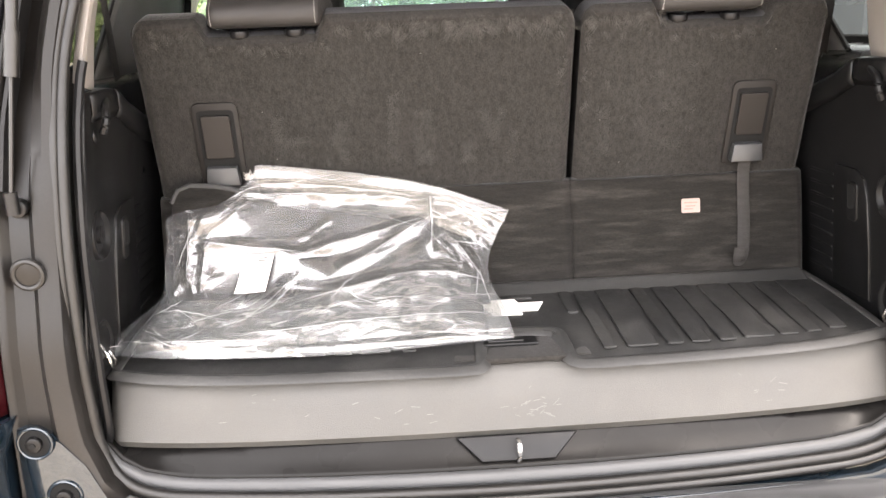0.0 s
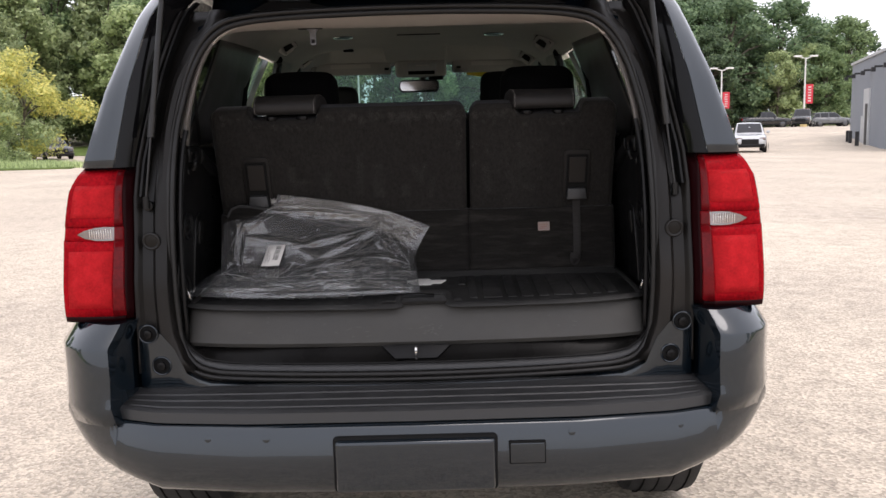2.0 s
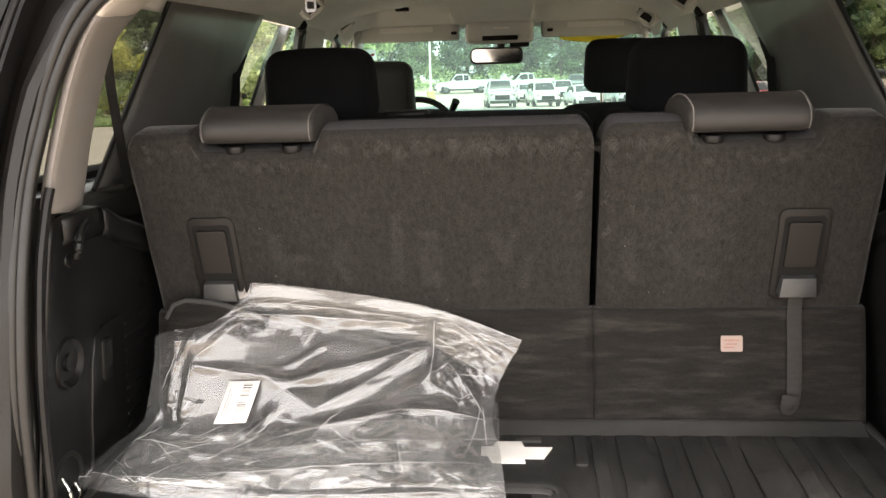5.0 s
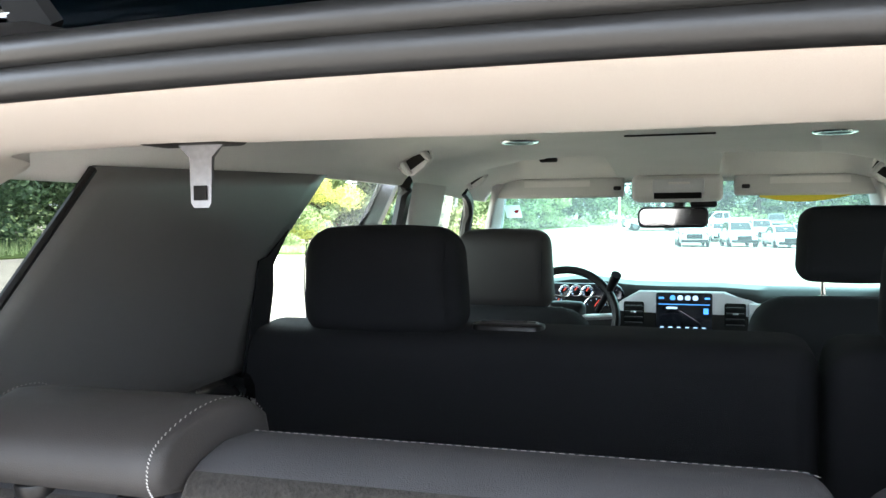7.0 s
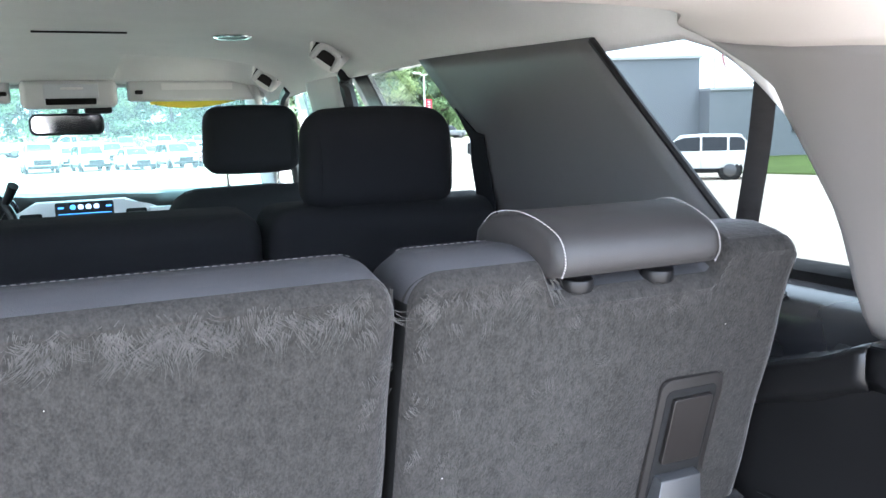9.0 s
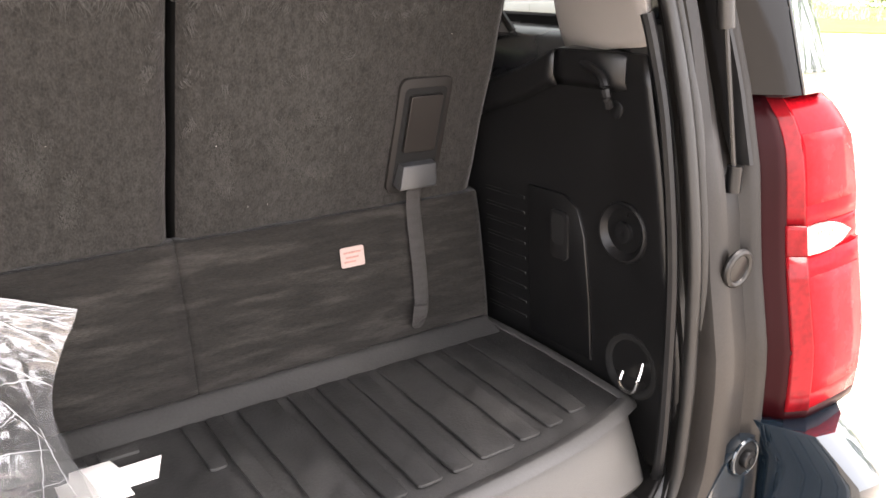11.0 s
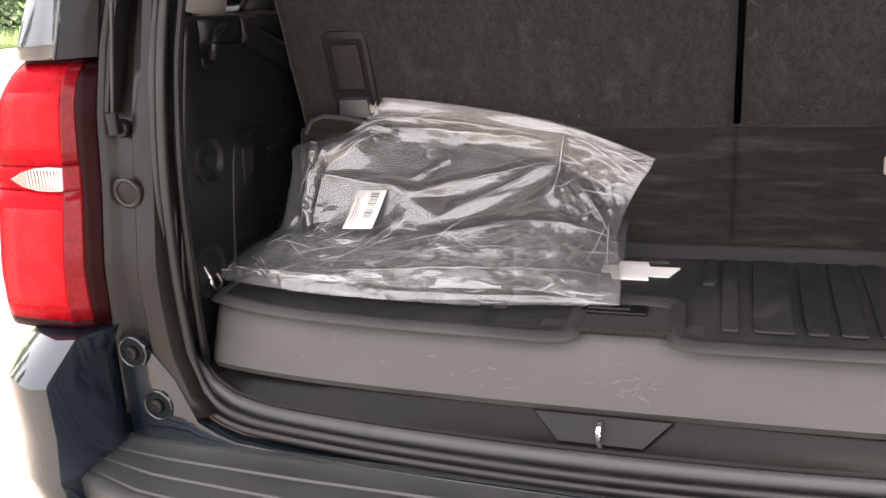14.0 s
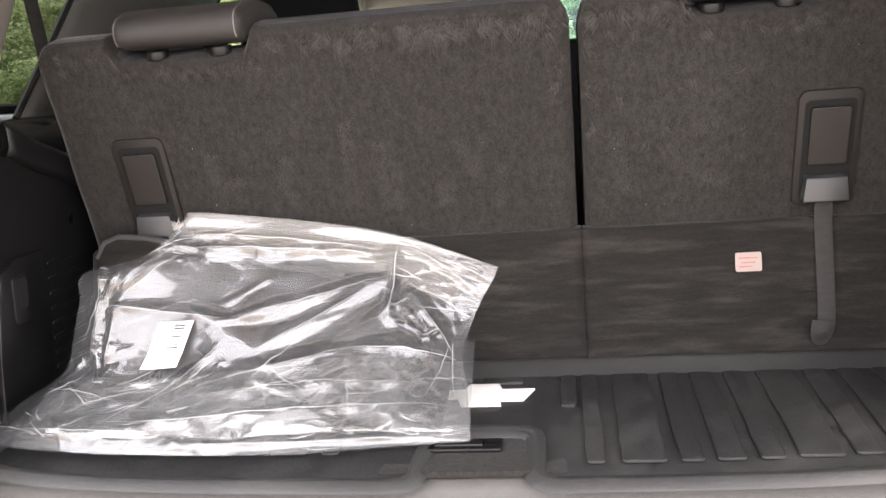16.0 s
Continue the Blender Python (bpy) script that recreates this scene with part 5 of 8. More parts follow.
    for s in (-1, 1):
        for y, z, x in ((2.00, 1.800, 0.652 if s < 0 else 0.630), (2.72, 1.786, 0.672 if s < 0 else 0.634)):
            # across: down the rail's slope; up: square to it, as seen from behind
            across, lift = Vector((s * 0.83, 0, -0.56)), Vector((s * 0.56, 0, 0.83))
            mid = Vector((s * x, y, z if s < 0 else z - 0.014)) - lift * 0.010

            def on_rail(u, v, w):
                return tuple(mid + across * u + lift * v + Vector((0, -1, 0)) * w)

            hb = part("coat_hook_base", prism([(-0.058, 0.040), (-0.050, 0.010), (-0.034, -0.020), (-0.010, -0.030), (0.030, -0.030), (0.050, -0.010), (0.060, 0.040)], on_rail, 0.026, 0.008), HEADLINER, suv, "grey hinged coat hook with dark recess")
            part("hook_pocket", prism(rounded(-0.044, -0.014, 0.040, 0.030, 0.008), lambda u, v, w: on_rail(u, v, w + 0.026), 0.001), BROWN_LATCH, hb)
            pts = smooth_path([on_rail(-0.034, -0.022, 0.026), on_rail(-0.033, -0.004, 0.034), on_rail(-0.029, 0.014, 0.038), on_rail(-0.014, 0.022, 0.040), on_rail(0.014, 0.022, 0.040), on_rail(0.029, 0.014, 0.038), on_rail(0.033, -0.004, 0.034), on_rail(0.034, -0.022, 0.026)], 4)
            part("hook_arm", tube(pts, 0.0095, 8), VISOR, hb)
    # inner pillars and window surrounds
    for s in (-1, 1):
        def slab(name, quad, mat, label, x_at=(0.765, 0.700), thick=0.02):
            (b0, z0), (t0, z1), (t1, z2), (b1, z3) = quad
            rows = []
            for t in np.linspace(0, 1, 8).tolist():
                ya, za, yb, zb = lerp(b0, t0, t), lerp(z0, z1, t), lerp(b1, t1, t), lerp(z3, z2, t)
                row = []
                for u in np.linspace(0, 1, 9).tolist():
                    z = lerp(za, zb, u)
                    x = lerp(x_at[0], x_at[1], (z - 1.36) / 0.38)
                    row.append((s * (x - 0.010 * math.sin(math.pi * u) ** 0.6), lerp(ya, yb, u), z))
                rows.append(row)
            return part(name, grid(rows), mat, suv, label, solid=thick, offset=1)
        rear_foot, rear_slope = (0.475, 0.800) if s < 0 else (0.500, 0.92)
        front_edge = curve1([1.33, 1.352, 1.45, 1.56, 1.616, 1.70, 1.733], [1.280, 1.283, 1.292, 1.320, 1.384, 1.480, 1.518])
        rows = []
        for t in np.linspace(0, 1, 14).tolist():
            row = []
            for u in np.linspace(0, 1, 13).tolist():
                z = lerp(1.335, lerp(1.712, 1.733, u), t)
                x = lerp(0.768, 0.700, (z - 1.352) / 0.375)
                row.append((s * (x - 0.005 * math.sin(math.pi * u)), lerp(rear_foot + (z - 1.335) * rear_slope, front_edge(z), u), z))
            rows.append(row)
        part("rear_side_trim", grid(rows), TRIM_GREY, suv, "broad dark taupe pillar trim between the windows", solid=0.006, offset=1)
        pts = [(s * (0.768 - (z - 1.352) * 0.181) , rear_foot - 0.002 + (z - 1.335) * rear_slope, z) for z in (1.340, 1.54, 1.708)]
        part("window_seal", tube(pts, 0.006, 6), RUBBER, suv, "black rubber seal along the quarter window")
        slab("centre_pillar_trim", ((2.18, 1.25), (2.17, 1.74), (2.50, 1.74), (2.42, 1.25)), VISOR, "light grey centre pillar trim", (0.78, 0.715))
        part("door_seal", tube(smooth_path([(s * 0.80, 2.05, 1.25), (s * 0.775, 2.09, 1.45), (s * 0.735, 2.13, 1.70), (s * 0.72, 2.10, 1.742)], 5), 0.022, 8), RUBBER, suv, "black door seal by the centre pillar")
        part("front_door_seal", tube(smooth_path([(s * 0.80, 2.90, 1.25), (s * 0.775, 2.92, 1.50), (s * 0.74, 2.88, 1.68), (s * 0.72, 2.72, 1.735)], 5), 0.020, 8), RUBBER, suv, "black front door seal")
        slab("front_pillar_trim", ((3.32, 1.30), (2.98, 1.76), (3.16, 1.78), (3.64, 1.30)), VISOR, "light grey windscreen pillar trim", (0.80, 0.66))
        rows = [[(s * 0.80, y, z) for y in (1.20, 1.8, 2.4, 3.0, 3.6)] for z in (0.55, 0.8, 1.05, 1.28)]
        part("door_panel", grid(rows), PLASTIC, suv, "black inner door panel", solid=0.03, offset=1)
        strip = [(1.366, 1.618), (1.318, 1.548), (1.335, 1.50), (1.345, 1.34), (1.262, 1.34), (1.262, 1.45), (1.258, 1.560), (1.290, 1.565)]
        part("rear_door_belt", prism(strip, lambda u, v, w: (s * (0.724 - (v - 1.56) * 0.18 + w), u, v), 0.004, 0.001), FABRIC, suv, "black seat belt along the pillar's edge")
        q = [(s * 0.722, 0.492, 1.66), (s * 0.734, 0.510, 1.60), (s * 0.744, 0.532, 1.515), (s * 0.748, 0.572, 1.335)]
        part("third_row_belt", tube(smooth_path(q, 4), 0.021, 8, flat=(1, 0.10), up=(1, 0, 0)), STRAP, suv, "brown-grey seat belt across the quarter window")
    # belt tongue hanging from the roof
    base = part("roof_belt_mount", cushion((-0.37, 0.405, 1.700), (-0.285, 0.452, 1.716), 0.008), BROWN_LATCH, suv, "roof mount of the centre belt")
    bm = prism([(-0.024, 0.0), (0.024, 0.0), (0.0105, -0.013), (0.0095, -0.050), (0.007, -0.054), (-0.007, -0.054), (-0.0095, -0.050), (-0.0105, -0.013)], lambda u, v, w: (-0.317 + u, 0.424 + w, 1.703 + v), 0.003, 0.0008)
    tongue = part("belt_tongue", bm, STEEL_DARK, base, "flat steel seat belt tongue")
    part("tongue_slot", bbox((-0.323, 0.4222, 1.655), (-0.311, 0.4238, 1.667), 0.0003, 1), INK_AND_SHADE, tongue)
    # cabin floor and bulkheads below the seats
    part("cabin_floor", bbox((-0.80, 0.44, 0.52), (0.80, 3.75, 0.56), 0.005), CARPET_LOW, suv, "dark carpeted cabin floor")


cabin_trim()


def dashboard():
    rows = []
    for x in np.linspace(-0.80, 0.80, 33).tolist():
        hump = 0.035 * math.exp(-((x + 0.40) / 0.17) ** 2) + 0.010 * math.exp(-(x / 0.22) ** 4)
        rows.append([(x, 3.12, 0.80), (x, 3.16, 1.05), (x, 3.22, 1.20), (x, 3.24, 1.305 + hump * 0.4), (x, 3.27, 1.335 + hump), (x, 3.35, 1.345 + hump * 0.9), (x, 3.50, 1.325), (x, 3.70, 1.262)])
    dash = part("dashboard", grid(rows), PLASTIC, suv, "black grained dashboard", solid=0.02, offset=1)
    fascia = part("centre_fascia", prism([(-0.262, 1.05), (-0.262, 1.300), (-0.240, 1.312), (-0.178, 1.347), (0.140, 1.347), (0.222, 1.312), (0.280, 1.300), (0.280, 1.05)], lambda u, v, w: (u, 3.226 - w - (1.2 - v) * 0.12, v), 0.022, 0.008), SILVER_TRIM, suv, "silver surround of the centre console")
    part("fascia_wing", bbox((0.225, 3.20, 1.20), (0.62, 3.222, 1.306), 0.006), SILVER_TRIM, dash, "silver band across the dashboard")
    scr = part("display_screen", prism(rounded(-0.115, 1.190, 0.095, 1.342, 0.010), lambda u, v, w: (u, 3.208 - w - (1.2 - v) * 0.12, v), 0.010, 0.003), SCREEN_BLACK, fascia, "black touch screen, switched on")
    def lit(name, u0, v0, u1, v1, mat):
        part(name, prism([(u0, v0), (u1, v0), (u1, v1), (u0, v1)], lambda u, v, w: (u, 3.1955 - w - (1.2 - v) * 0.12, v), 0.001), mat, scr)
    for i in range(4):
        u = -0.052 + i * 0.028
        part("screen_button", disc((u, 3.197 - (1.2 - 1.322) * 0.12, 1.322), (0, -1, 0), 0.0105, 0.003, 16), SCREEN_WHITE if i else SCREEN_BLUE, scr)
    lit("screen_bar", -0.104, 1.318, -0.084, 1.325, SCREEN_BLUE)
    lit("screen_bar", 0.066, 1.318, 0.086, 1.325, SCREEN_BLUE)
    lit("screen_bar", -0.104, 1.296, 0.084, 1.299, SCREEN_BLUE)
    lit("screen_bar", -0.075, 1.280, -0.035, 1.288, SCREEN_WHITE)
    lit("screen_bar", 0.062, 1.262, 0.080, 1.284, SCREEN_BLUE)
    for i in range(6):
        lit("screen_bar", -0.098 + i * 0.031, 1.208, -0.098 + i * 0.031 + 0.014, 1.212, SCREEN_WHITE)
    for s, x0 in ((-1, -0.238), (1, 0.138)):
        vent = part("air_vent", prism(rounded(x0, 1.185, x0 + 0.078, 1.305, 0.008), lambda u, v, w: (u, 3.207 - w - (1.2 - v) * 0.12, v), 0.006, 0.002), INK_AND_SHADE, fascia, "slatted black air vent")
        for i in range(5):
            z = 1.198 + i * 0.022
            part("vent_slat", bbox((x0 + 0.005, 3.188, z), (x0 + 0.073, 3.202, z + 0.006), 0.002, 1), PLASTIC, vent)
        part("vent_tab", bbox((x0 + 0.028, 3.184, 1.262), (x0 + 0.050, 3.190, 1.270), 0.002, 1), CHROME, vent)
    # gauges
    hood = part("instrument_panel", prism(rounded(-0.60, 1.21, -0.235, 1.372, 0.05), lambda u, v, w: (u, 3.240 - w, v), 0.02, 0.008), SCREEN_BLACK, suv, "instrument cluster with round gauges")
    for gx, gz, r in ((-0.505, 1.272, 0.050), (-0.345, 1.272, 0.050), (-0.470, 1.340, 0.022), (-0.425, 1.342, 0.022), (-0.380, 1.340, 0.022)):
        part("gauge_rim", ring((gx, 3.216, gz), (0, -1, 0), r, 0.0035, 24), CHROME, hood)
        part("gauge_needle", bbox((gx - 0.0015, 3.214, gz), (gx + 0.0015, 3.216, gz + r * 0.8), 0.0003, 1, turn=(0, 35, 0)), SCREEN_RED, hood)
        bm = bmesh.new()
        for i in range(9):
            a = radians(-40 + 260 * i / 8)
            bbox((gx + math.cos(a) * r * 0.78 - 0.0015, 3.2145, gz + math.sin(a) * r * 0.78 - 0.0015), (gx + math.cos(a) * r * 0.78 + 0.0015, 3.216, gz + math.sin(a) * r * 0.78 + 0.0015), 0, 1, bm)
        part("gauge_scale", bm, SCREEN_WHITE, hood)
    # steering wheel and selector lever
    n = Vector((0, -0.93, 0.36))
    c = Vector((-0.425, 2.92, 1.265))
    wheel_ob = part("steering_wheel", ring(c, n, 0.188, 0.0155, 40), PLASTIC_SATIN, suv, "black leather steering wheel")
    part("wheel_hub", cushion((c.x - 0.075, c.y - 0.0, c.z - 0.07), (c.x + 0.075, c.y + 0.05, c.z + 0.06), 0.03, 0.01, turn=(-20, 0, 0)), PLASTIC, wheel_ob)
    for dx, dz in ((-0.14, 0.01), (0.14, 0.01), (0.0, -0.13)):
        part("wheel_spoke", tube([c + Vector((0, 0.02, 0)), c + Vector((dx * 1.25, 0.012 + dz * 0.3, dz * 1.2))], 0.018, 8, flat=(1, 0.6)), SILVER, wheel_ob)
    part("gear_selector", tube([(-0.320, 3.05, 1.28), (-0.262, 2.95, 1.375), (-0.235, 2.91, 1.430)], [0.010, 0.014, 0.019], 10), PLASTIC, suv, "black column gear selector")
    # mirror, visors and roof console
    mir = part("interior_mirror", prism(rounded(-0.126, -0.039, 0.126, 0.039, 0.026), lambda u, v, w: (-0.046 + u, 3.075 - w + u * 0.13 - v * 0.02, 1.633 + v), 0.022, 0.006), PLASTIC, suv, "interior rear-view mirror")
    part("mirror_face", prism(rounded(-0.117, -0.029, 0.117, 0.031, 0.020), lambda u, v, w: (-0.046 + u, 3.0505 - w + u * 0.13 - v * 0.02, 1.633 + v), 0.001), MIRROR, mir, "silvered mirror face")
    part("mirror_stalk", tube([(-0.03, 3.085, 1.65), (-0.02, 3.075, 1.70)], 0.020, 8), PLASTIC, mir)
    con = part("roof_console", cushion((-0.190, 2.99, 1.690), (0.128, 3.12, 1.790), 0.022, 0.004), VISOR, suv, "light grey roof console with switches")
    part("console_panel", bbox((-0.115, 2.981, 1.715), (0.065, 2.992, 1.772), 0.006), SILVER_TRIM, con)
    part("console_slot", bbox((-0.11, 2.976, 1.700), (0.055, 2.990, 1.722), 0.003), INK_AND_SHADE, con)
    part("console_lens", bbox((-0.06, 2.977, 1.752), (0.015, 2.985, 1.760), 0.002), WHITE, con)
    part("sensor_pod", bbox((0.015, 3.02, 1.668), (0.110, 3.10, 1.694), 0.010), PLASTIC, con, "black sensor pod")
    for x0, x1, lx0, lx1, kx in ((-0.715, -0.220, -0.595, -0.345, -0.245), (0.165, 0.672, 0.285, 0.545, 0.205)):
        vis = part("sun_visor", cushion((x0, 3.035, 1.710), (x1, 3.062, 1.790), 0.012, 0.003), VISOR, suv, "light grey folded sun visor")
        part("visor_label", bbox((lx0, 3.0275, 1.750), (lx1, 3.0305, 1.774), 0.0004, 1), WHITE, vis, "pale printed label on the visor")
        part("visor_clip", cushion((kx - 0.014, 3.026, 1.735), (kx + 0.014, 3.042, 1.750), 0.005), BROWN_LATCH, vis)


dashboard()


# the cabin's middle line runs slightly to the left as it goes forward
for ob in [c for c in bpy.data.objects if c.parent == suv]:
    if ob.name.split(".")[0] in {"rear_side_trim", "window_seal", "centre_pillar_trim", "door_seal", "front_door_seal", "front_pillar_trim", "rear_door_belt", "headliner", "coat_hook_base", "rear_door_window", "front_door_window", "centre_pillar"}:
        for target in [ob] + list(ob.children):
            y0 = placed(target).translation.y
            for v in target.data.vertices:
                v.co.x -= 0.014 * max(0.0, v.co.y + y0 - 0.35)


# ---------------------------------------------------------------- seats
STICKER = material("pale_pink_sticker", (0.20, 0.148, 0.130), 0.6, 0, 0.08, 40, 300, 0)


def seat_y(z):
    """Face of the third-row backs: leaning above the fold, nearly upright below it."""
    return 0.468 - (z - 1.096) * 0.295 if z > 1.096 else 0.468 - (1.096 - z) * 0.17


def third_row(name, x0, x1, nx0, nx1, latch_x, label):
    """One folded-up back: carpeted rear, fabric top, low headrest in a notch, release latch and lower flap."""
    seat = thing(name, ((x0 + x1) / 2, 0.53, 0.56), label, "car seat", "third row seats")
    n = 72
    xs = sorted(set(np.linspace(x0, x1, n).tolist() + [x0 + 0.032 * (k / 9) ** 2 for k in range(10)] + [x1 - 0.032 * (k / 9) ** 2 for k in range(10)] + [e + d * 0.003 for e in (nx0 - 0.012, nx1 + 0.012) for d in range(-5, 6)]))
    top_z = 1.440
    outer_left = abs(x0) > abs(x1)

    def top(x):
        z = top_z
        d = min(x - x0, x1 - x)
        r = 0.030
        if d < r:
            z -= r - math.sqrt(max(0, r * r - (r - d) ** 2))
        ramp = 0.024
        if nx0 - ramp < x < nx1 + ramp:
            k = min(1.0, (x - (nx0 - ramp)) / ramp, ((nx1 + ramp) - x) / ramp)
            z -= 0.034 * (k * k * (3 - 2 * k))
        return z

    rows = []
    for x in xs:
        t = top(x)
        e = min(x - x0, x1 - x)
        soft = 0.012 * max(0, 1 - e / 0.02) ** 2
        row = [(x, seat_y(1.096) + 0.02, 1.090)]
        for z in np.linspace(1.094, t - 0.016, 12).tolist():
            row.append((x, seat_y(z) + soft + 0.0016 * math.sin(x * 60 + z * 41), z))
        row += [(x, seat_y(t) + 0.0005 + soft, t - 0.009), (x, seat_y(t) + 0.0025 + soft, t - 0.003), (x, seat_y(t) + 0.0065 + soft, t + 0.0025), (x, seat_y(t) + 0.012 + soft, t + 0.007)]
        rows.append(row)
    part("back_carpet", grid(rows), CARPET, seat, "charcoal carpet on the seat back")
    rows = []
    for x in xs:
        t = top(x)
        e = min(x - x0, x1 - x)
        soft = 0.010 * max(0, 1 - e / 0.03) ** 2
        y = seat_y(t) + 0.006
        rows.append([(x, y + 0.005, t + 0.0058), (x, y + 0.018, t + 0.0125 - soft), (x, y + 0.05, t + 0.019 - soft), (x, y + 0.09, t + 0.018 - soft), (x, y + 0.125, t + 0.004 - soft), (x, y + 0.145, t - 0.04), (x, y + 0.19, 1.25), (x, y + 0.235, 1.05)])
    # the carpet runs on over the outer corner, the rest of the crest is fabric
    split = next(i for i, x in enumerate(xs) if x > (nx0 - 0.010 if outer_left else nx1 + 0.004))
    part("top_cushion", grid(rows[split:] if outer_left else rows[:split + 1]), FABRIC_TOP, seat, "dark grey knit fabric over the seat's top")
    part("corner_carpet", grid(rows[:split + 1] if outer_left else rows[split:]), CARPET, seat, "charcoal carpet wrapped over the outer corner")
    for xa in (x0, x1):
        rows = []
        for z in np.linspace(1.092, 1.418, 8).tolist():
            y = seat_y(z) + 0.012
            rows.append([(xa, y, z), (xa, y + 0.06, z), (xa, y + 0.13 + (1.43 - z) * 0.02, z)])
        # inner panels near black instead of carpet: the gap's shade is in their colour
        part("side_panel", grid(rows), CARPET if abs(xa) > 0.3 else INK_AND_SHADE, seat)
    # stitches along the crest
    bm = bmesh.new()
    for x in np.arange(max(x0 + 0.02, xs[split] if outer_left else x0), min(x1 - 0.02, x1 if outer_left else xs[split]), 0.0075).tolist():
        tube([(x + d, seat_y(top(x + d)) + 0.094, top(x + d) + 0.0188) for d in (0, 0.0042)], 0.0004, 4, bm=bm, caps=False)
    part("seam_stitching", bm, SEAM_THREAD, seat, "pale stitches along the crest of the seat top")
    # lower flap
    rows = []
    for x in np.linspace(x0 - 0.004 if outer_left else 0.1765, 0.1755 if outer_left else x1 + 0.004, 40).tolist():
        rows.append([(x, seat_y(1.094) + 0.010, 1.0945)] + [(x, seat_y(z) - 0.002 + 0.0022 * math.sin(x * 23 + z * 15), z) for z in np.linspace(1.092, 0.868, 10).tolist()])
    part("lower_flap", grid(rows), CARPET_LOW, seat, "dark brushed carpet flap below the fold", solid=0.008, offset=1)
    pts = [(x, seat_y(1.093) - 0.002, 1.0935) for x in np.linspace(x0 + 0.002, x1 - 0.002, 12).tolist()]
    part("fold_seam", tube(pts, 0.0022, 6), CARPET_LOW, seat)
    # seat base under the flap
    part("seat_base", bbox((x0 + 0.02, 0.52, 0.56), (x1 - 0.02, 1.02, 0.96), 0.04), FABRIC, seat, "black seat cushion")
    # headrest
    hx0, hx1 = (nx0 + 0.005, nx1 + 0.014) if outer_left else (nx0 - 0.019, nx1 - 0.011)
    prof = [(0.352, 1.432), (0.345, 1.445), (0.348, 1.462), (0.362, 1.474), (0.395, 1.486), (0.43, 1.491), (0.465, 1.486), (0.487, 1.470), (0.492, 1.450), (0.478, 1.436), (0.43, 1.428), (0.38, 1.427)]
    rows = []
    for i, x in enumerate([hx0, hx0 + 0.0015, hx0 + 0.006, hx0 + 0.014, hx0 + 0.03, (hx0 * 2 + hx1) / 3, (hx0 + hx1 * 2) / 3, hx1 - 0.03, hx1 - 0.014, hx1 - 0.006, hx1 - 0.0015, hx1]):
        e = min(x - hx0, hx1 - x)
        k = 1.0 if e > 0.013 else 0.80 + 0.20 * math.sqrt(max(0, 1 - (1 - e / 0.014) ** 2))
        rows.append([((hx0 + hx1) / 2 + (x - (hx0 + hx1) / 2) * (1 + 1.5 * max(0, py - 0.375)), 0.418 + (py - 0.418) * k, 1.459 + (pz - 1.459) * k) for py, pz in prof])
    bm = grid(rows, close_u=True)
    bm.verts.ensure_lookup_table()
    m = len(prof)
    bm.faces.new(list(reversed(bm.verts[:m])))
    bm.faces.new(bm.verts[-m:])
    hr = part("headrest", bm, LEATHER, seat, "low dark vinyl headrest with pale stitching", angle=60)
    for sx in (hx0 + 0.008, hx1 - 0.008):
        loop_pts = smooth_path([((hx0 + hx1) / 2 + (sx - (hx0 + hx1) / 2) * (1 + 1.5 * max(0, py - 0.375)), 0.418 + (py - 0.418) * 1.008, 1.459 + (pz - 1.459) * 1.012) for py, pz in prof[:8]], 6)
        bm = bmesh.new()
        for i in range(0, len(loop_pts) - 1):
            a, b = loop_pts[i], loop_pts[i + 1]
            steps = max(1, int((b - a).length / 0.0060))
            for k in range(steps):
                p, q = lerp(a, b, k / steps), lerp(a, b, (k + 0.55) / steps)
                tube([p + Vector((0.0007, 0, 0)), q - Vector((0.0007, 0, 0))], 0.00048, 5, bm=bm, caps=False)
        part("stitching", bm, THREAD, hr, "pale stitched seam")
    for px in (lerp(hx0, hx1, 0.25), lerp(hx0, hx1, 0.75)):
        part("post_sleeve", disc((px, 0.392, 1.424), (0, -0.15, 1), 0.018, 0.014, 18, 0.003), PLASTIC_SATIN, hr, "black post sleeve")
    # release latch: bezel, paddle and lip, on the leaning face
    tilt = math.atan(0.295)
    ca, sa = math.cos(tilt), math.sin(tilt)

    def face(u, v, w):
        """u across, v up the face from the fold, w out of it."""
        return (latch_x + u, 0.468 - v * sa - w * ca, 1.096 + v * ca - w * sa)

    bez = part("latch_bezel", prism(rounded(-0.0445, 0.024, 0.0445, 0.204, 0.014), face, 0.005, 0.002), BROWN_LATCH, seat, "dark brown-black latch bezel in the seat back")
    part("bezel_well", prism(rounded(-0.0355, 0.032, 0.0355, 0.190, 0.008), lambda u, v, w: face(u, v, w + 0.005), 0.0008), INK_AND_SHADE, bez)
    part("latch_paddle", prism(rounded(-0.0275, 0.092, 0.0275, 0.180, 0.004), lambda u, v, w: face(u, v, w + 0.0055), 0.006, 0.0012), PADDLE, bez, "dark brown-grey release paddle", angle=20)
    part("latch_lip", prism([(-0.033, 0.038), (0.033, 0.038), (0.029, 0.074), (-0.029, 0.074)], lambda u, v, w: face(u, v, w * (1.8 - 16 * (v - 0.036)) + 0.0055), 0.012, 0.002), STEP_PLASTIC, bez, "sloping lip of the latch")
    # pull strap
    sx = latch_x + (0.0 if latch_x > 0 else 0.018)
    bot = 0.918 if latch_x > 0 else 1.05
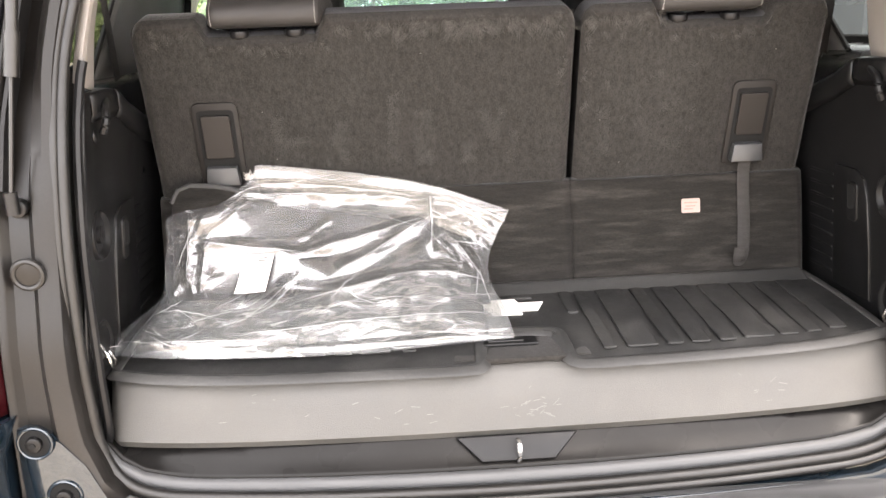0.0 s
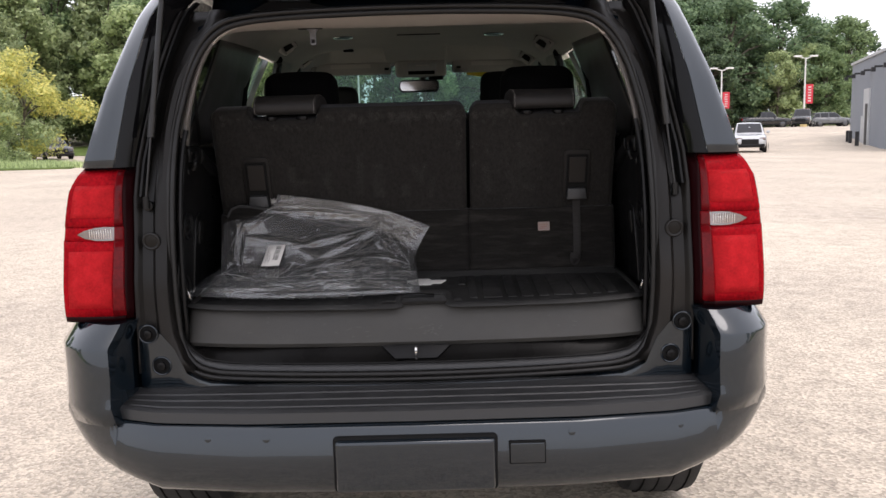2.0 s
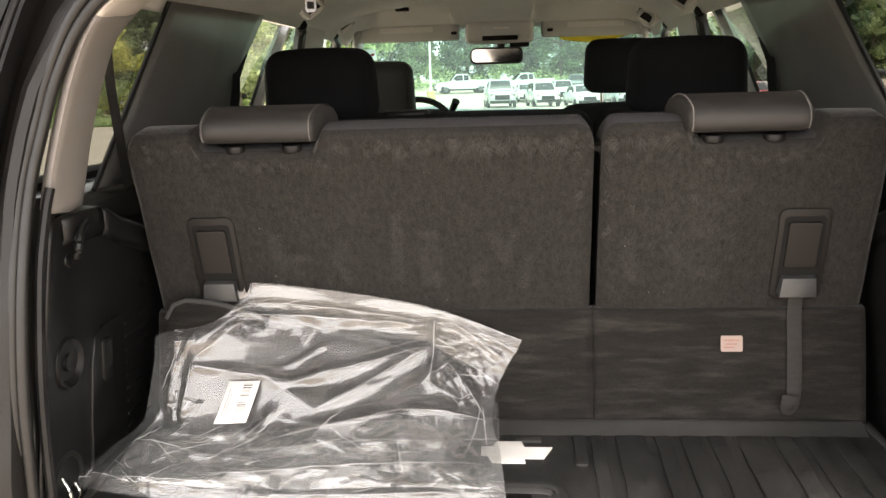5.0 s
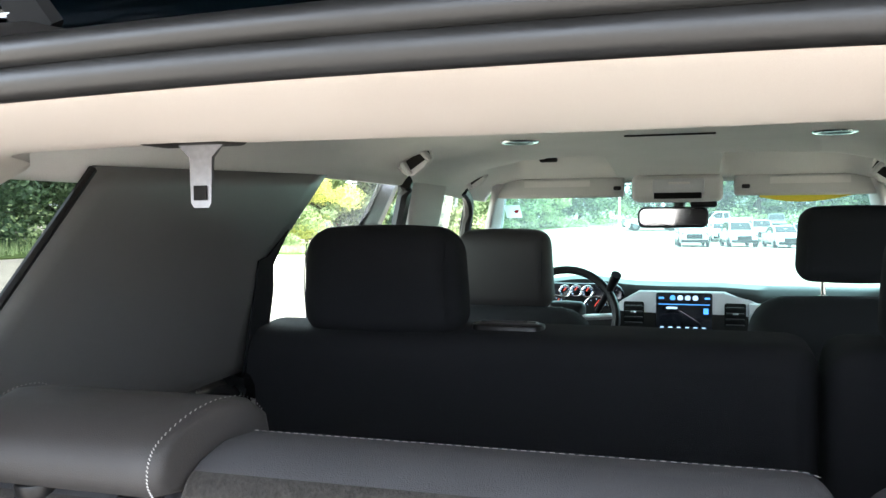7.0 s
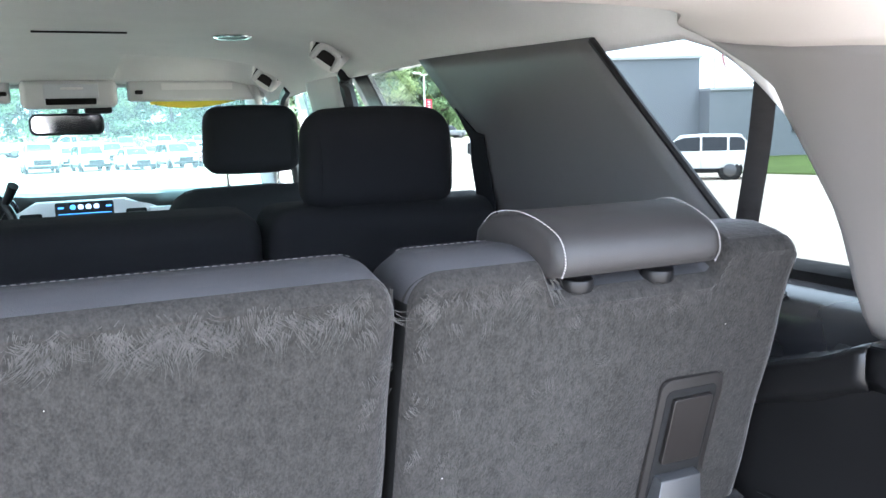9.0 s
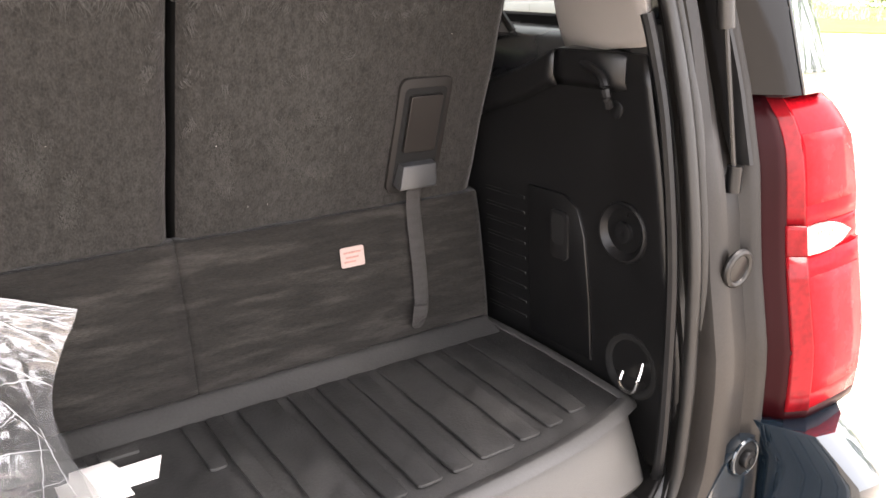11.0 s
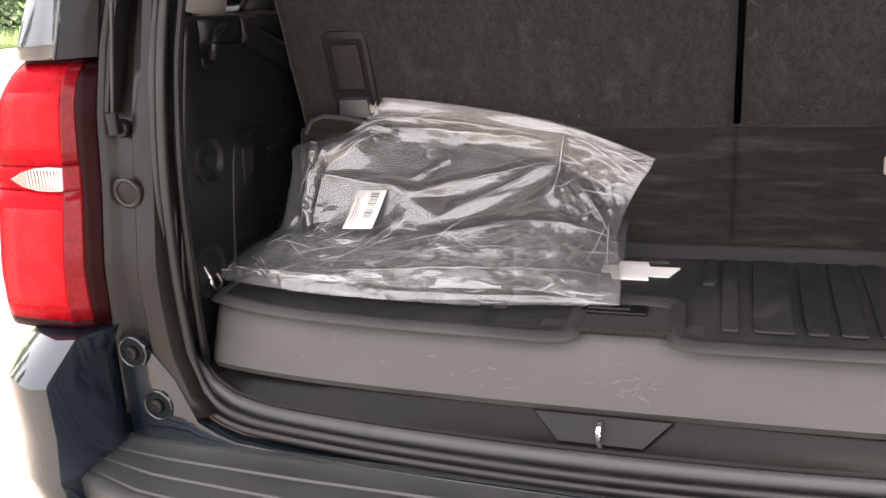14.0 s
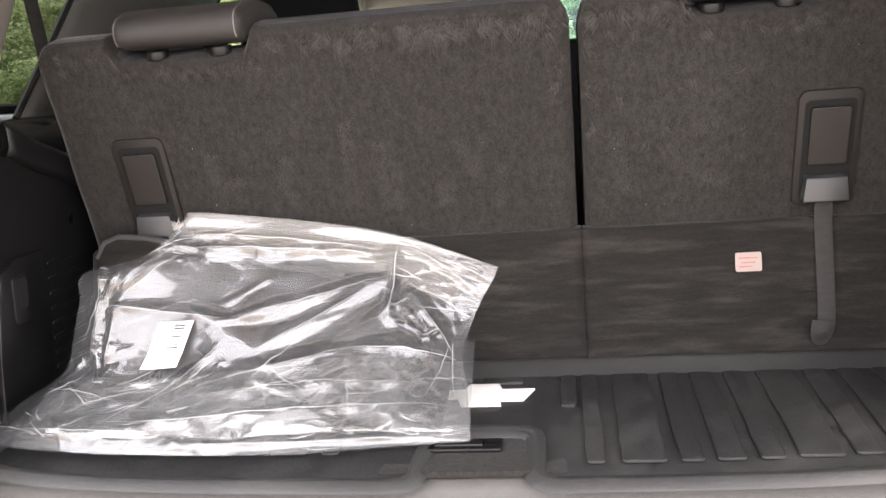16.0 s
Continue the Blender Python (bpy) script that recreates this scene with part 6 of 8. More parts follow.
    path = smooth_path([(sx, seat_y(1.15) - 0.010, 1.140), (sx + 0.001, seat_y(1.10) - 0.017, 1.09), (sx + 0.001, seat_y(1.0) - 0.017, 1.0), (sx + 0.000, seat_y(bot) - 0.010, bot + 0.02), (sx - 0.009, seat_y(bot) - 0.016, bot), (sx - 0.014, seat_y(bot) - 0.026, bot + 0.012), (sx - 0.012, seat_y(bot) - 0.026, bot + 0.030)], 8)
    part("pull_strap", tube(path, 0.0130, 10, flat=(1, 0.12), up=(0, 1, 0.2)), STRAP, seat, "brown-grey webbing pull strap")
    if latch_x > 0:
        st = part("warning_sticker", prism(rounded(0.407, 1.022, 0.446, 1.051, 0.003), lambda u, v, w: (u, seat_y(v) - 0.0125 - w, v), 0.0012), STICKER, seat, "small pale pink care sticker with unreadable print")
        red = material("red_print", (0.20, 0.10, 0.085), 0.7, 0, 0.2, 60, 300, 0)
        for i, (a, b, z) in enumerate(((0.412, 0.440, 1.043), (0.415, 0.436, 1.036), (0.412, 0.431, 1.030))):
            part("print_bar", bbox((a, seat_y(z) - 0.0148, z - 0.0012), (b, seat_y(z) - 0.0138, z + 0.0012), 0, 1), red, st)
    return seat


left = third_row("third_row_seat", -0.657, 0.170, -0.516, -0.321, -0.525, "wide charcoal carpeted third-row seat back, folded upright")
right = third_row("third_row_seat", 0.182, 0.660, 0.338, 0.532, 0.536, "narrow charcoal carpeted third-row seat back with a care sticker")


FIBRE = material("grey_carpet_fibre", (0.039, 0.0373, 0.0347), 0.95, 0, 0.4, 40, 300, 0, spec=0.05)


# paler than the carpet: the sheen of turned pile is in the colour
PALE_FIBRE = material("sheen_pale_brushed_fibre", (0.0340, 0.0323, 0.0297), 0.95, 0, 0.4, 40, 300, 0, spec=0.05)


def fuzz(seat, spans, seed):
    """Brushed clumps of carpet fibre that curl along the top edge and beside the gap."""
    rnd = random.Random(seed)
    verts, faces = [], []
    for x0, x1, z0, z1, count, size in spans:
        for _ in range(count):
            cx, cz = rnd.uniform(x0, x1), rnd.uniform(z0, z1)
            a, curl, ln = rnd.uniform(-2.5, -0.6), rnd.uniform(-1.0, 1.0), size * rnd.uniform(0.5, 1.5)
            across = Vector((math.sin(a), 0, -math.cos(a)))
            for j in range(rnd.randint(7, 16)):
                off = across * rnd.gauss(0, 0.0035) + Vector((rnd.gauss(0, 0.002), 0, rnd.gauss(0, 0.002)))
                l2, c2, a2, hgt = ln * rnd.uniform(0.6, 1.1), curl * rnd.uniform(0.7, 1.3), a + rnd.gauss(0, 0.12), rnd.uniform(0.0008, 0.0032)
                x, z, ang = cx + off.x, cz + off.z, a2
                n = len(verts)
                steps = 5
                for k in range(steps + 1):
                    t = k / steps
                    w = 0.00023 * (1 - 0.75 * t)
                    y = seat_y(z) - 0.0004 - hgt * math.sin(math.pi * min(1, t * 0.8 + 0.1))
                    verts += [(x - math.sin(ang) * w, y, z + math.cos(ang) * w), (x + math.sin(ang) * w, y, z - math.cos(ang) * w)]
                    ang = a2 + c2 * t
                    x += math.cos(ang) * l2 / steps
                    z += math.sin(ang) * l2 / steps
                faces += [(n + 2 * k, n + 2 * k + 1, n + 2 * k + 3, n + 2 * k + 2) for k in range(steps)]
    bm = bmesh.new()
    vs = [bm.verts.new(v) for v in verts]
    for q in faces:
        bm.faces.new([vs[i] for i in q])
    ob = part("carpet_nap", bm, FIBRE, seat, "loose curled grey carpet fibres")
    tagged(ob, "loose curled grey carpet fibres", "", kind="stuff")


fuzz(left, ((-0.28, 0.165, 1.410, 1.434, 90, 0.017), (-0.20, 0.15, 1.400, 1.428, 60, 0.021), (-0.64, -0.53, 1.40, 1.43, 12, 0.012), (-0.52, -0.30, 1.380, 1.398, 26, 0.012), (0.140, 0.164, 1.30, 1.42, 9, 0.012)), 5)
fuzz(right, ((0.188, 0.335, 1.405, 1.430, 26, 0.016), (0.20, 0.32, 1.390, 1.425, 14, 0.018), (0.186, 0.210, 1.25, 1.40, 8, 0.012), (0.34, 0.55, 1.378, 1.395, 14, 0.010), (0.22, 0.45, 1.20, 1.36, 10, 0.016)), 9)


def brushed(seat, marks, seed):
    """Patches where the pile has been brushed another way, as rows of short fibres; their paler colour paints the nap's
    sheen.
    """
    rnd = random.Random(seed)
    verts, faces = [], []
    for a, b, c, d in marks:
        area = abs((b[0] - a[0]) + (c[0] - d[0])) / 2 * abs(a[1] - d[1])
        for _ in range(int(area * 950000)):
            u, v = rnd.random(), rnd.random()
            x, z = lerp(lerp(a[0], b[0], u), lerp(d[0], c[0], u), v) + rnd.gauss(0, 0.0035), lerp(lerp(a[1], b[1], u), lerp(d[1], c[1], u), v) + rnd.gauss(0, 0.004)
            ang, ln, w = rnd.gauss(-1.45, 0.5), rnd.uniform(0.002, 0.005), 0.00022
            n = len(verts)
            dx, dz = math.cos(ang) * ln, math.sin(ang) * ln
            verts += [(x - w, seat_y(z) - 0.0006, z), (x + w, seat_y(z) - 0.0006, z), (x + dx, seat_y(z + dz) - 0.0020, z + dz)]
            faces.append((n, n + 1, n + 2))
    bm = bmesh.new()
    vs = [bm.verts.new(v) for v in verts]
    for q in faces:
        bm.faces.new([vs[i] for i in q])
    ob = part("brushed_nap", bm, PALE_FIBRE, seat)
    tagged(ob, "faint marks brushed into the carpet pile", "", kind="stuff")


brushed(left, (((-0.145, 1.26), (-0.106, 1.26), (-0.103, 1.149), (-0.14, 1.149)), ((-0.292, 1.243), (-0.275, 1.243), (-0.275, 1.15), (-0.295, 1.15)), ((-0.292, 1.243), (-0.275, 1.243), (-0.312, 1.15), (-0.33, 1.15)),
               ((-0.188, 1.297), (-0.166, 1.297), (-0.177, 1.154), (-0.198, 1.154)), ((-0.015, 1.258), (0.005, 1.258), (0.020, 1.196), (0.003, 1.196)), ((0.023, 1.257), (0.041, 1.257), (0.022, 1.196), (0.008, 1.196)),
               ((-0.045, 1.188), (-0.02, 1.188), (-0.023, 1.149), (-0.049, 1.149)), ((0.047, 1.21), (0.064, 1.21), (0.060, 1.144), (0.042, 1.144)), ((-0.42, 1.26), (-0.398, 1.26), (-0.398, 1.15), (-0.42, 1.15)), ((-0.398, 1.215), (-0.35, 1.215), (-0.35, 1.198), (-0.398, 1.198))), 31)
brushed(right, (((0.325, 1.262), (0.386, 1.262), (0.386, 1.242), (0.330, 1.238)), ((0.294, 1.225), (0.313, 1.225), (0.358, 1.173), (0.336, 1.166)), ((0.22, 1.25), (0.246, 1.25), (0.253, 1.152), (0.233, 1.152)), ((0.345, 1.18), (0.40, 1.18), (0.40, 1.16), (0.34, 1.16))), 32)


def lint(seat, x0, x1, count, seed):
    """Specks of dust and lint caught on the carpet."""
    rnd = random.Random(seed)
    bm = bmesh.new()
    for _ in range(count):
        x, z = rnd.uniform(x0, x1), rnd.uniform(1.10, 1.41)
        r = rnd.uniform(0.0002, 0.0004)
        bbox((x - r, seat_y(z) - 0.003, z - r), (x + r * rnd.uniform(0.6, 2), seat_y(z) - 0.0015, z + r), 0, 1, bm)
    ob = part("lint", bm, THREAD, seat)
    tagged(ob, "pale specks of lint", "", kind="stuff")


lint(left, -0.62, 0.16, 7, 3)
lint(right, 0.20, 0.64, 5, 4)


def bench(name, x0, x1, hx0, hx1, label):
    """A second-row seat seen from behind."""
    seat = thing(name, ((x0 + x1) / 2, 1.4, 0.56), label, "car seat", "second row seats")
    part("backrest", cushion((x0, 1.285, 0.80), (x1, 1.47, 1.432), 0.045, 0.008, turn=(4, 0, 0)), FABRIC, seat, "black fabric back of the second-row seat")
    part("seat_cushion", cushion((x0, 1.40, 0.74), (x1, 1.98, 0.94), 0.05, 0.01), FABRIC, seat)
    part("seat_frame", bbox((x0 + 0.05, 1.40, 0.56), (x1 - 0.05, 1.9, 0.76), 0.02), PLASTIC, seat)
    w = hx1 - hx0
    hr = part("headrest", cushion((hx0, 1.285, 1.418), (hx1, 1.40, 1.618), 0.048, 0.014, 6, turn=(2, 0, 0), taper=0.07), FABRIC, seat, "black fabric headrest")
    for sx in (hx0 + 0.022, hx1 - 0.022):
        pts = smooth_path([(sx, 1.280, 1.45), (sx + 0.002 * (1 if sx > 0 else -1), 1.276, 1.52), (sx, 1.284, 1.592)], 6)
        part("headrest_seam", tube(pts, 0.0014, 5), FABRIC, hr)
    for px in (lerp(hx0, hx1, 0.3), lerp(hx0, hx1, 0.7)):
        part("headrest_post", tube([(px, 1.35, 1.38), (px, 1.35, 1.45)], 0.007, 8), CHROME, hr)
    return seat


b1 = bench("second_row_seat", -0.806, 0.252, -0.672, -0.352, "wide black fabric second-row bench back")
bench("second_row_seat", 0.262, 0.800, 0.346, 0.667, "narrow black fabric second-row seat back")
latch = part("release_handle", prism(rounded(-0.340, 1.320, -0.205, 1.372, 0.02), lambda u, v, w: (u, v, 1.428 + w), 0.016, 0.006), PLASTIC_SATIN, b1, "black seat release handle")
part("handle_rim", tube([(u, v, 1.4445) for u, v in rounded(-0.326, 1.330, -0.219, 1.362, 0.014)], 0.0022, 6, True), STEEL_DARK, latch)


def bucket(name, cx, z_top, label, folded=0.0):
    seat = thing(name, (cx, 2.3, 0.56), label, "car seat", "front seats")
    part("backrest", cushion((cx - 0.265, 2.16, 0.80), (cx + 0.265, 2.36, z_top - (0.222 if cx < 0 else 0.235)), 0.09, 0.015, 5, turn=(10, 0, 0)), FABRIC, seat, "black fabric front seat back")
    part("seat_cushion", cushion((cx - 0.26, 2.30, 0.72), (cx + 0.26, 2.85, 0.92), 0.06, 0.01), FABRIC, seat)
    part("seat_frame", bbox((cx - 0.22, 2.30, 0.56), (cx + 0.22, 2.78, 0.74), 0.02), PLASTIC, seat)
    low = 0.225 if cx < 0 else 0.192
    hr = part("headrest", cushion((cx - 0.142, 2.22, z_top - low), (cx + 0.142, 2.32, z_top), 0.040, 0.012, 6, turn=(6, 0, 0), taper=0.06), LEATHER if cx < 0 else FABRIC, seat, "padded fabric headrest")
    for px in (cx - 0.076, cx + 0.076):
        part("headrest_post", tube([(px, 2.265, z_top - 0.26), (px, 2.265, z_top - 0.18)], 0.006, 8), CHROME, hr)
        part("post_sleeve", disc((px, 2.265, z_top - 0.232), (0, 0, 1), 0.014, 0.012, 12, 0.003), PLASTIC, hr)
    for sx in (cx - 0.12, cx + 0.12):
        part("headrest_seam", tube([(sx, 2.217, z_top - 0.16), (sx, 2.215, z_top - 0.09), (sx, 2.222, z_top - 0.02)], 0.0012, 5), FABRIC, hr)


bucket("front_seat", -0.495, 1.598, "dark grey fabric driver's seat")
bucket("front_seat", 0.445, 1.657, "black fabric front passenger seat with a raised headrest")


# ---------------------------------------------------------------- load: mat, bag, loose mat
def cargo_mat():
    z0 = lambda y: floor_z(y) + 0.004
    mat_thing = thing("cargo_mat", (0, 0.27, 0.86), "dusty black ribbed rubber cargo mat lying on the load floor", "floor mat")

    def front(x):
        k = abs(x) / 0.68
        return 0.074 + 0.020 * k ** 2 + 0.030 * k ** 7

    out = []
    for x in np.linspace(-0.672, -0.078, 16).tolist():
        out.append((x, front(x)))
    out += [(-0.062, 0.0765), (-0.052, 0.085), (-0.047, 0.098), (-0.044, 0.150), (-0.036, 0.190), (-0.022, 0.205), (0.070, 0.205), (0.088, 0.198), (0.096, 0.182), (0.097, 0.106), (0.099, 0.095), (0.106, 0.084), (0.117, 0.0775)]
    for x in np.linspace(0.13, 0.672, 15).tolist():
        out.append((x, front(x)))
    out += [(0.684, 0.128), (0.686, 0.150), (0.684, 0.30), (0.672, 0.425), (0.660, 0.442), (0.64, 0.447)]
    for x in np.linspace(0.60, -0.60, 13).tolist():
        out.append((x, 0.447))
    out += [(-0.64, 0.447), (-0.660, 0.442), (-0.672, 0.425), (-0.684, 0.30), (-0.686, 0.150), (-0.684, 0.128)]
    drop = lambda y: -0.005 * max(0, (0.12 - y) / 0.05)
    part("mat_sheet", prism(out, lambda u, v, w: (u, v, z0(v) + w + drop(v)), 0.006, 0.002), MAT_WORN, mat_thing, "black rubber sheet")
    # flat raised rim all round, its outer face hanging over the box in front
    ring = smooth_path([(u, v, 0) for u, v in out], 2, True)
    rows = []
    for i, q in enumerate(ring):
        d = (ring[(i + 1) % len(ring)] - ring[i - 1]).normalized()
        n = Vector((d.y, -d.x, 0))
        base = z0(q.y) + drop(q.y)
        rows.append([(q.x + n.x * o, q.y + n.y * o, base + h) for o, h in ((-0.016, 0.0055), (-0.0145, 0.0080), (-0.012, 0.0090), (-0.004, 0.0095), (-0.002, 0.0090), (0.0095, 0.0000), (0.0105, -0.0015), (0.006, -0.003))])
    part("raised_rim", grid(rows, close_v=True), MAT_RUBBER, mat_thing, "flat raised rim of the mat", angle=28)
    rows = [[(x, y, z0(y) + h) for y, h in ((0.380, 0.006), (0.388, 0.0085), (0.408, 0.0145), (0.414, 0.0175), (0.421, 0.018), (0.426, 0.016), (0.428, 0.010))] for x in np.linspace(-0.655, 0.655, 24).tolist()]
    part("rear_edge", grid(rows), MAT_RUBBER, mat_thing, "upturned rear edge of the mat")
    # broad flat ribs with soft grooves between them
    spans = ((0.133, 0.155), (0.163, 0.186), (0.208, 0.261), (0.278, 0.306), (0.322, 0.356), (0.373, 0.402), (0.420, 0.472), (0.486, 0.518), (0.535, 0.563), (0.584, 0.616))
    rnd = random.Random(3)
    for s in (1, -1):
        for i, (xa, xb) in enumerate(spans):
            y0, y1 = front(s * xb) + 0.036, 0.376
            if i == 0:
                y0 = 0.27
            if s < 0:
                y0 += 0.03
            sway = [rnd.uniform(-0.0012, 0.0012) for _ in range(12)]
            steps = [lerp(y0 + 0.003, y1 - 0.003, k / 5) for k in range(6)]
            poly = [(s * xa + sway[k], y) for k, y in enumerate(steps)] + [(s * (xa + 0.004), y1), (s * (xb - 0.004), y1)] + [(s * xb + sway[6 + k], steps[k]) for k in range(5, -1, -1)] + [(s * (xb - 0.004), y0), (s * (xa + 0.004), y0)]
            if s > 0:
                poly = poly[::-1]
            part("rib", prism(poly, lambda u, v, w2: (u, v, z0(v) + 0.0062 + w2), 0.0036, 0.0017), MAT_WORN, mat_thing, angle=40)
    for x0 in (-0.03, 0.03):
        part("rib", prism([(x0, 0.352), (x0 + 0.045, 0.352), (x0 + 0.045, 0.370), (x0, 0.370)], lambda u, v, w2: (u, v, z0(v) + 0.0062 + w2), 0.004, 0.0016), MAT_WORN, mat_thing)
    # white badge shape moulded in the mat: a bar crossed by a wider block
    badge = [(-0.060, 0.302), (-0.020, 0.302), (-0.012, 0.276), (0.046, 0.276), (0.044, 0.292), (0.078, 0.292), (0.094, 0.330), (0.044, 0.328), (0.040, 0.350), (-0.006, 0.350), (-0.010, 0.330), (-0.050, 0.330)]
    part("white_badge", prism(badge, lambda u, v, w: (u, v, z0(v) + 0.0068 + w), 0.003, 0.001), WHITE, mat_thing, "plain white badge shape on the mat")


cargo_mat()


def loose_mat():
    """A dark floor mat inside the bag, leaning against the seat, with its rounded corner out at the top."""
    pts = [(-0.628, 0.0), (-0.628, 0.235), (-0.615, 0.262), (-0.59, 0.272), (-0.540, 0.268), (-0.510, 0.262), (-0.46, 0.245), (-0.44, 0.236), (-0.20, 0.185), (-0.13, 0.160), (-0.07, 0.09), (-0.06, 0.0)]

    def lean(u, v, w):
        z = 0.885 + v * 0.90
        y = 0.352 + v * 0.30 + 0.012 * math.sin(u * 7 + 1.0) * (v / 0.3) - w
        return (u, min(y, seat_y(z) - 0.016 - w), z)

    ob = part("floor_mat", prism(pts, lean, 0.008, 0.003), CARPET_LOW)
    tagged(ob, "black carpeted floor mat leaning against the seat, inside a clear bag", "floor mat")
    part("mat_binding", tube([lean(u, v, 0.004) for u, v in pts[1:9]], 0.006, 8), BINDING, ob, "dark sewn binding along the mat's edge")
    bm = bmesh.new()
    rows = []
    for v in np.linspace(0, 1, 8).tolist():
        rows.append([(lerp(-0.66, -0.03, u), lerp(0.185, 0.315, v), floor_z(lerp(0.185, 0.315, v)) + 0.018 + 0.012 * v + 0.006 * math.sin(u * 9)) for u in np.linspace(0, 1, 14).tolist()])
    part("mat_flap", grid(rows), CARPET_LOW, ob, "lower part of the mat, bent flat on the load floor", solid=0.008)


loose_mat()


def plastic_bag():
    # rows from the front edge on the floor up to the top edge; each a curve from end to end
    ctrl = [
        [(-0.705, 0.160, 0.884), (-0.60, 0.140, 0.880), (-0.45, 0.128, 0.876), (-0.25, 0.126, 0.874), (-0.10, 0.140, 0.876), (0.014, 0.150, 0.878)],
        [(-0.700, 0.180, 0.896), (-0.60, 0.165, 0.905), (-0.45, 0.150, 0.900), (-0.25, 0.155, 0.903), (-0.10, 0.165, 0.900), (0.012, 0.170, 0.888)],
        [(-0.672, 0.235, 0.918), (-0.58, 0.220, 0.930), (-0.45, 0.215, 0.918), (-0.25, 0.220, 0.932), (-0.10, 0.230, 0.928), (0.004, 0.245, 0.912)],
        [(-0.632, 0.285, 0.945), (-0.55, 0.262, 0.950), (-0.45, 0.268, 0.946), (-0.25, 0.275, 0.962), (-0.10, 0.300, 0.962), (-0.012, 0.330, 0.935)],
        [(-0.628, 0.318, 0.995), (-0.55, 0.295, 0.995), (-0.45, 0.305, 0.990), (-0.25, 0.310, 0.998), (-0.10, 0.345, 1.000), (-0.004, 0.392, 0.965)],
        [(-0.622, 0.340, 1.045), (-0.55, 0.315, 1.045), (-0.45, 0.335, 1.040), (-0.25, 0.350, 1.040), (-0.10, 0.385, 1.040), (0.016, 0.415, 1.005)],
        [(-0.618, 0.356, 1.085), (-0.53, 0.325, 1.090), (-0.45, 0.368, 1.098), (-0.25, 0.388, 1.085), (-0.10, 0.412, 1.068), (0.034, 0.424, 1.032)],
        [(-0.505, 0.352, 1.110), (-0.49, 0.375, 1.122), (-0.44, 0.402, 1.130), (-0.25, 0.418, 1.112), (-0.10, 0.430, 1.086), (0.040, 0.426, 1.044)],
        [(-0.470, 0.398, 1.145), (-0.455, 0.410, 1.155), (-0.440, 0.420, 1.163), (-0.25, 0.434, 1.135), (-0.108, 0.440, 1.103), (0.042, 0.428, 1.048)],
    ]
    across = [smooth_path(r, 56) for r in ctrl]
    cols = len(across[0])
    lines = [smooth_path([across[i][j] for i in range(len(across))], 22) for j in range(cols)]
    nv = len(lines[0])
    # folds in the film, in metres across and up the sheet: start, end, half width, height
    tall = 0.42
    folds = [((-0.315, 0.42), (-0.125, 0.65), 0.026, 0.011), ((-0.36, 0.55), (-0.125, 0.655), 0.020, 0.009), ((-0.315, 0.42), (-0.44, 0.60), 0.030, 0.007), ((-0.56, 0.62), (-0.36, 0.54), 0.020, 0.006),
             ((-0.118, 0.88), (-0.122, 0.46), 0.016, 0.014), ((-0.52, 0.12), (-0.375, 0.46), 0.026, 0.010), ((-0.40, 0.30), (-0.17, 0.385), 0.030, 0.012), ((-0.17, 0.385), (-0.02, 0.36), 0.028, 0.012),
             ((-0.66, 0.10), (-0.40, 0.13), 0.022, 0.008), ((-0.50, 0.16), (-0.02, 0.20), 0.022, 0.010), ((-0.44, 0.26), (-0.06, 0.27), 0.020, 0.008), ((-0.45, 0.80), (-0.14, 0.79), 0.024, 0.010),
             ((-0.46, 0.88), (-0.15, 0.84), 0.018, 0.006), ((-0.58, 0.42), (-0.575, 0.74), 0.016, 0.009), ((-0.555, 0.40), (-0.545, 0.62), 0.013, 0.008), ((-0.10, 0.90), (0.01, 0.62), 0.018, 0.008),
             ((-0.06, 0.88), (0.03, 0.72), 0.014, 0.006), ((-0.08, 0.55), (-0.02, 0.36), 0.018, 0.009), ((-0.64, 0.30), (-0.50, 0.24), 0.024, 0.006), ((-0.40, 0.065), (-0.04, 0.06), 0.012, 0.006)]
    xs = np.array([[lines[j][k].x for j in range(cols)] for k in range(nv)])
    vs = np.repeat(np.linspace(0, 1, nv)[:, None], cols, axis=1)
    ws = vs * tall

    def facets(spacing, stretch, seed):
        """Flat facets between scattered points of random height, as crumpled film makes them; from about -1 to 1."""
        rnd = random.Random(seed)
        x0, x1 = -0.78, 0.10
        nx, nw = int((x1 - x0) / (spacing * stretch)) + 2, int((tall + 0.1) / spacing) + 2
        gx = [[x0 + (a + rnd.uniform(-0.46, 0.46)) * spacing * stretch for a in range(nx)] for _ in range(nw)]
        gw = [[-0.05 + (b + rnd.uniform(-0.46, 0.46)) * spacing for _ in range(nx)] for b in range(nw)]
        gh = [[rnd.uniform(-1, 1) for _ in range(nx)] for _ in range(nw)]
        out = np.zeros(xs.shape)
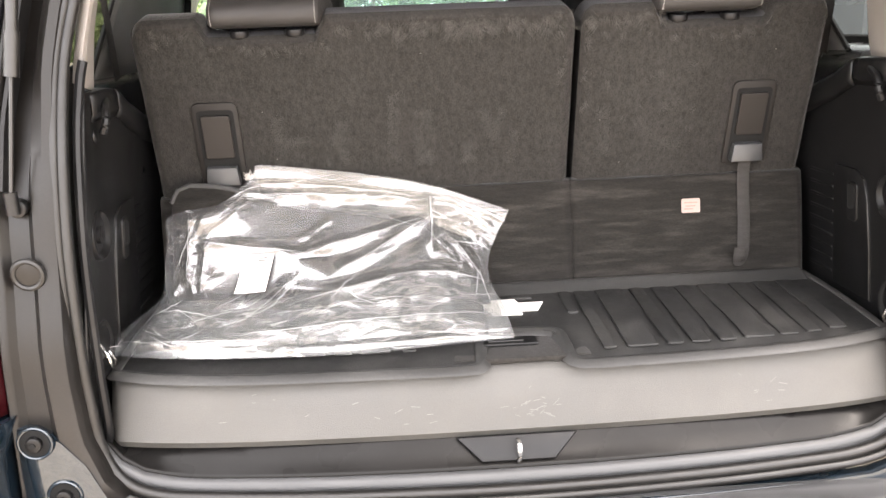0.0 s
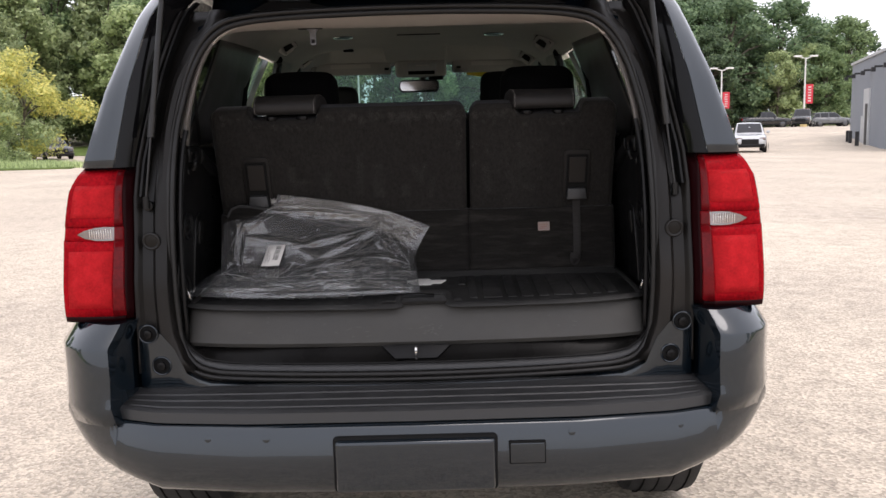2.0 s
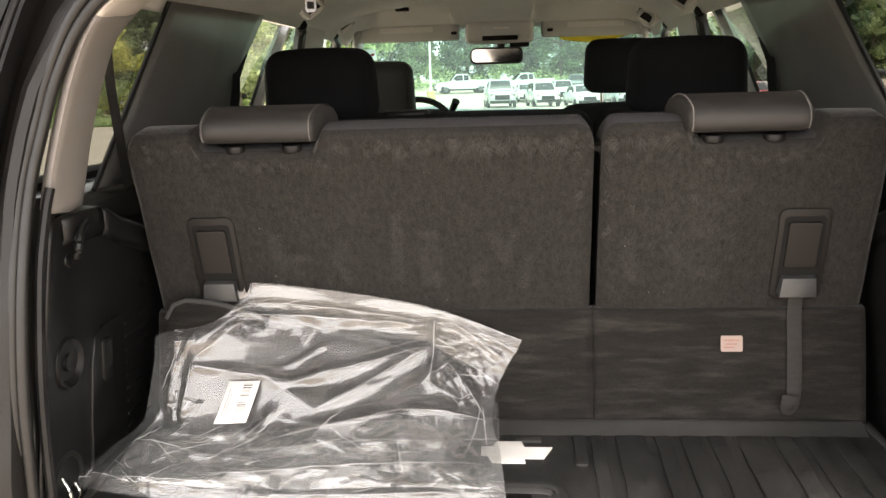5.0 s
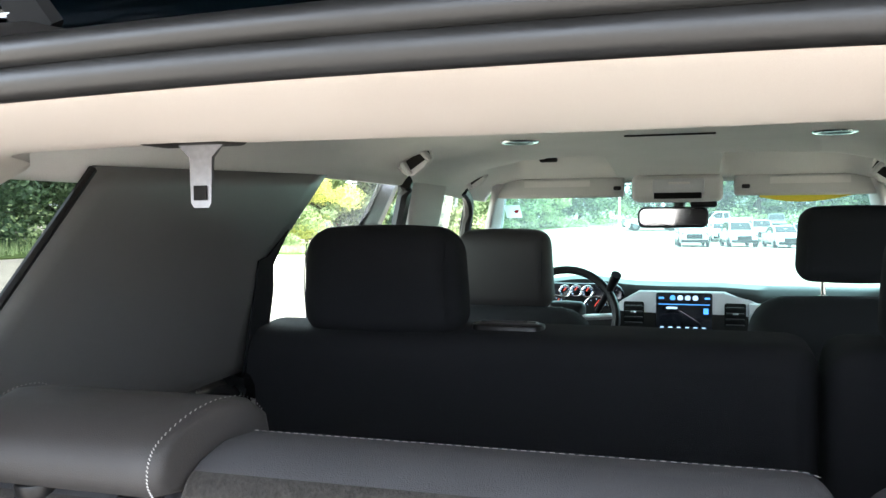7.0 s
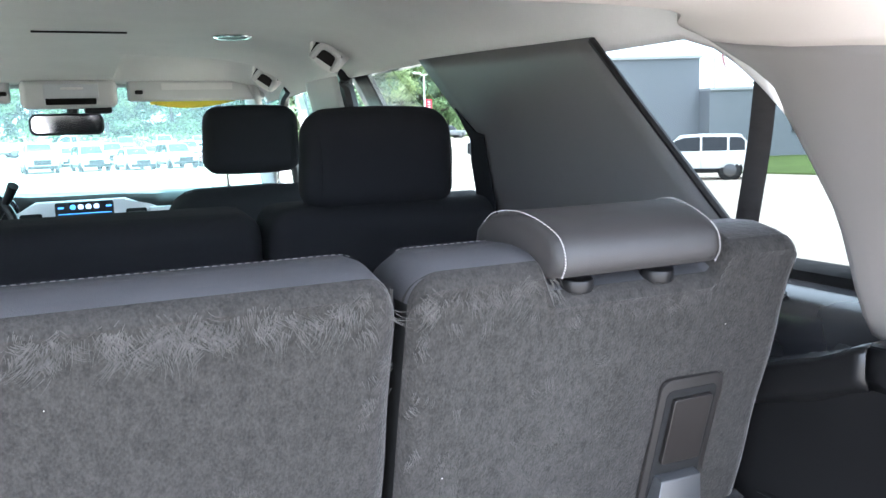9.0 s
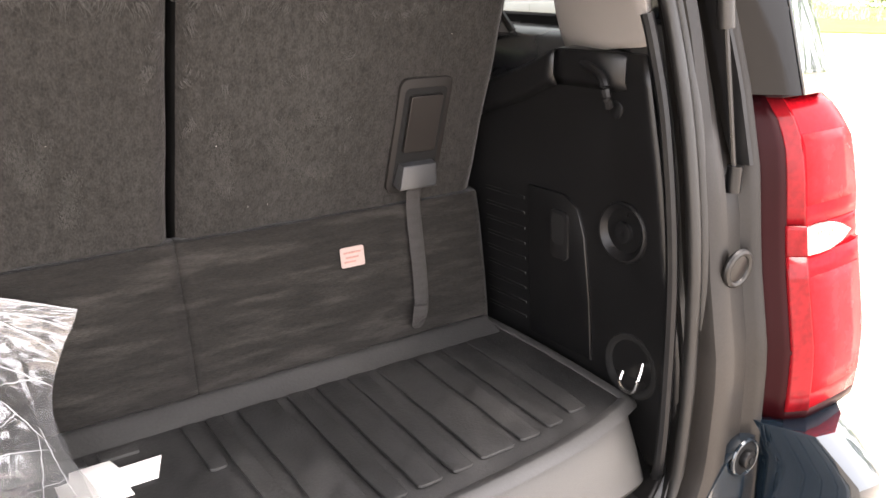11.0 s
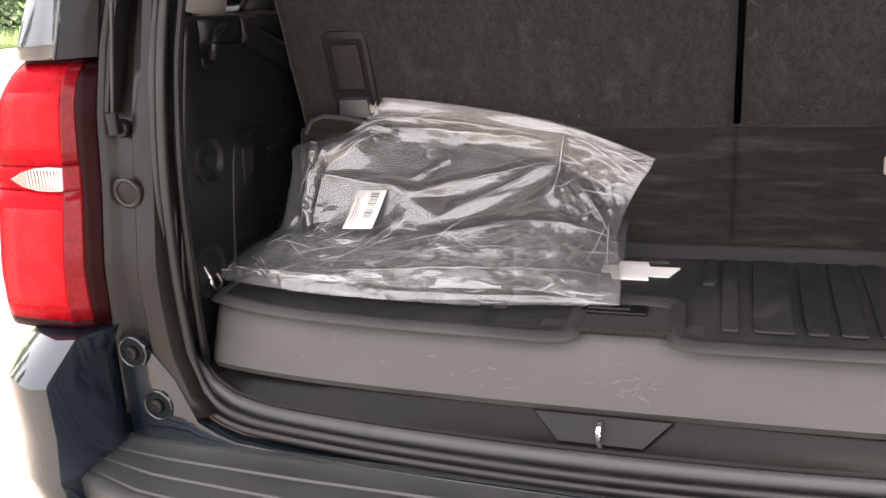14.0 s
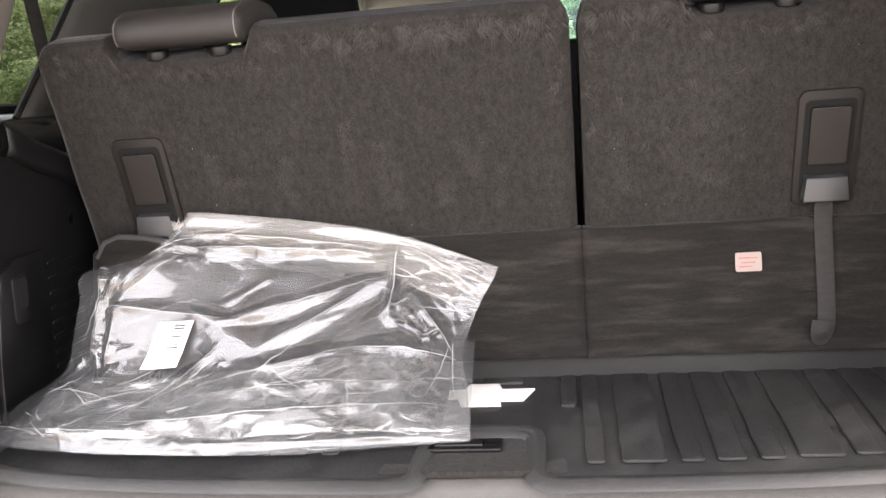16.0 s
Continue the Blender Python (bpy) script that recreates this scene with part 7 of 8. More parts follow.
        for b in range(nw - 1):
            for a in range(nx - 1):
                c = [(a, b), (a + 1, b), (a + 1, b + 1), (a, b + 1)]
                tris = ((c[0], c[1], c[2]), (c[0], c[2], c[3])) if rnd.random() < 0.5 else ((c[0], c[1], c[3]), (c[1], c[2], c[3]))
                for tri in tris:
                    (ax, aw, ah), (bx, bw, bh), (cx, cw, ch) = [(gx[q][p], gw[q][p], gh[q][p]) for p, q in tri]
                    det = (bw - cw) * (ax - cx) + (cx - bx) * (aw - cw)
                    if abs(det) < 1e-9:
                        continue
                    box = np.nonzero((xs >= min(ax, bx, cx)) & (xs <= max(ax, bx, cx)) & (ws >= min(aw, bw, cw)) & (ws <= max(aw, bw, cw)))
                    px, pw = xs[box], ws[box]
                    l1 = ((bw - cw) * (px - cx) + (cx - bx) * (pw - cw)) / det
                    l2 = ((cw - aw) * (px - cx) + (ax - cx) * (pw - cw)) / det
                    l3 = 1 - l1 - l2
                    ok = (l1 >= -1e-6) & (l2 >= -1e-6) & (l3 >= -1e-6)
                    out[box[0][ok], box[1][ok]] = (l1 * ah + l2 * bh + l3 * ch)[ok]
        return out

    def band(a, lo, hi, soft):
        return np.clip((a - lo) / soft + 0.5, 0, 1) * np.clip((hi - a) / soft + 0.5, 0, 1)

    # where the film is crumpled: the shelf over the mat's edge, the pillow on the floor, the left strip, the right flap
    loose = np.maximum.reduce([band(vs, 0.74, 0.86, 0.06) * band(xs, -0.50, -0.13, 0.05), 0.95 * band(vs, 0.06, 0.34, 0.07), 0.9 * band(xs, -0.62, -0.535, 0.03) * band(vs, 0.36, 0.76, 0.08),
                               0.8 * band(xs, -0.115, 0.06, 0.03) * band(vs, 0.30, 0.95, 0.08), 0.5 * band(xs, -0.40, -0.20, 0.05) * band(vs, 0.50, 0.64, 0.05)])
    height = 0.0040 * facets(0.075, 1.6, 1) + 0.0042 * (0.12 + 0.88 * loose) * facets(0.032, 1.8, 2) + 0.0040 * (0.07 + 0.93 * loose) * facets(0.016, 1.7, 3) + 0.0018 * (0.05 + loose ** 2) * facets(0.008, 1.4, 4)
    # short sharp creases scattered through the crumpled parts
    rnd = random.Random(12)
    while len(folds) < 130:
        j, k = rnd.randrange(cols), rnd.randrange(nv)
        if rnd.random() > loose[k, j]:
            continue
        turn, long = rnd.gauss(0.0, 0.55) + (1.4 if rnd.random() < 0.2 else 0.0), rnd.uniform(0.012, 0.045)
        x, v = float(xs[k, j]), float(vs[k, j])
        dx, dv = long * math.cos(turn), long * math.sin(turn) / tall
        folds.append(((x - dx, v - dv), (x + dx, v + dv), rnd.uniform(0.006, 0.013), rnd.uniform(0.0022, 0.0055)))
    for (ax, av), (bx, bv), wide, rise in folds:
        aw, bw = av * tall, bv * tall
        dx, dw = bx - ax, bw - aw
        t = np.clip(((xs - ax) * dx + (ws - aw) * dw) / (dx * dx + dw * dw), 0, 1)
        d = np.hypot(xs - ax - t * dx, ws - aw - t * dw)
        end = np.minimum(1.0, np.minimum(t * 5 + 0.25, (1 - t) * 5 + 0.25))
        height += rise * end * np.maximum(0.0, 1 - d / wide) ** 1.5
    padded = np.pad(height, 1, mode="edge")
    height = (padded[:-2, 1:-1] + padded[2:, 1:-1] + padded[1:-1, :-2] + padded[1:-1, 2:] + 6 * padded[1:-1, 1:-1]) / 10
    us = np.repeat(np.linspace(0, 1, cols)[None, :], nv, axis=0)
    edge = np.minimum.reduce([np.ones(xs.shape), 8 * np.minimum(us, 1 - us) + 0.15, 9 * vs + 0.15, 9 * (1 - vs) + 0.15])
    rows = [[lines[j][k] + Vector((0, -0.75, 0.55)) * float((height[k, j] - 0.003) * edge[k, j]) for j in range(cols)] for k in range(nv)]
    bag = part("plastic_bag", grid(rows), FILM, None, "", angle=60)
    tagged(bag, "crumpled clear plastic bag with a white barcode label", "plastic bag")
    # rear sheet of the bag, slack behind the mat
    back = [[rows[0][j] + Vector((0, 0.004, 0.001)), rows[nv // 4][j] + Vector((0, 0.02, -0.028)), Vector((rows[nv // 2][j].x, 0.435, 0.93)), Vector((rows[nv - 1][j].x, seat_y(1.05) - 0.012, 1.04)), rows[nv - 1][j] + Vector((0, 0.003, -0.001))] for j in range(0, cols, 5)]
    part("rear_sheet", grid(back), FILM, bag)
    # the bag's mouth, folded back over the load floor as a second layer
    crush = 0.008 + 0.0050 * facets(0.034, 2.4, 11) + 0.0045 * facets(0.017, 1.9, 12) + 0.0015 * facets(0.008, 1.5, 13)
    fold = [[lines[j][k] + Vector((0, -0.62, 0.66)) * float(crush[k, j] * edge[k, j]) for j in range(int(cols * 0.14), cols - 1)] for k in range(int(nv * 0.085), int(nv * 0.34))]
    part("folded_mouth", grid(fold), FILM, bag, angle=60)
    # creases whitened along the folds, and short ones between them
    def on_sheet(x, v):
        k = max(0, min(nv - 1, int(round(v * (nv - 1)))))
        j = int(np.argmin(np.abs(xs[k] - x)))
        return rows[k][j] + Vector((0, -0.0006, 0.0005))

    rnd = random.Random(21)
    lines2 = [(a, b) for a, b, _, _ in folds[:20]]
    while len(lines2) < 76:
        j, k = rnd.randrange(cols), rnd.randrange(nv)
        if rnd.random() > 0.12 + 0.88 * loose[k, j]:
            continue
        turn, long = rnd.gauss(0.0, 0.5) + (1.5 if rnd.random() < 0.22 else 0.0), rnd.uniform(0.010, 0.045)
        dx, dv = long * math.cos(turn), long * math.sin(turn) / tall
        lines2.append(((float(xs[k, j]) - dx, float(vs[k, j]) - dv), (float(xs[k, j]) + dx, float(vs[k, j]) + dv)))
    bm = bmesh.new()
    for (ax, av), (bx, bv) in lines2:
        bend, wide = rnd.uniform(-0.004, 0.004), rnd.uniform(0.0003, 0.0007)
        pts, last = [], None
        for i in range(15):
            t = i / 14
            x, v = lerp(ax, bx, t) + bend * math.sin(math.pi * t), lerp(av, bv, t) + bend * math.sin(math.pi * t)
            q = on_sheet(x, min(0.985, max(0.02, v)))
            if last is None or (q - last).length > 0.0012:
                pts.append(q)
                last = q
        if len(pts) > 3:
            n = len(pts) - 1
            tube(pts, [wide * (0.15 + 0.85 * math.sin(math.pi * i / n) * rnd.uniform(0.5, 1.0)) for i in range(n + 1)], 4, bm=bm, caps=False)
    ob = part("film_creases", bm, CREASE, bag)
    tagged(ob, "whitened crease lines in the film", "", kind="stuff")
    # sealed hem along the top and the torn corner
    part("top_hem", tube([p + Vector((0, -0.001, 0.001)) for p in rows[-1]], 0.0016, 6), FILM, bag)
    rnd = random.Random(4)
    bm = bmesh.new()
    for i in range(26):
        p = rows[-1][rnd.randrange(0, 8)] + Vector((rnd.uniform(-0.006, 0.004), -0.002, rnd.uniform(-0.004, 0.004)))
        d = Vector((rnd.uniform(-0.006, 0.010), rnd.uniform(-0.004, 0.002), rnd.uniform(0.003, 0.014)))
        tube([p, p + d * 0.5 + Vector((0.002, 0, 0)), p + d], [0.0011, 0.0009, 0.0004], 4, bm=bm, caps=False)
    part("torn_corner", bm, THREAD, bag, "frayed torn corner of the bag")
    # label with print bars, on the film
    def on_film(u, v, w):
        j = max(0, min(cols - 1, u * (cols - 1)))
        k = max(0, min(nv - 1, v * (nv - 1)))
        j0, k0 = int(j), int(k)
        j1, k1 = min(j0 + 1, cols - 1), min(k0 + 1, nv - 1)
        p = lerp(lerp(lines[j0][k0], lines[j1][k0], j - j0), lerp(lines[j0][k1], lines[j1][k1], j - j0), k - k0)
        return p + Vector((0, -0.75, 0.55)) * (0.011 + w)

    def film_uv(x, z):
        best = min(((lines[j][k] - Vector((x, lines[j][k].y, z))).length, j, k) for j in range(cols) for k in range(nv))
        return best[1] / (cols - 1), best[2] / (nv - 1)

    corners = [film_uv(-0.474, 1.008), film_uv(-0.420, 1.008), film_uv(-0.436, 0.948), film_uv(-0.492, 0.948)]

    def spot(a, b, w):
        p = lerp(lerp(Vector(corners[3]), Vector(corners[2]), a), lerp(Vector(corners[0]), Vector(corners[1]), a), b)
        return on_film(p.x, p.y, w)

    lab = part("bag_label", grid([[spot(a, b, 0.0) for a in (0, 0.5, 1)] for b in (0, 0.33, 0.66, 1)]), WHITE, bag, "white paper label with a barcode", solid=0.0004)
    bm = bmesh.new()
    rnd = random.Random(7)
    b = 0.30
    while b < 0.94:
        w = rnd.choice((0.010, 0.016, 0.026))
        grid([[spot(0.56, b, 0.0012), spot(0.84, b, 0.0012)], [spot(0.56, b + w, 0.0012), spot(0.84, b + w, 0.0012)]], bm)
        b += w + rnd.choice((0.016, 0.028))
    part("barcode", bm, INK_AND_SHADE, lab)
    bm = bmesh.new()
    for i in range(3):
        a0 = 0.16 + i * 0.10
        grid([[spot(a0, 0.15, 0.0012), spot(a0 + 0.018, 0.15, 0.0012)], [spot(a0, 0.80 - 0.1 * i, 0.0012), spot(a0 + 0.018, 0.80 - 0.1 * i, 0.0012)]], bm)
    part("print_bar", bm, INK_AND_SHADE, lab)
    for x, z in ((-0.225, 1.062), (-0.190, 1.058)):
        u, v = film_uv(x, z)
        bm = bmesh.new()
        bmesh.ops.create_icosphere(bm, subdivisions=1, radius=0.0022, matrix=Matrix.Translation(on_film(u, v, -0.004)))
        part("vent_hole", bm, INK_AND_SHADE, bag, "small dark punched hole")


plastic_bag()


# ---------------------------------------------------------------- surroundings
def leaf_material(name, dark, light):
    m = bpy.data.materials.new(name)
    m.use_nodes = True
    nt = m.node_tree
    b = nt.nodes["Principled BSDF"]
    geo = nt.nodes.new("ShaderNodeNewGeometry")
    info = nt.nodes.new("ShaderNodeObjectInfo")
    mx = nt.nodes.new("ShaderNodeMixRGB")
    mx.inputs["Color1"].default_value, mx.inputs["Color2"].default_value = (*dark, 1), (*light, 1)
    nt.links.new(geo.outputs["Random Per Island"], mx.inputs["Fac"])
    mr = nt.nodes.new("ShaderNodeMapRange")
    mr.inputs["To Min"].default_value, mr.inputs["To Max"].default_value = 0.72, 1.3
    nt.links.new(info.outputs["Random"], mr.inputs["Value"])
    vm = nt.nodes.new("ShaderNodeVectorMath")
    vm.operation = "SCALE"
    nt.links.new(mx.outputs[0], vm.inputs[0])
    nt.links.new(mr.outputs[0], vm.inputs["Scale"])
    nt.links.new(vm.outputs[0], b.inputs["Base Color"])
    b.inputs["Roughness"].default_value = 0.6
    thin = nt.nodes.new("ShaderNodeBsdfTranslucent")
    nt.links.new(vm.outputs[0], thin.inputs["Color"])
    both = nt.nodes.new("ShaderNodeMixShader")
    both.inputs[0].default_value = 0.42
    nt.links.new(b.outputs[0], both.inputs[1])
    nt.links.new(thin.outputs[0], both.inputs[2])
    nt.links.new(both.outputs[0], nt.nodes["Material Output"].inputs["Surface"])
    return m


LEAF_GREEN = leaf_material("green_leaves", (0.102, 0.160, 0.075), (0.34, 0.45, 0.205))
LEAF_LIGHT = leaf_material("light_green_leaves", (0.23, 0.30, 0.135), (0.58, 0.66, 0.33))
LEAF_YELLOW = leaf_material("yellowing_leaves", (0.27, 0.30, 0.085), (0.66, 0.60, 0.20))
LEAF_DARK = leaf_material("dark_green_leaves", (0.068, 0.118, 0.065), (0.22, 0.31, 0.155))
BARK = material("grey_brown_bark", (0.11, 0.09, 0.07), 0.95, 0, 0.4, 3, 25, 0.6)


def leaves(verts, faces, centre, radius, count, size, rnd, squash=0.8):
    for _ in range(count):
        d = Vector((rnd.gauss(0, 1), rnd.gauss(0, 1), rnd.gauss(0, 1))).normalized()
        p = Vector(centre) + Vector((d.x, d.y, d.z * squash)) * radius * rnd.uniform(0.55, 1.08)
        a = Vector((rnd.gauss(0, 1), rnd.gauss(0, 1), rnd.gauss(0, 0.6))).normalized()
        b = a.cross(d)
        if b.length < 0.05:
            continue
        b.normalize()
        s = size * rnd.uniform(0.6, 1.4)
        n = len(verts)
        verts += [p - a * s, p - b * s * 0.55, p + a * s, p + b * s * 0.55]
        faces.append((n, n + 1, n + 2, n + 3))


def mesh_part(name, verts, faces, mat, parent=None, label=""):
    me = bpy.data.meshes.new(name)
    me.from_pydata([tuple(v) for v in verts], [], faces)
    me.materials.append(mat)
    ob = new(name, me)
    if parent is not None:
        ob.parent = parent
        ob.matrix_parent_inverse = placed(parent).inverted()
    if label:
        ob["label"] = label
    return ob


def tree(base, height, width, leaf, seed, label, low=0.18, blobs=34, per=120, fine=1.0):
    rnd = random.Random(seed)
    bx, by, bz = base
    t = thing("tree", base, label, "tree", "trees round the lot")
    bm = bmesh.new()
    top = Vector((bx + rnd.uniform(-0.5, 0.5), by, bz + height * 0.8))
    trunk = smooth_path([(bx, by, bz - 0.3), (bx + rnd.uniform(-0.2, 0.2), by, bz + height * 0.3), (bx + rnd.uniform(-0.4, 0.4), by, bz + height * 0.55), top], 4)
    n = len(trunk)
    tube(trunk, [lerp(height * 0.022, height * 0.004, i / (n - 1)) for i in range(n)], 8, bm=bm)
    centres = []
    for i in range(blobs):
        h = rnd.random() ** 0.85
        z = bz + height * lerp(low, 0.95, h)
        reach = width * 0.5 * math.sin(math.pi * min(1.0, 0.16 + h * 0.80)) ** 0.7
        a = rnd.uniform(0, 2 * math.pi)
        r = reach * math.sqrt(rnd.uniform(0.1, 1.0))
        c = Vector((bx + math.cos(a) * r, by + math.sin(a) * r, z))
        centres.append(c)
        if i % 3 == 0:
            s = trunk[min(n - 1, int(n * (0.25 + 0.5 * h)))]
            tube([s, lerp(s, c, 0.5) + Vector((0, 0, 0.3)), c], [height * 0.007, height * 0.005, height * 0.002], 5, bm=bm)
    part("trunk", bm, BARK, t, "grey-brown trunk and limbs")
    verts, faces = [], []
    for c in centres:
        leaves(verts, faces, c, width * rnd.uniform(0.08, 0.17), per, (height * 0.017 + 0.05) * fine, rnd)
        leaves(verts, faces, c, width * 0.08, 18, height * 0.022 + 0.05, rnd)
    mesh_part("crown", verts, faces, leaf, t, "crown of small leaves")
    return t


def woods():
    kinds = [
        (LEAF_GREEN, "green broad-leaved tree at the edge of the lot"), (LEAF_LIGHT, "light green broad-leaved tree at the edge of the lot"),
        (LEAF_DARK, "dark green broad-leaved tree at the edge of the lot"), (LEAF_GREEN, "tall green broad-leaved tree at the edge of the lot"),
    ]
    protos = []
    for i, (leaf, label) in enumerate(kinds):
        protos.append(tree((-60 - i * 9, 150, -0.5), (13, 12, 15, 17)[i], (9, 8, 10, 10)[i], leaf, 20 + i, label, 0.04, 64, 165, 0.66))
    spots = [
        (-36, 66, 1, 0.9), (-29, 80, 1, 1.1), (-38, 76, 1, 1.2), (-20, 84, 0, 1.0), (-44, 64, 0, 1.0), (-36, 54, 1, 0.95), (-30, 92, 1, 1.4), (-14, 98, 0, 1.1), (-46, 52, 3, 1.0),
        (-41, 42, 0, 0.9), (-46, 33, 1, 0.95), (-44, 22, 0, 1.0), (-52, 26, 3, 1.0), (-47, 12, 1, 0.9), (-46, 2, 0, 1.0), (-54, 14, 2, 1.0), (-50, -10, 3, 1.0), (-53, 42, 2, 1.1),
        (-6, 112, 2, 1.0), (2, 118, 0, 1.05), (10, 116, 1, 1.05), (17, 122, 0, 1.0), (24, 126, 2, 1.05), (31, 124, 3, 1.0), (37, 130, 0, 1.05), (43, 122, 2, 1.1), (49, 132, 3, 0.95), (40, 118, 2, 0.95),
        (56, 126, 0, 1.0), (64, 132, 2, 1.0), (72, 124, 0, 0.9), (34, 138, 3, 1.2), (22, 138, 3, 1.1), (8, 130, 3, 1.1), (-10, 126, 3, 1.15), (-22, 106, 2, 1.2), (48, 112, 1, 0.9), (60, 116, 1, 0.75),
        (-23, 70, 1, 0.85), (-40, 58, 2, 1.0), (-33, 84, 1, 1.35), (-25, 92, 1, 1.25), (-17, 90, 1, 0.9), (-50, 60, 3, 1.1), (-44, 74, 3, 1.2), (-37, 34, 2, 0.8), (-40, 30, 3, 0.9), (-42, 50, 2, 1.0), (29, 116, 0, 0.9), (35, 112, 2, 0.9), (53, 120, 2, 1.0), (20, 114, 2, 0.9), (45, 22, 1, 0.75), (50, 14, 0, 0.8), (47, 5, 1, 0.8), (52, -4, 0, 0.9), (56, 8, 3, 0.9), (58, 24, 0, 0.9), (66, 60, 0, 1.0), (74, 48, 3, 1.0), (80, 70, 2, 1.0), (50, -16, 3, 0.9),
        (27, 112, 3, 1.15), (30, 110, 2, 1.1), (34, 108, 2, 0.85), (38, 111, 2, 1.15), (43, 108, 1, 0.8), (46, 114, 2, 1.15), (50, 110, 0, 0.8), (54, 113, 3, 0.85), (32, 122, 3, 1.25), (40, 124, 2, 1.3), (36, 117, 2, 1.2), (25, 118, 2, 1.25),
        (-30, 90, 1, 1.4), (-46, 96, 1, 1.7), (-37, 102, 0, 1.6), (-54, 84, 3, 1.35), (-38, 84, 0, 1.35), (-27, 82, 0, 1.2), (-42, 68, 3, 1.25), (-24, 84, 3, 1.15), (-41, 66, 0, 1.1), (-18, 100, 2, 1.1), (-12, 108, 1, 1.0), (-2, 110, 3, 0.95), (6, 113, 2, 1.0), (14, 114, 0, 1.05),
        (-37, 88, 2, 0.9), (-31, 86, 2, 0.8),
    ]
    rnd = random.Random(77)
    used = set()
    for x, y, k, s in spots:
        m = Matrix.Translation((x, y, fall(x, y) - 0.1)) @ Matrix.Rotation(rnd.uniform(0, 6.28), 4, "Z")
        p = protos[k]
        if p not in used:
            used.add(p)
            p.matrix_basis = m
            continue
        c = copy_thing(p, m)
        c.scale = (s * rnd.uniform(0.92, 1.1), s * rnd.uniform(0.92, 1.1), s)
    tree((-23.2, 45.0, -0.1), 6.0, 7.0, LEAF_YELLOW, 67, "small yellowing autumn tree beside the drive", 0.12, 30, 330, 0.55)
    tree((-23.4, 42.0, -0.1), 4.0, 5.4, LEAF_LIGHT, 63, "low light green tree beside the drive", 0.0, 46, 240, 0.62)
    tree((-28.5, 46, -0.1), 8.6, 7.5, LEAF_LIGHT, 62, "light green small tree beside the drive", 0.05, 44, 240, 0.62)
    # undergrowth and grass
    verts, faces = [], []
    rnd = random.Random(8)
    line = [(-50, -20), (-43, 0), (-40, 14), (-37, 26), (-31, 38), (-33, 52), (-37, 62)]
    line2 = [(-22, 78), (-12, 92), (0, 104), (20, 112), (40, 112), (60, 108), (75, 100)]
    line4 = [(-62, 50), (-52, 72), (-40, 90), (-24, 98), (-8, 112), (14, 122), (40, 128), (66, 122)]
    line5 = [(-48, 92), (-40, 84), (-34, 82), (-27, 86), (-23, 84)]
    line3 = [(42, 28), (44, 16), (43, 4), (46, -10)]
    for ln, hh in ((line, 2.2), (line2, 1.9), (line3, 1.8), (line4, 5.0), (line5, 5.5)):
        for (x0, y0), (x1, y1) in zip(ln, ln[1:]):
            steps = int(math.hypot(x1 - x0, y1 - y0) / 1.1)
            for i in range(steps):
                t = i / steps
                x, y = lerp(x0, x1, t) + rnd.gauss(0, 0.9), lerp(y0, y1, t) + rnd.gauss(0, 0.9)
                h = hh * rnd.uniform(0.5, 1.3)
                leaves(verts, faces, (x, y, fall(x, y) + h * 0.45), h * 0.75, 110, 0.12, rnd, 0.75)
    ob = mesh_part("undergrowth", verts, faces, LEAF_LIGHT)
    tagged(ob, "light green bushes along the edge of the lot", "bushes", kind="stuff")
    verts, faces = [], []
    for _ in range(16000):
        pick = rnd.random()
        if pick < 0.55:
            t = rnd.random()
            x, y = lerp(-16.4, -34, t) + rnd.gauss(0, 1.0), lerp(35.4, 39.5, t) + abs(rnd.gauss(0, 2.0))
            if x > -16.6:
                continue
        elif pick < 0.85:
            t = rnd.random()
            x, y = lerp(-29, -46, 0) - abs(rnd.gauss(0, 4)), lerp(36, -15, t)
        else:
            t = rnd.random()
            x, y = 38 + abs(rnd.gauss(0, 3)), lerp(-8, 32, t)
        z = fall(x, y)
        h, w, a = rnd.uniform(0.15, 0.85 if x < -21.5 or x > 0 else 0.40), rnd.uniform(0.02, 0.05), rnd.uniform(0, 6.28)
        n = len(verts)
        verts += [Vector((x - w * math.cos(a), y - w * math.sin(a), z)), Vector((x + w * math.cos(a), y + w * math.sin(a), z)), Vector((x + rnd.gauss(0, 0.12), y + rnd.gauss(0, 0.12), z + h))]
        faces.append((n, n + 1, n + 2))
    ob = mesh_part("tall_grass", verts, faces, LEAF_LIGHT)
    tagged(ob, "tall unmown grass at the edge of the lot", "grass", kind="stuff")


woods()


def verge(points, name, label):
    """A flat strip of turf with a low kerb."""
    m = material(name + "_turf", (0.10, 0.14, 0.04), 0.95, 0, 0.4, 0.6, 9, 0.5, spec=0.1)
    ob = part("verge", prism(points, lambda u, v, w: (u, v, fall(u, v) - 0.05 + w), 0.12, 0.03), m)
    tagged(ob, label, "grass", kind="structure")


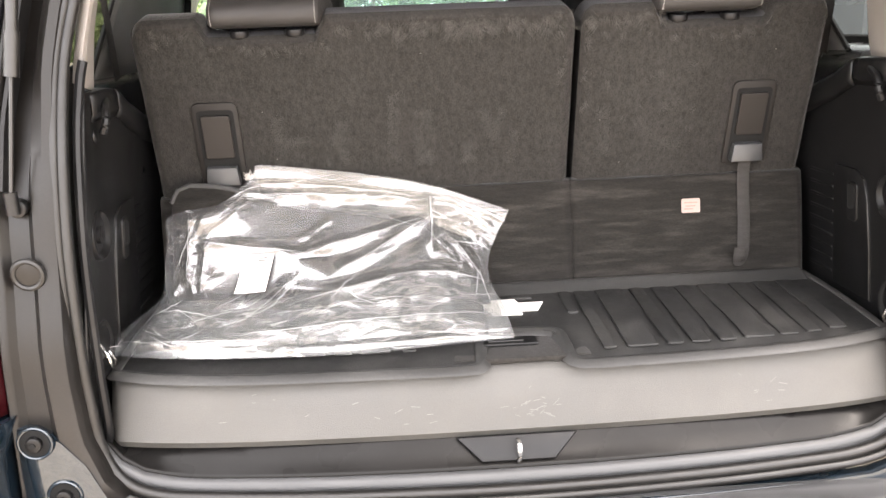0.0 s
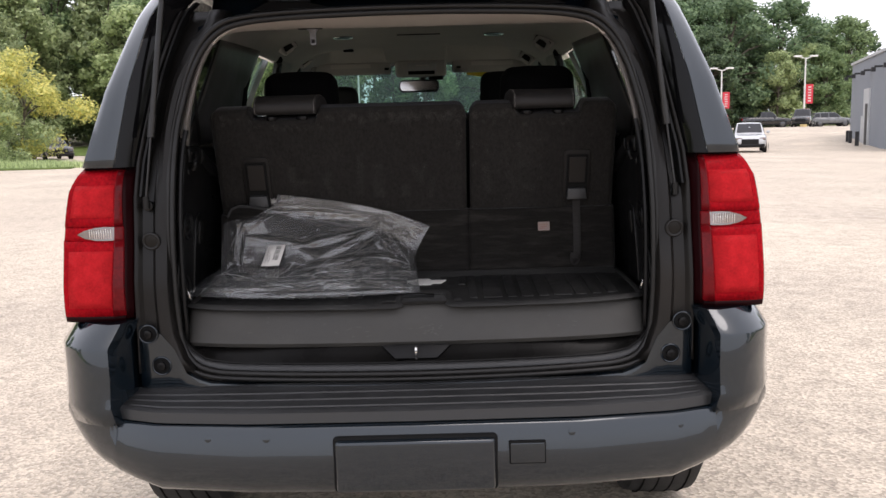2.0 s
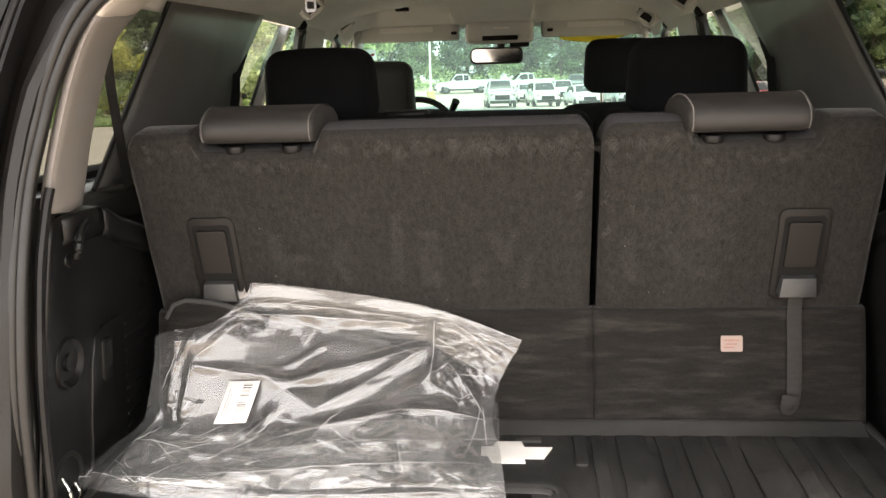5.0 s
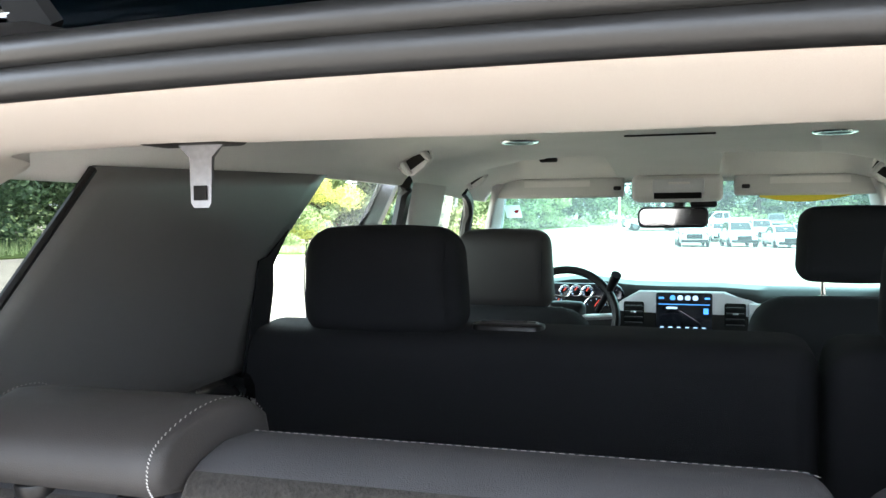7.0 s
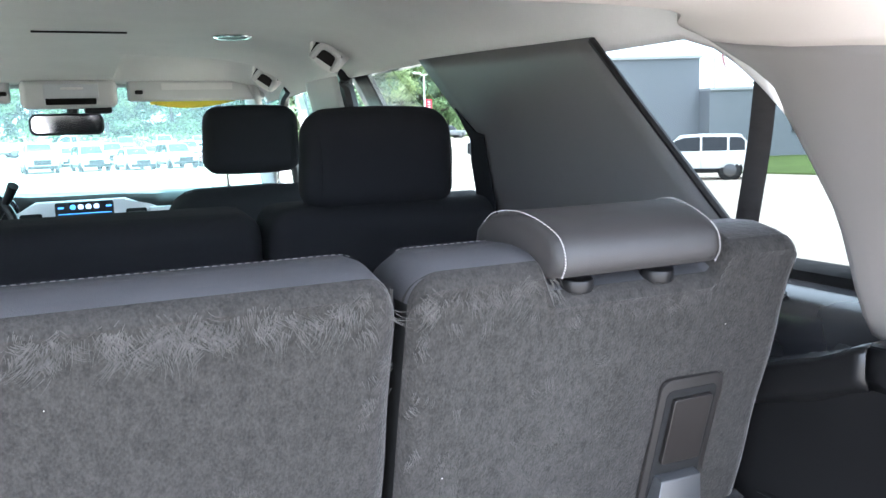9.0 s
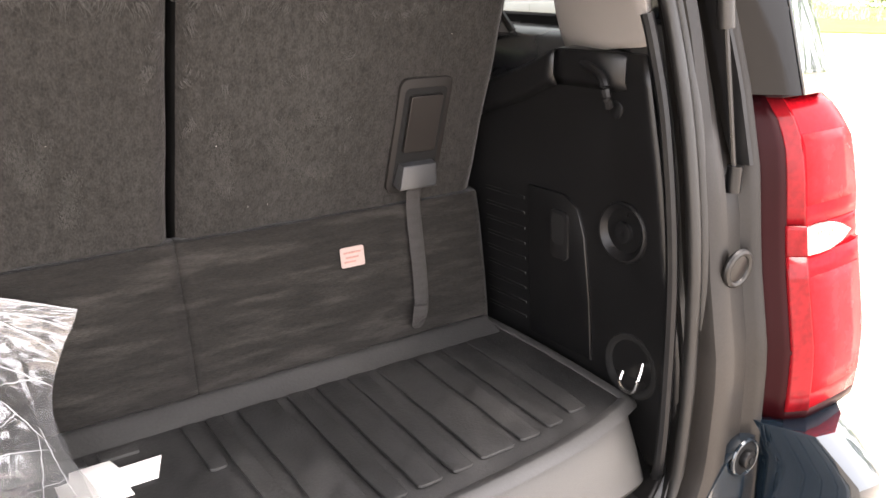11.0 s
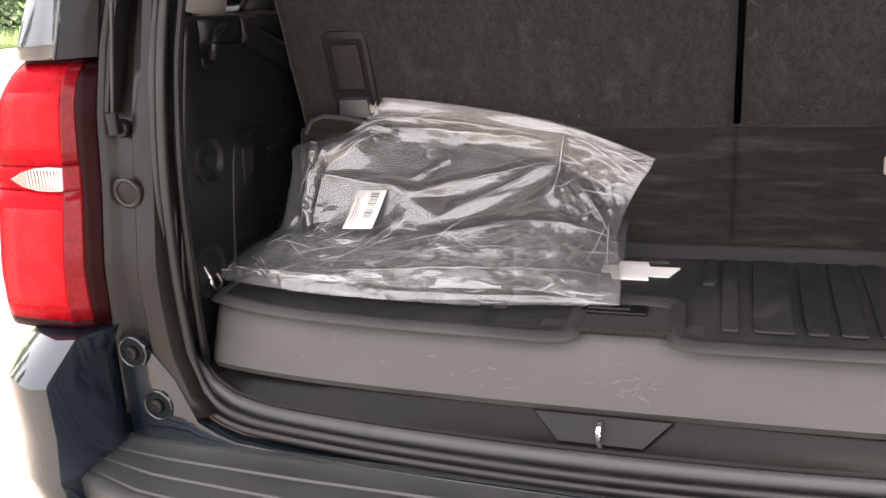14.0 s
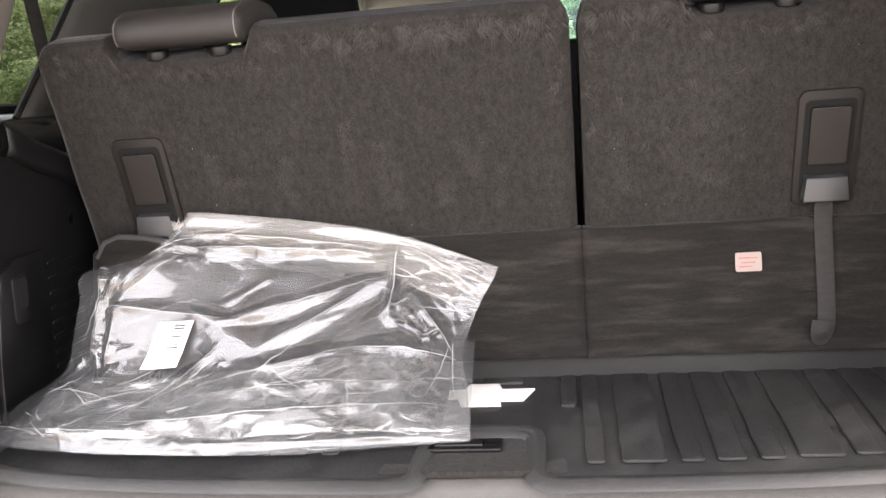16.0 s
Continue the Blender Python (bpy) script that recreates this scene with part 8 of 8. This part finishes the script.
verge([(-16.4, 35.4), (-17.0, 37.5), (-22.6, 48.5), (-25.5, 50.8), (-34.0, 52.5), (-60.0, 58.0), (-300.0, 64.0), (-300.0, -60.0), (-40.0, -60.0), (-29.5, 10.0), (-27.5, 31.0)], "west", "green turf verge beside the lot")
verge([(-300.0, 72.0), (-60.0, 68.0), (-34.0, 62.0), (-27.0, 63.5), (-22.5, 72.0), (-14.0, 90.0), (-6.0, 112.0), (-300.0, 112.8)], "north_west", "green turf below the woods beside the drive")
verge([(26.0, 27.8), (27.2, 21.0), (34.0, 9.0), (46.0, -12.0), (60.0, -20.0), (58.0, 33.0), (36.0, 39.0)], "east", "green turf verge beyond the lot")


turf = material("far_turf", (0.10, 0.14, 0.04), 0.95, 0, 0.4, 0.6, 9, 0.5, spec=0.1)
far = part("verge", grid([[(x, y, fall(x, y) + 0.07) for x in (-300, -120, -60, -34, -20, 0, 20, 40, 60, 80, 100, 140, 300)] for y in (113, 118, 125, 135, 150, 200, 400)]), turf)
tagged(far, "green turf below the far trees", "grass", kind="structure")


# ---------------------------------------------------------------- buildings
def building():
    wall_m = material("grey_rendered_wall", (0.21, 0.225, 0.25), 0.85, 0, 0.12, 0.6, 14, 0.3, second=(0.17, 0.185, 0.21), second_amount=0.4, second_scale=0.3)
    dark = material("dark_doorway", (0.02, 0.02, 0.022), 0.6, 0, 0.2, 3, 40, 0)
    coping = material("pale_metal_coping", (0.50, 0.51, 0.52), 0.5, 0.2, 0.1, 1, 30, 0.05)
    o = Vector((24.6, 43.5, -0.75))
    along = Vector((6.6, 19.6, 0)).normalized()
    out = Vector((-along.y, along.x, 0))
    if out.x > 0:
        out = -out
    deep = -out
    b = thing("commercial_building", tuple(o + along * 10 + deep * 5), "grey rendered flat-roofed commercial building", "building")

    def block(name, a0, a1, d0, d1, z0, z1, mat, parent, label="", bevel=0.0):
        poly = [(a0, d0), (a1, d0), (a1, d1), (a0, d1)]
        return part(name, prism(poly, lambda u, v, w: tuple(o + along * u + deep * v + Vector((0, 0, z0 + w))), z1 - z0, bevel), mat, parent, label)

    w = block("wall", 0, 21, 0, 11, 0, 5.9, wall_m, b, "smooth grey rendered wall")
    block("roof", -0.1, 21.1, -0.1, 11.1, 5.9, 6.06, coping, b, "pale metal roof edge")
    fr = block("door_surround", 11.2, 13.6, -0.12, 0.02, 0, 3.9, coping, b, "pale door surround")
    block("door_opening", 11.6, 12.6, -0.14, -0.10, 0, 2.9, dark, fr, "dark open doorway")
    block("side_door", 14.2, 15.0, -0.06, 0.02, 0, 2.1, coping, b, "grey service door")
    for i, a in enumerate((2.5, 7.0, 11.5, 16.0, 20.0)):
        lm = block("wall_light", a, a + 0.12, -0.45, 0.0, 5.0, 5.12, dark, b, "black wall light on an arm")
        block("lamp_head", a - 0.06, a + 0.18, -0.62, -0.38, 4.75, 5.02, dark, lm)
    for a in (10.6, 14.0, 15.4):
        block("bollard", a, a + 0.22, -0.9, -0.68, 0, 1.1, dark, b, "dark steel bollard")
    w2 = block("low_wing", -1.5, 14, 11, 32, 0, 3.95, wall_m, b, "lower grey wing of the building")
    block("wing_roof", -1.6, 14.1, 11, 32.1, 3.95, 4.10, coping, b, "pale edge of the wing's roof")
    for d in (16.0, 20.0, 24.0):
        block("window", -1.56, -1.5, d, d + 1.6, 1.4, 2.8, dark, b, "dark window")


building()


def light_pole(x, y, h, banner=True, heads=2):
    pm = material("white_painted_pole", (0.72, 0.71, 0.68), 0.5, 0.1, 0.08, 2, 40, 0.05)
    red = material("red_banner_cloth", (0.55, 0.03, 0.05), 0.7, 0, 0.1, 3, 60, 0.05)
    z = fall(x, y)
    p = thing("light_pole", (x, y, z), "white lamp pole with a red banner on a concrete foot" if banner else "white lamp pole in the car park", "lamp pole", "lamp poles")
    conc = material("ochre_painted_concrete", (0.55, 0.42, 0.20), 0.9, 0, 0.15, 3, 40, 0.3)
    part("pole", tube([(x, y, z + 0.5), (x, y, z + h)], [0.11, 0.075], 10), pm, p)
    part("foot", tube([(x, y, z - 0.2), (x, y, z + 0.75)], 0.36, 16), conc, p, "ochre concrete foot")
    for s in ((-1, 1) if heads == 2 else (1,)):
        arm = part("arm", tube([(x, y, z + h - 0.1), (x + s * 0.9, y, z + h + 0.15)], 0.045, 8), pm, p)
        part("lamp_head", cushion((x + s * 0.9 - 0.42, y - 0.2, z + h + 0.08), (x + s * 0.9 + 0.42, y + 0.2, z + h + 0.26), 0.06), pm, arm)
    if banner:
        part("banner", bbox((x + 0.15, y - 0.02, z + h * 0.34), (x + 0.95, y + 0.02, z + h * 0.62), 0.005, 1), red, p, "red cloth banner")
        for i in range(6):
            zz = z + h * 0.37 + i * h * 0.04
            part("print_bar", bbox((x + 0.38, y - 0.03, zz), (x + 0.72, y - 0.022, zz + h * 0.018), 0, 1), WHITE, p)


light_pole(32.1, 96.5, 6.6)
light_pole(41.0, 95.0, 7.7)
light_pole(-7.4, 76, 8.4, False, 1)


def flag():
    x, y = 46.5, 51.5
    z = fall(x, y)
    f = thing("flagpole", (x, y, z), "striped flag on a tall white pole", "flagpole")
    part("pole", tube([(x, y, z - 0.2), (x, y, z + 9.5)], [0.07, 0.04], 8), WHITE, f)
    red = material("flag_red", (0.50, 0.04, 0.05), 0.8, 0, 0.1, 3, 60, 0)
    blue = material("flag_blue", (0.03, 0.05, 0.22), 0.8, 0, 0.1, 3, 60, 0)
    wave = lambda u, v: (x + 0.05 + u * 0.55 + 0.2 * v, y + 0.12 * math.sin(u * 5 + v * 2), z + 9.3 - v * 1.5 - u * 1.4)
    cloth = part("flag_cloth", grid([[wave(u, v) for u in np.linspace(0, 1.6, 12).tolist()] for v in np.linspace(0, 1, 6).tolist()]), WHITE, f, solid=0.01)
    for i in range(7):
        v0 = i / 6.5
        rows = [[Vector(wave(u, v)) + Vector((0, -0.012, 0)) for u in np.linspace(0.0, 1.6, 12).tolist()] for v in (v0, min(1, v0 + 0.077))]
        part("stripe", grid(rows), red, cloth, solid=0.004)
    rows = [[Vector(wave(u, v)) + Vector((0, -0.020, 0)) for u in np.linspace(0.0, 0.64, 6).tolist()] for v in np.linspace(0, 0.54, 4).tolist()]
    part("canton", grid(rows), blue, cloth, solid=0.004)


flag()


# ---------------------------------------------------------------- parked vehicles
PAINTS = {}


def parked(kind, x, y, heading, base, label):
    """A parked car, suv or pickup: lofted body and cabin, glass, wheels in dark arches, lamps."""
    z = fall(x, y)
    name = {"car": "parked_car", "suv": "parked_suv", "pickup": "pickup_truck"}[kind]
    if base not in PAINTS:
        PAINTS[base] = material("parked_vehicle_paint", base, 0.25, 0.0, 0.04, 3, 300, 0, coat=1.0)
    paint = PAINTS[base]
    car = new(name)
    tagged(car, label, "car" if kind != "pickup" else "pickup", "parked vehicles")
    L, W, H, belt, r = {"car": (4.8, 0.90, 1.46, 0.93, 0.33), "suv": (4.62, 0.93, 1.70, 1.06, 0.37), "pickup": (5.7, 1.0, 1.90, 1.20, 0.41)}[kind]
    h = L / 2
    low = 0.22 if kind == "car" else 0.30
    rise = curve1([0, 0.02, 0.06, 0.18, 0.27, 0.60, 0.90, 0.97, 1.0], [0.72, 0.82, 0.89, 0.945, 0.985, 1.0, 1.03 if kind != "pickup" else 1.0, 1.01, 0.90])
    foot = curve1([0, 0.02, 0.06, 0.90, 0.97, 1.0], [low + 0.20, low + 0.06, low, low, low + 0.06, low + 0.20])
    wide = curve1([0, 0.02, 0.06, 0.16, 0.30, 0.80, 0.92, 0.98, 1.0], [0.74, 0.86, 0.93, 0.985, 1.0, 1.0, 0.97, 0.91, 0.82])
    rows = []
    for t in (0, 0.01, 0.02, 0.04, 0.06, 0.10, 0.16, 0.22, 0.27, 0.35, 0.5, 0.65, 0.8, 0.9, 0.94, 0.97, 0.99, 1.0):
        px, zt, zb, w = lerp(-h, h, t), belt * rise(t), foot(t), W * wide(t)
        side = [(w * 0.50, zt + 0.02), (w * 0.84, zt + 0.005), (w * 0.94, zt - 0.03), (w * 0.985, zt - 0.12), (w, lerp(zb, zt, 0.55)), (w * 0.985, lerp(zb, zt, 0.25)), (w * 0.93, zb)]
        rows.append([(px, -a, b) for a, b in side] + [(px, a, b) for a, b in side[::-1]])
    bm = grid(rows, close_u=True)
    bm.verts.ensure_lookup_table()
    n = len(rows[0])
    bm.faces.new(list(reversed(bm.verts[:n])))
    bm.faces.new(bm.verts[-n:])
    part("body", bm, paint, car, "", angle=50)
    # cabin: front foot, screen top, roof end, rear foot
    f0, f1, f2, f3 = {"car": (0.27, 0.43, 0.70, 0.90), "suv": (0.26, 0.41, 0.88, 0.985), "pickup": (0.28, 0.39, 0.60, 0.635)}[kind]
    roof = curve1([f0, lerp(f0, f1, 0.5), f1, lerp(f1, f2, 0.35), f2, lerp(f2, f3, 0.5), f3], [belt * 0.98, lerp(belt, H, 0.55), H - 0.035, H, H - 0.04, lerp(belt, H, 0.58), belt])
    rows = []
    ts = [lerp(f0, f1, k / 4) for k in range(4)] + [lerp(f1, f2, k / 6) for k in range(6)] + [lerp(f2, f3, k / 3) for k in range(4)]
    for t in ts:
        zr = roof(t)
        k = (zr - belt) / (H - belt)
        wt, wb = W * lerp(0.86, 0.70, max(0, k)), W * 0.89
        px = lerp(-h, h, t)
        rows.append([(px, -wb, belt - 0.03), (px, -wt, max(belt - 0.02, zr - 0.05)), (px, -wt * 0.86, zr - 0.01), (px, 0, zr + 0.012), (px, wt * 0.86, zr - 0.01), (px, wt, max(belt - 0.02, zr - 0.05)), (px, wb, belt - 0.03)])
    part("cabin", grid(rows), paint, car, "", angle=50)
    # glass, a little proud of the cabin
    for a, b, nm in ((f0, f1, "windscreen"), (f3, f2, "rear_window")):
        rows = []
        for t in (0.10, 0.4, 0.7, 0.90):
            q = lerp(a, b, t)
            zr = roof(q)
            wt = W * lerp(0.84, 0.70, max(0, (zr - belt) / (H - belt))) * 0.90
            rows.append([(lerp(-h, h, q) + (-0.012 if nm == "windscreen" else 0.012), u * wt, zr + 0.016 - 0.012 * abs(u)) for u in (-1, -0.5, 0, 0.5, 1)])
        part(nm, grid(rows), SCREEN_BLACK, car, "dark glass")
    for sgn in (-1, 1):
        cuts = [(lerp(f0, f1, 0.42), lerp(f1, f2, 0.34)), (lerp(f1, f2, 0.38), lerp(f1, f2, 0.78))] if kind != "pickup" else [(lerp(f0, f1, 0.42), lerp(f1, f2, 0.52)), (lerp(f1, f2, 0.58), f2)]
        if kind == "suv":
            cuts.append((lerp(f1, f2, 0.82), lerp(f2, f3, 0.30)))
        elif kind == "car":
            cuts[1] = (cuts[1][0], lerp(f2, f3, 0.25))
        for a, b in cuts:
            tops = [(q, max(belt + 0.05, roof(q) - 0.10)) for q in (a, lerp(a, b, 0.25), lerp(a, b, 0.5), lerp(a, b, 0.75), b)]
            poly = [(lerp(-h, h, b), belt + 0.03), (lerp(-h, h, a), belt + 0.03)] + [(lerp(-h, h, q), tz) for q, tz in tops]
            part("side_window", prism(poly, lambda u, v, w: (u, sgn * (W * lerp(0.89, 0.715, (v - belt) / (H - belt)) + 0.004 + w), v), 0.006), SCREEN_BLACK, car, "dark glass")
        for wx in (-h * 0.62, h * 0.60):
            part("arch", disc((wx, sgn * (W * 0.97), r + 0.02), (0, sgn, 0), r * 1.20, 0.07, 26, 0.01), PLASTIC, car, "dark wheel arch")
            ty = part("wheel", disc((wx, sgn * (W - 0.02), r), (0, sgn, 0), r, 0.20, 26, 0.03), TYRE, car, "black tyre")
            part("rim", disc((wx, sgn * (W + 0.078), r), (0, sgn, 0), r * 0.64, 0.012, 20, 0.004), SILVER if kind == "car" else STEEL_DARK, ty)
        part("headlamp", cushion((-h + 0.02, sgn * W * 0.66 - 0.20, belt * 0.66), (-h + 0.26, sgn * W * 0.66 + 0.14, belt * 0.82), 0.04), CLEAR_LENS, car, "clear headlamp")
        part("rear_lamp", cushion((h - 0.26, sgn * W * 0.76 - 0.14, belt * 0.72), (h - 0.01, sgn * W * 0.76 + 0.11, belt * 0.94), 0.04), RED_LENS, car, "red rear lamp")
        part("door_mirror", cushion((lerp(-h, h, lerp(f0, f1, 0.5)) - 0.06, sgn * (W + 0.08) - 0.10, belt), (lerp(-h, h, lerp(f0, f1, 0.5)) + 0.10, sgn * (W + 0.08) + 0.08, belt + 0.16), 0.03), paint, car)
        part("sill", bbox((-h * 0.45, sgn * W * 0.975 - 0.02, low - 0.02), (h * 0.42, sgn * W * 0.975 + 0.02, low + 0.14), 0.01), PLASTIC, car, "dark lower sill")
        part("door_line", bbox((lerp(-h, h, lerp(f1, f2, 0.36)), sgn * W - 0.003, low + 0.14), (lerp(-h, h, lerp(f1, f2, 0.36)) + 0.012, sgn * W + 0.003, belt - 0.12), 0, 1), INK_AND_SHADE, car)
        if kind == "pickup":
            part("bed_side", bbox((h * 0.28, sgn * W * 0.90 - 0.05, belt - 0.05), (h * 0.97, sgn * W * 0.90 + 0.05, belt + 0.08), 0.03), paint, car)
    part("grille", cushion((-h - 0.015, -W * 0.50, belt * 0.46), (-h + 0.12, W * 0.50, belt * 0.74), 0.03), PLASTIC, car, "dark grille")
    part("front_bumper", cushion((-h - 0.03, -W * 0.84, low + 0.02), (-h + 0.25, W * 0.84, low + 0.22), 0.06), PLASTIC, car)
    part("rear_bumper", cushion((h - 0.22, -W * 0.86, low + 0.04), (h + 0.03, W * 0.86, low + 0.24), 0.06), PLASTIC, car)
    car.matrix_basis = pose(x, y, z, 0, 0, heading)
    return car


WHITE_P, SILVER_P, BLACK_P, GREY_P, RED_P = (0.74, 0.74, 0.73), (0.45, 0.46, 0.47), (0.004, 0.004, 0.005), (0.12, 0.125, 0.13), (0.35, 0.02, 0.03)
# heading 90 turns a car's nose towards the camera's starting side
parked("suv", 17.9, 47.6, 73, SILVER_P, "silver suv with a dark front, parked nose towards the lot")
parked("car", 17.6, 55.5, 80, GREY_P, "grey car parked behind a silver suv")
parked("car", 13.9, 50.5, 85, RED_P, "dark red car parked in a row")
parked("pickup", 38.5, 100, 172, BLACK_P, "black pickup parked side-on below the trees")
parked("pickup", 38.0, 88.0, 62, BLACK_P, "black pickup parked nose towards the lot")
parked("suv", 45.5, 98.5, 175, GREY_P, "grey van parked side-on below the trees")
parked("car", -25.9, 54.5, 128, BLACK_P, "black saloon parked on the drive by the woods")
parked("suv", 21.97, 25.4, 317, WHITE_P, "white suv with black wheels parked side-on")
tone = {WHITE_P: "white", SILVER_P: "silver", GREY_P: "grey", BLACK_P: "black", RED_P: "red"}
front_row = [(-1.0, "pickup", SILVER_P), (2.0, "suv", WHITE_P), (4.7, "car", WHITE_P), (7.4, "suv", SILVER_P), (10.2, "car", RED_P), (13.0, "suv", WHITE_P)]
for i, (x, k, c) in enumerate(front_row):
    parked(k, x, 59.5 + (i % 2) * 0.6, 93 + (x * 7) % 9, c, f"{tone[c]} {'pickup' if k == 'pickup' else k} in the front row of stock cars")
mid_row = [(1.0, "car", WHITE_P), (4.0, "suv", WHITE_P), (7.0, "car", SILVER_P), (9.8, "suv", WHITE_P), (12.8, "car", GREY_P), (15.8, "suv", SILVER_P)]
for i, (x, k, c) in enumerate(mid_row):
    parked(k, x, 71.0 + (i % 2) * 0.5, 90 + (x * 5) % 8, c, f"{tone[c]} {k} in the middle row of stock cars")
back_row = [(-5.2, "pickup", WHITE_P, 12), (1.2, "pickup", WHITE_P, 14), (6.2, "suv", GREY_P, 88), (9.6, "suv", WHITE_P, 92), (13.0, "car", SILVER_P, 88), (16.4, "suv", BLACK_P, 95), (20.0, "suv", WHITE_P, 90)]
for x, k, c, hd in back_row:
    parked(k, x, 86.0, hd, c, f"{tone[c]} {'pickup' if k == 'pickup' else k} in the far row of stock cars")
parked("car", -38.0, 78, 60, SILVER_P, "silver car parked by the yellow-green trees")
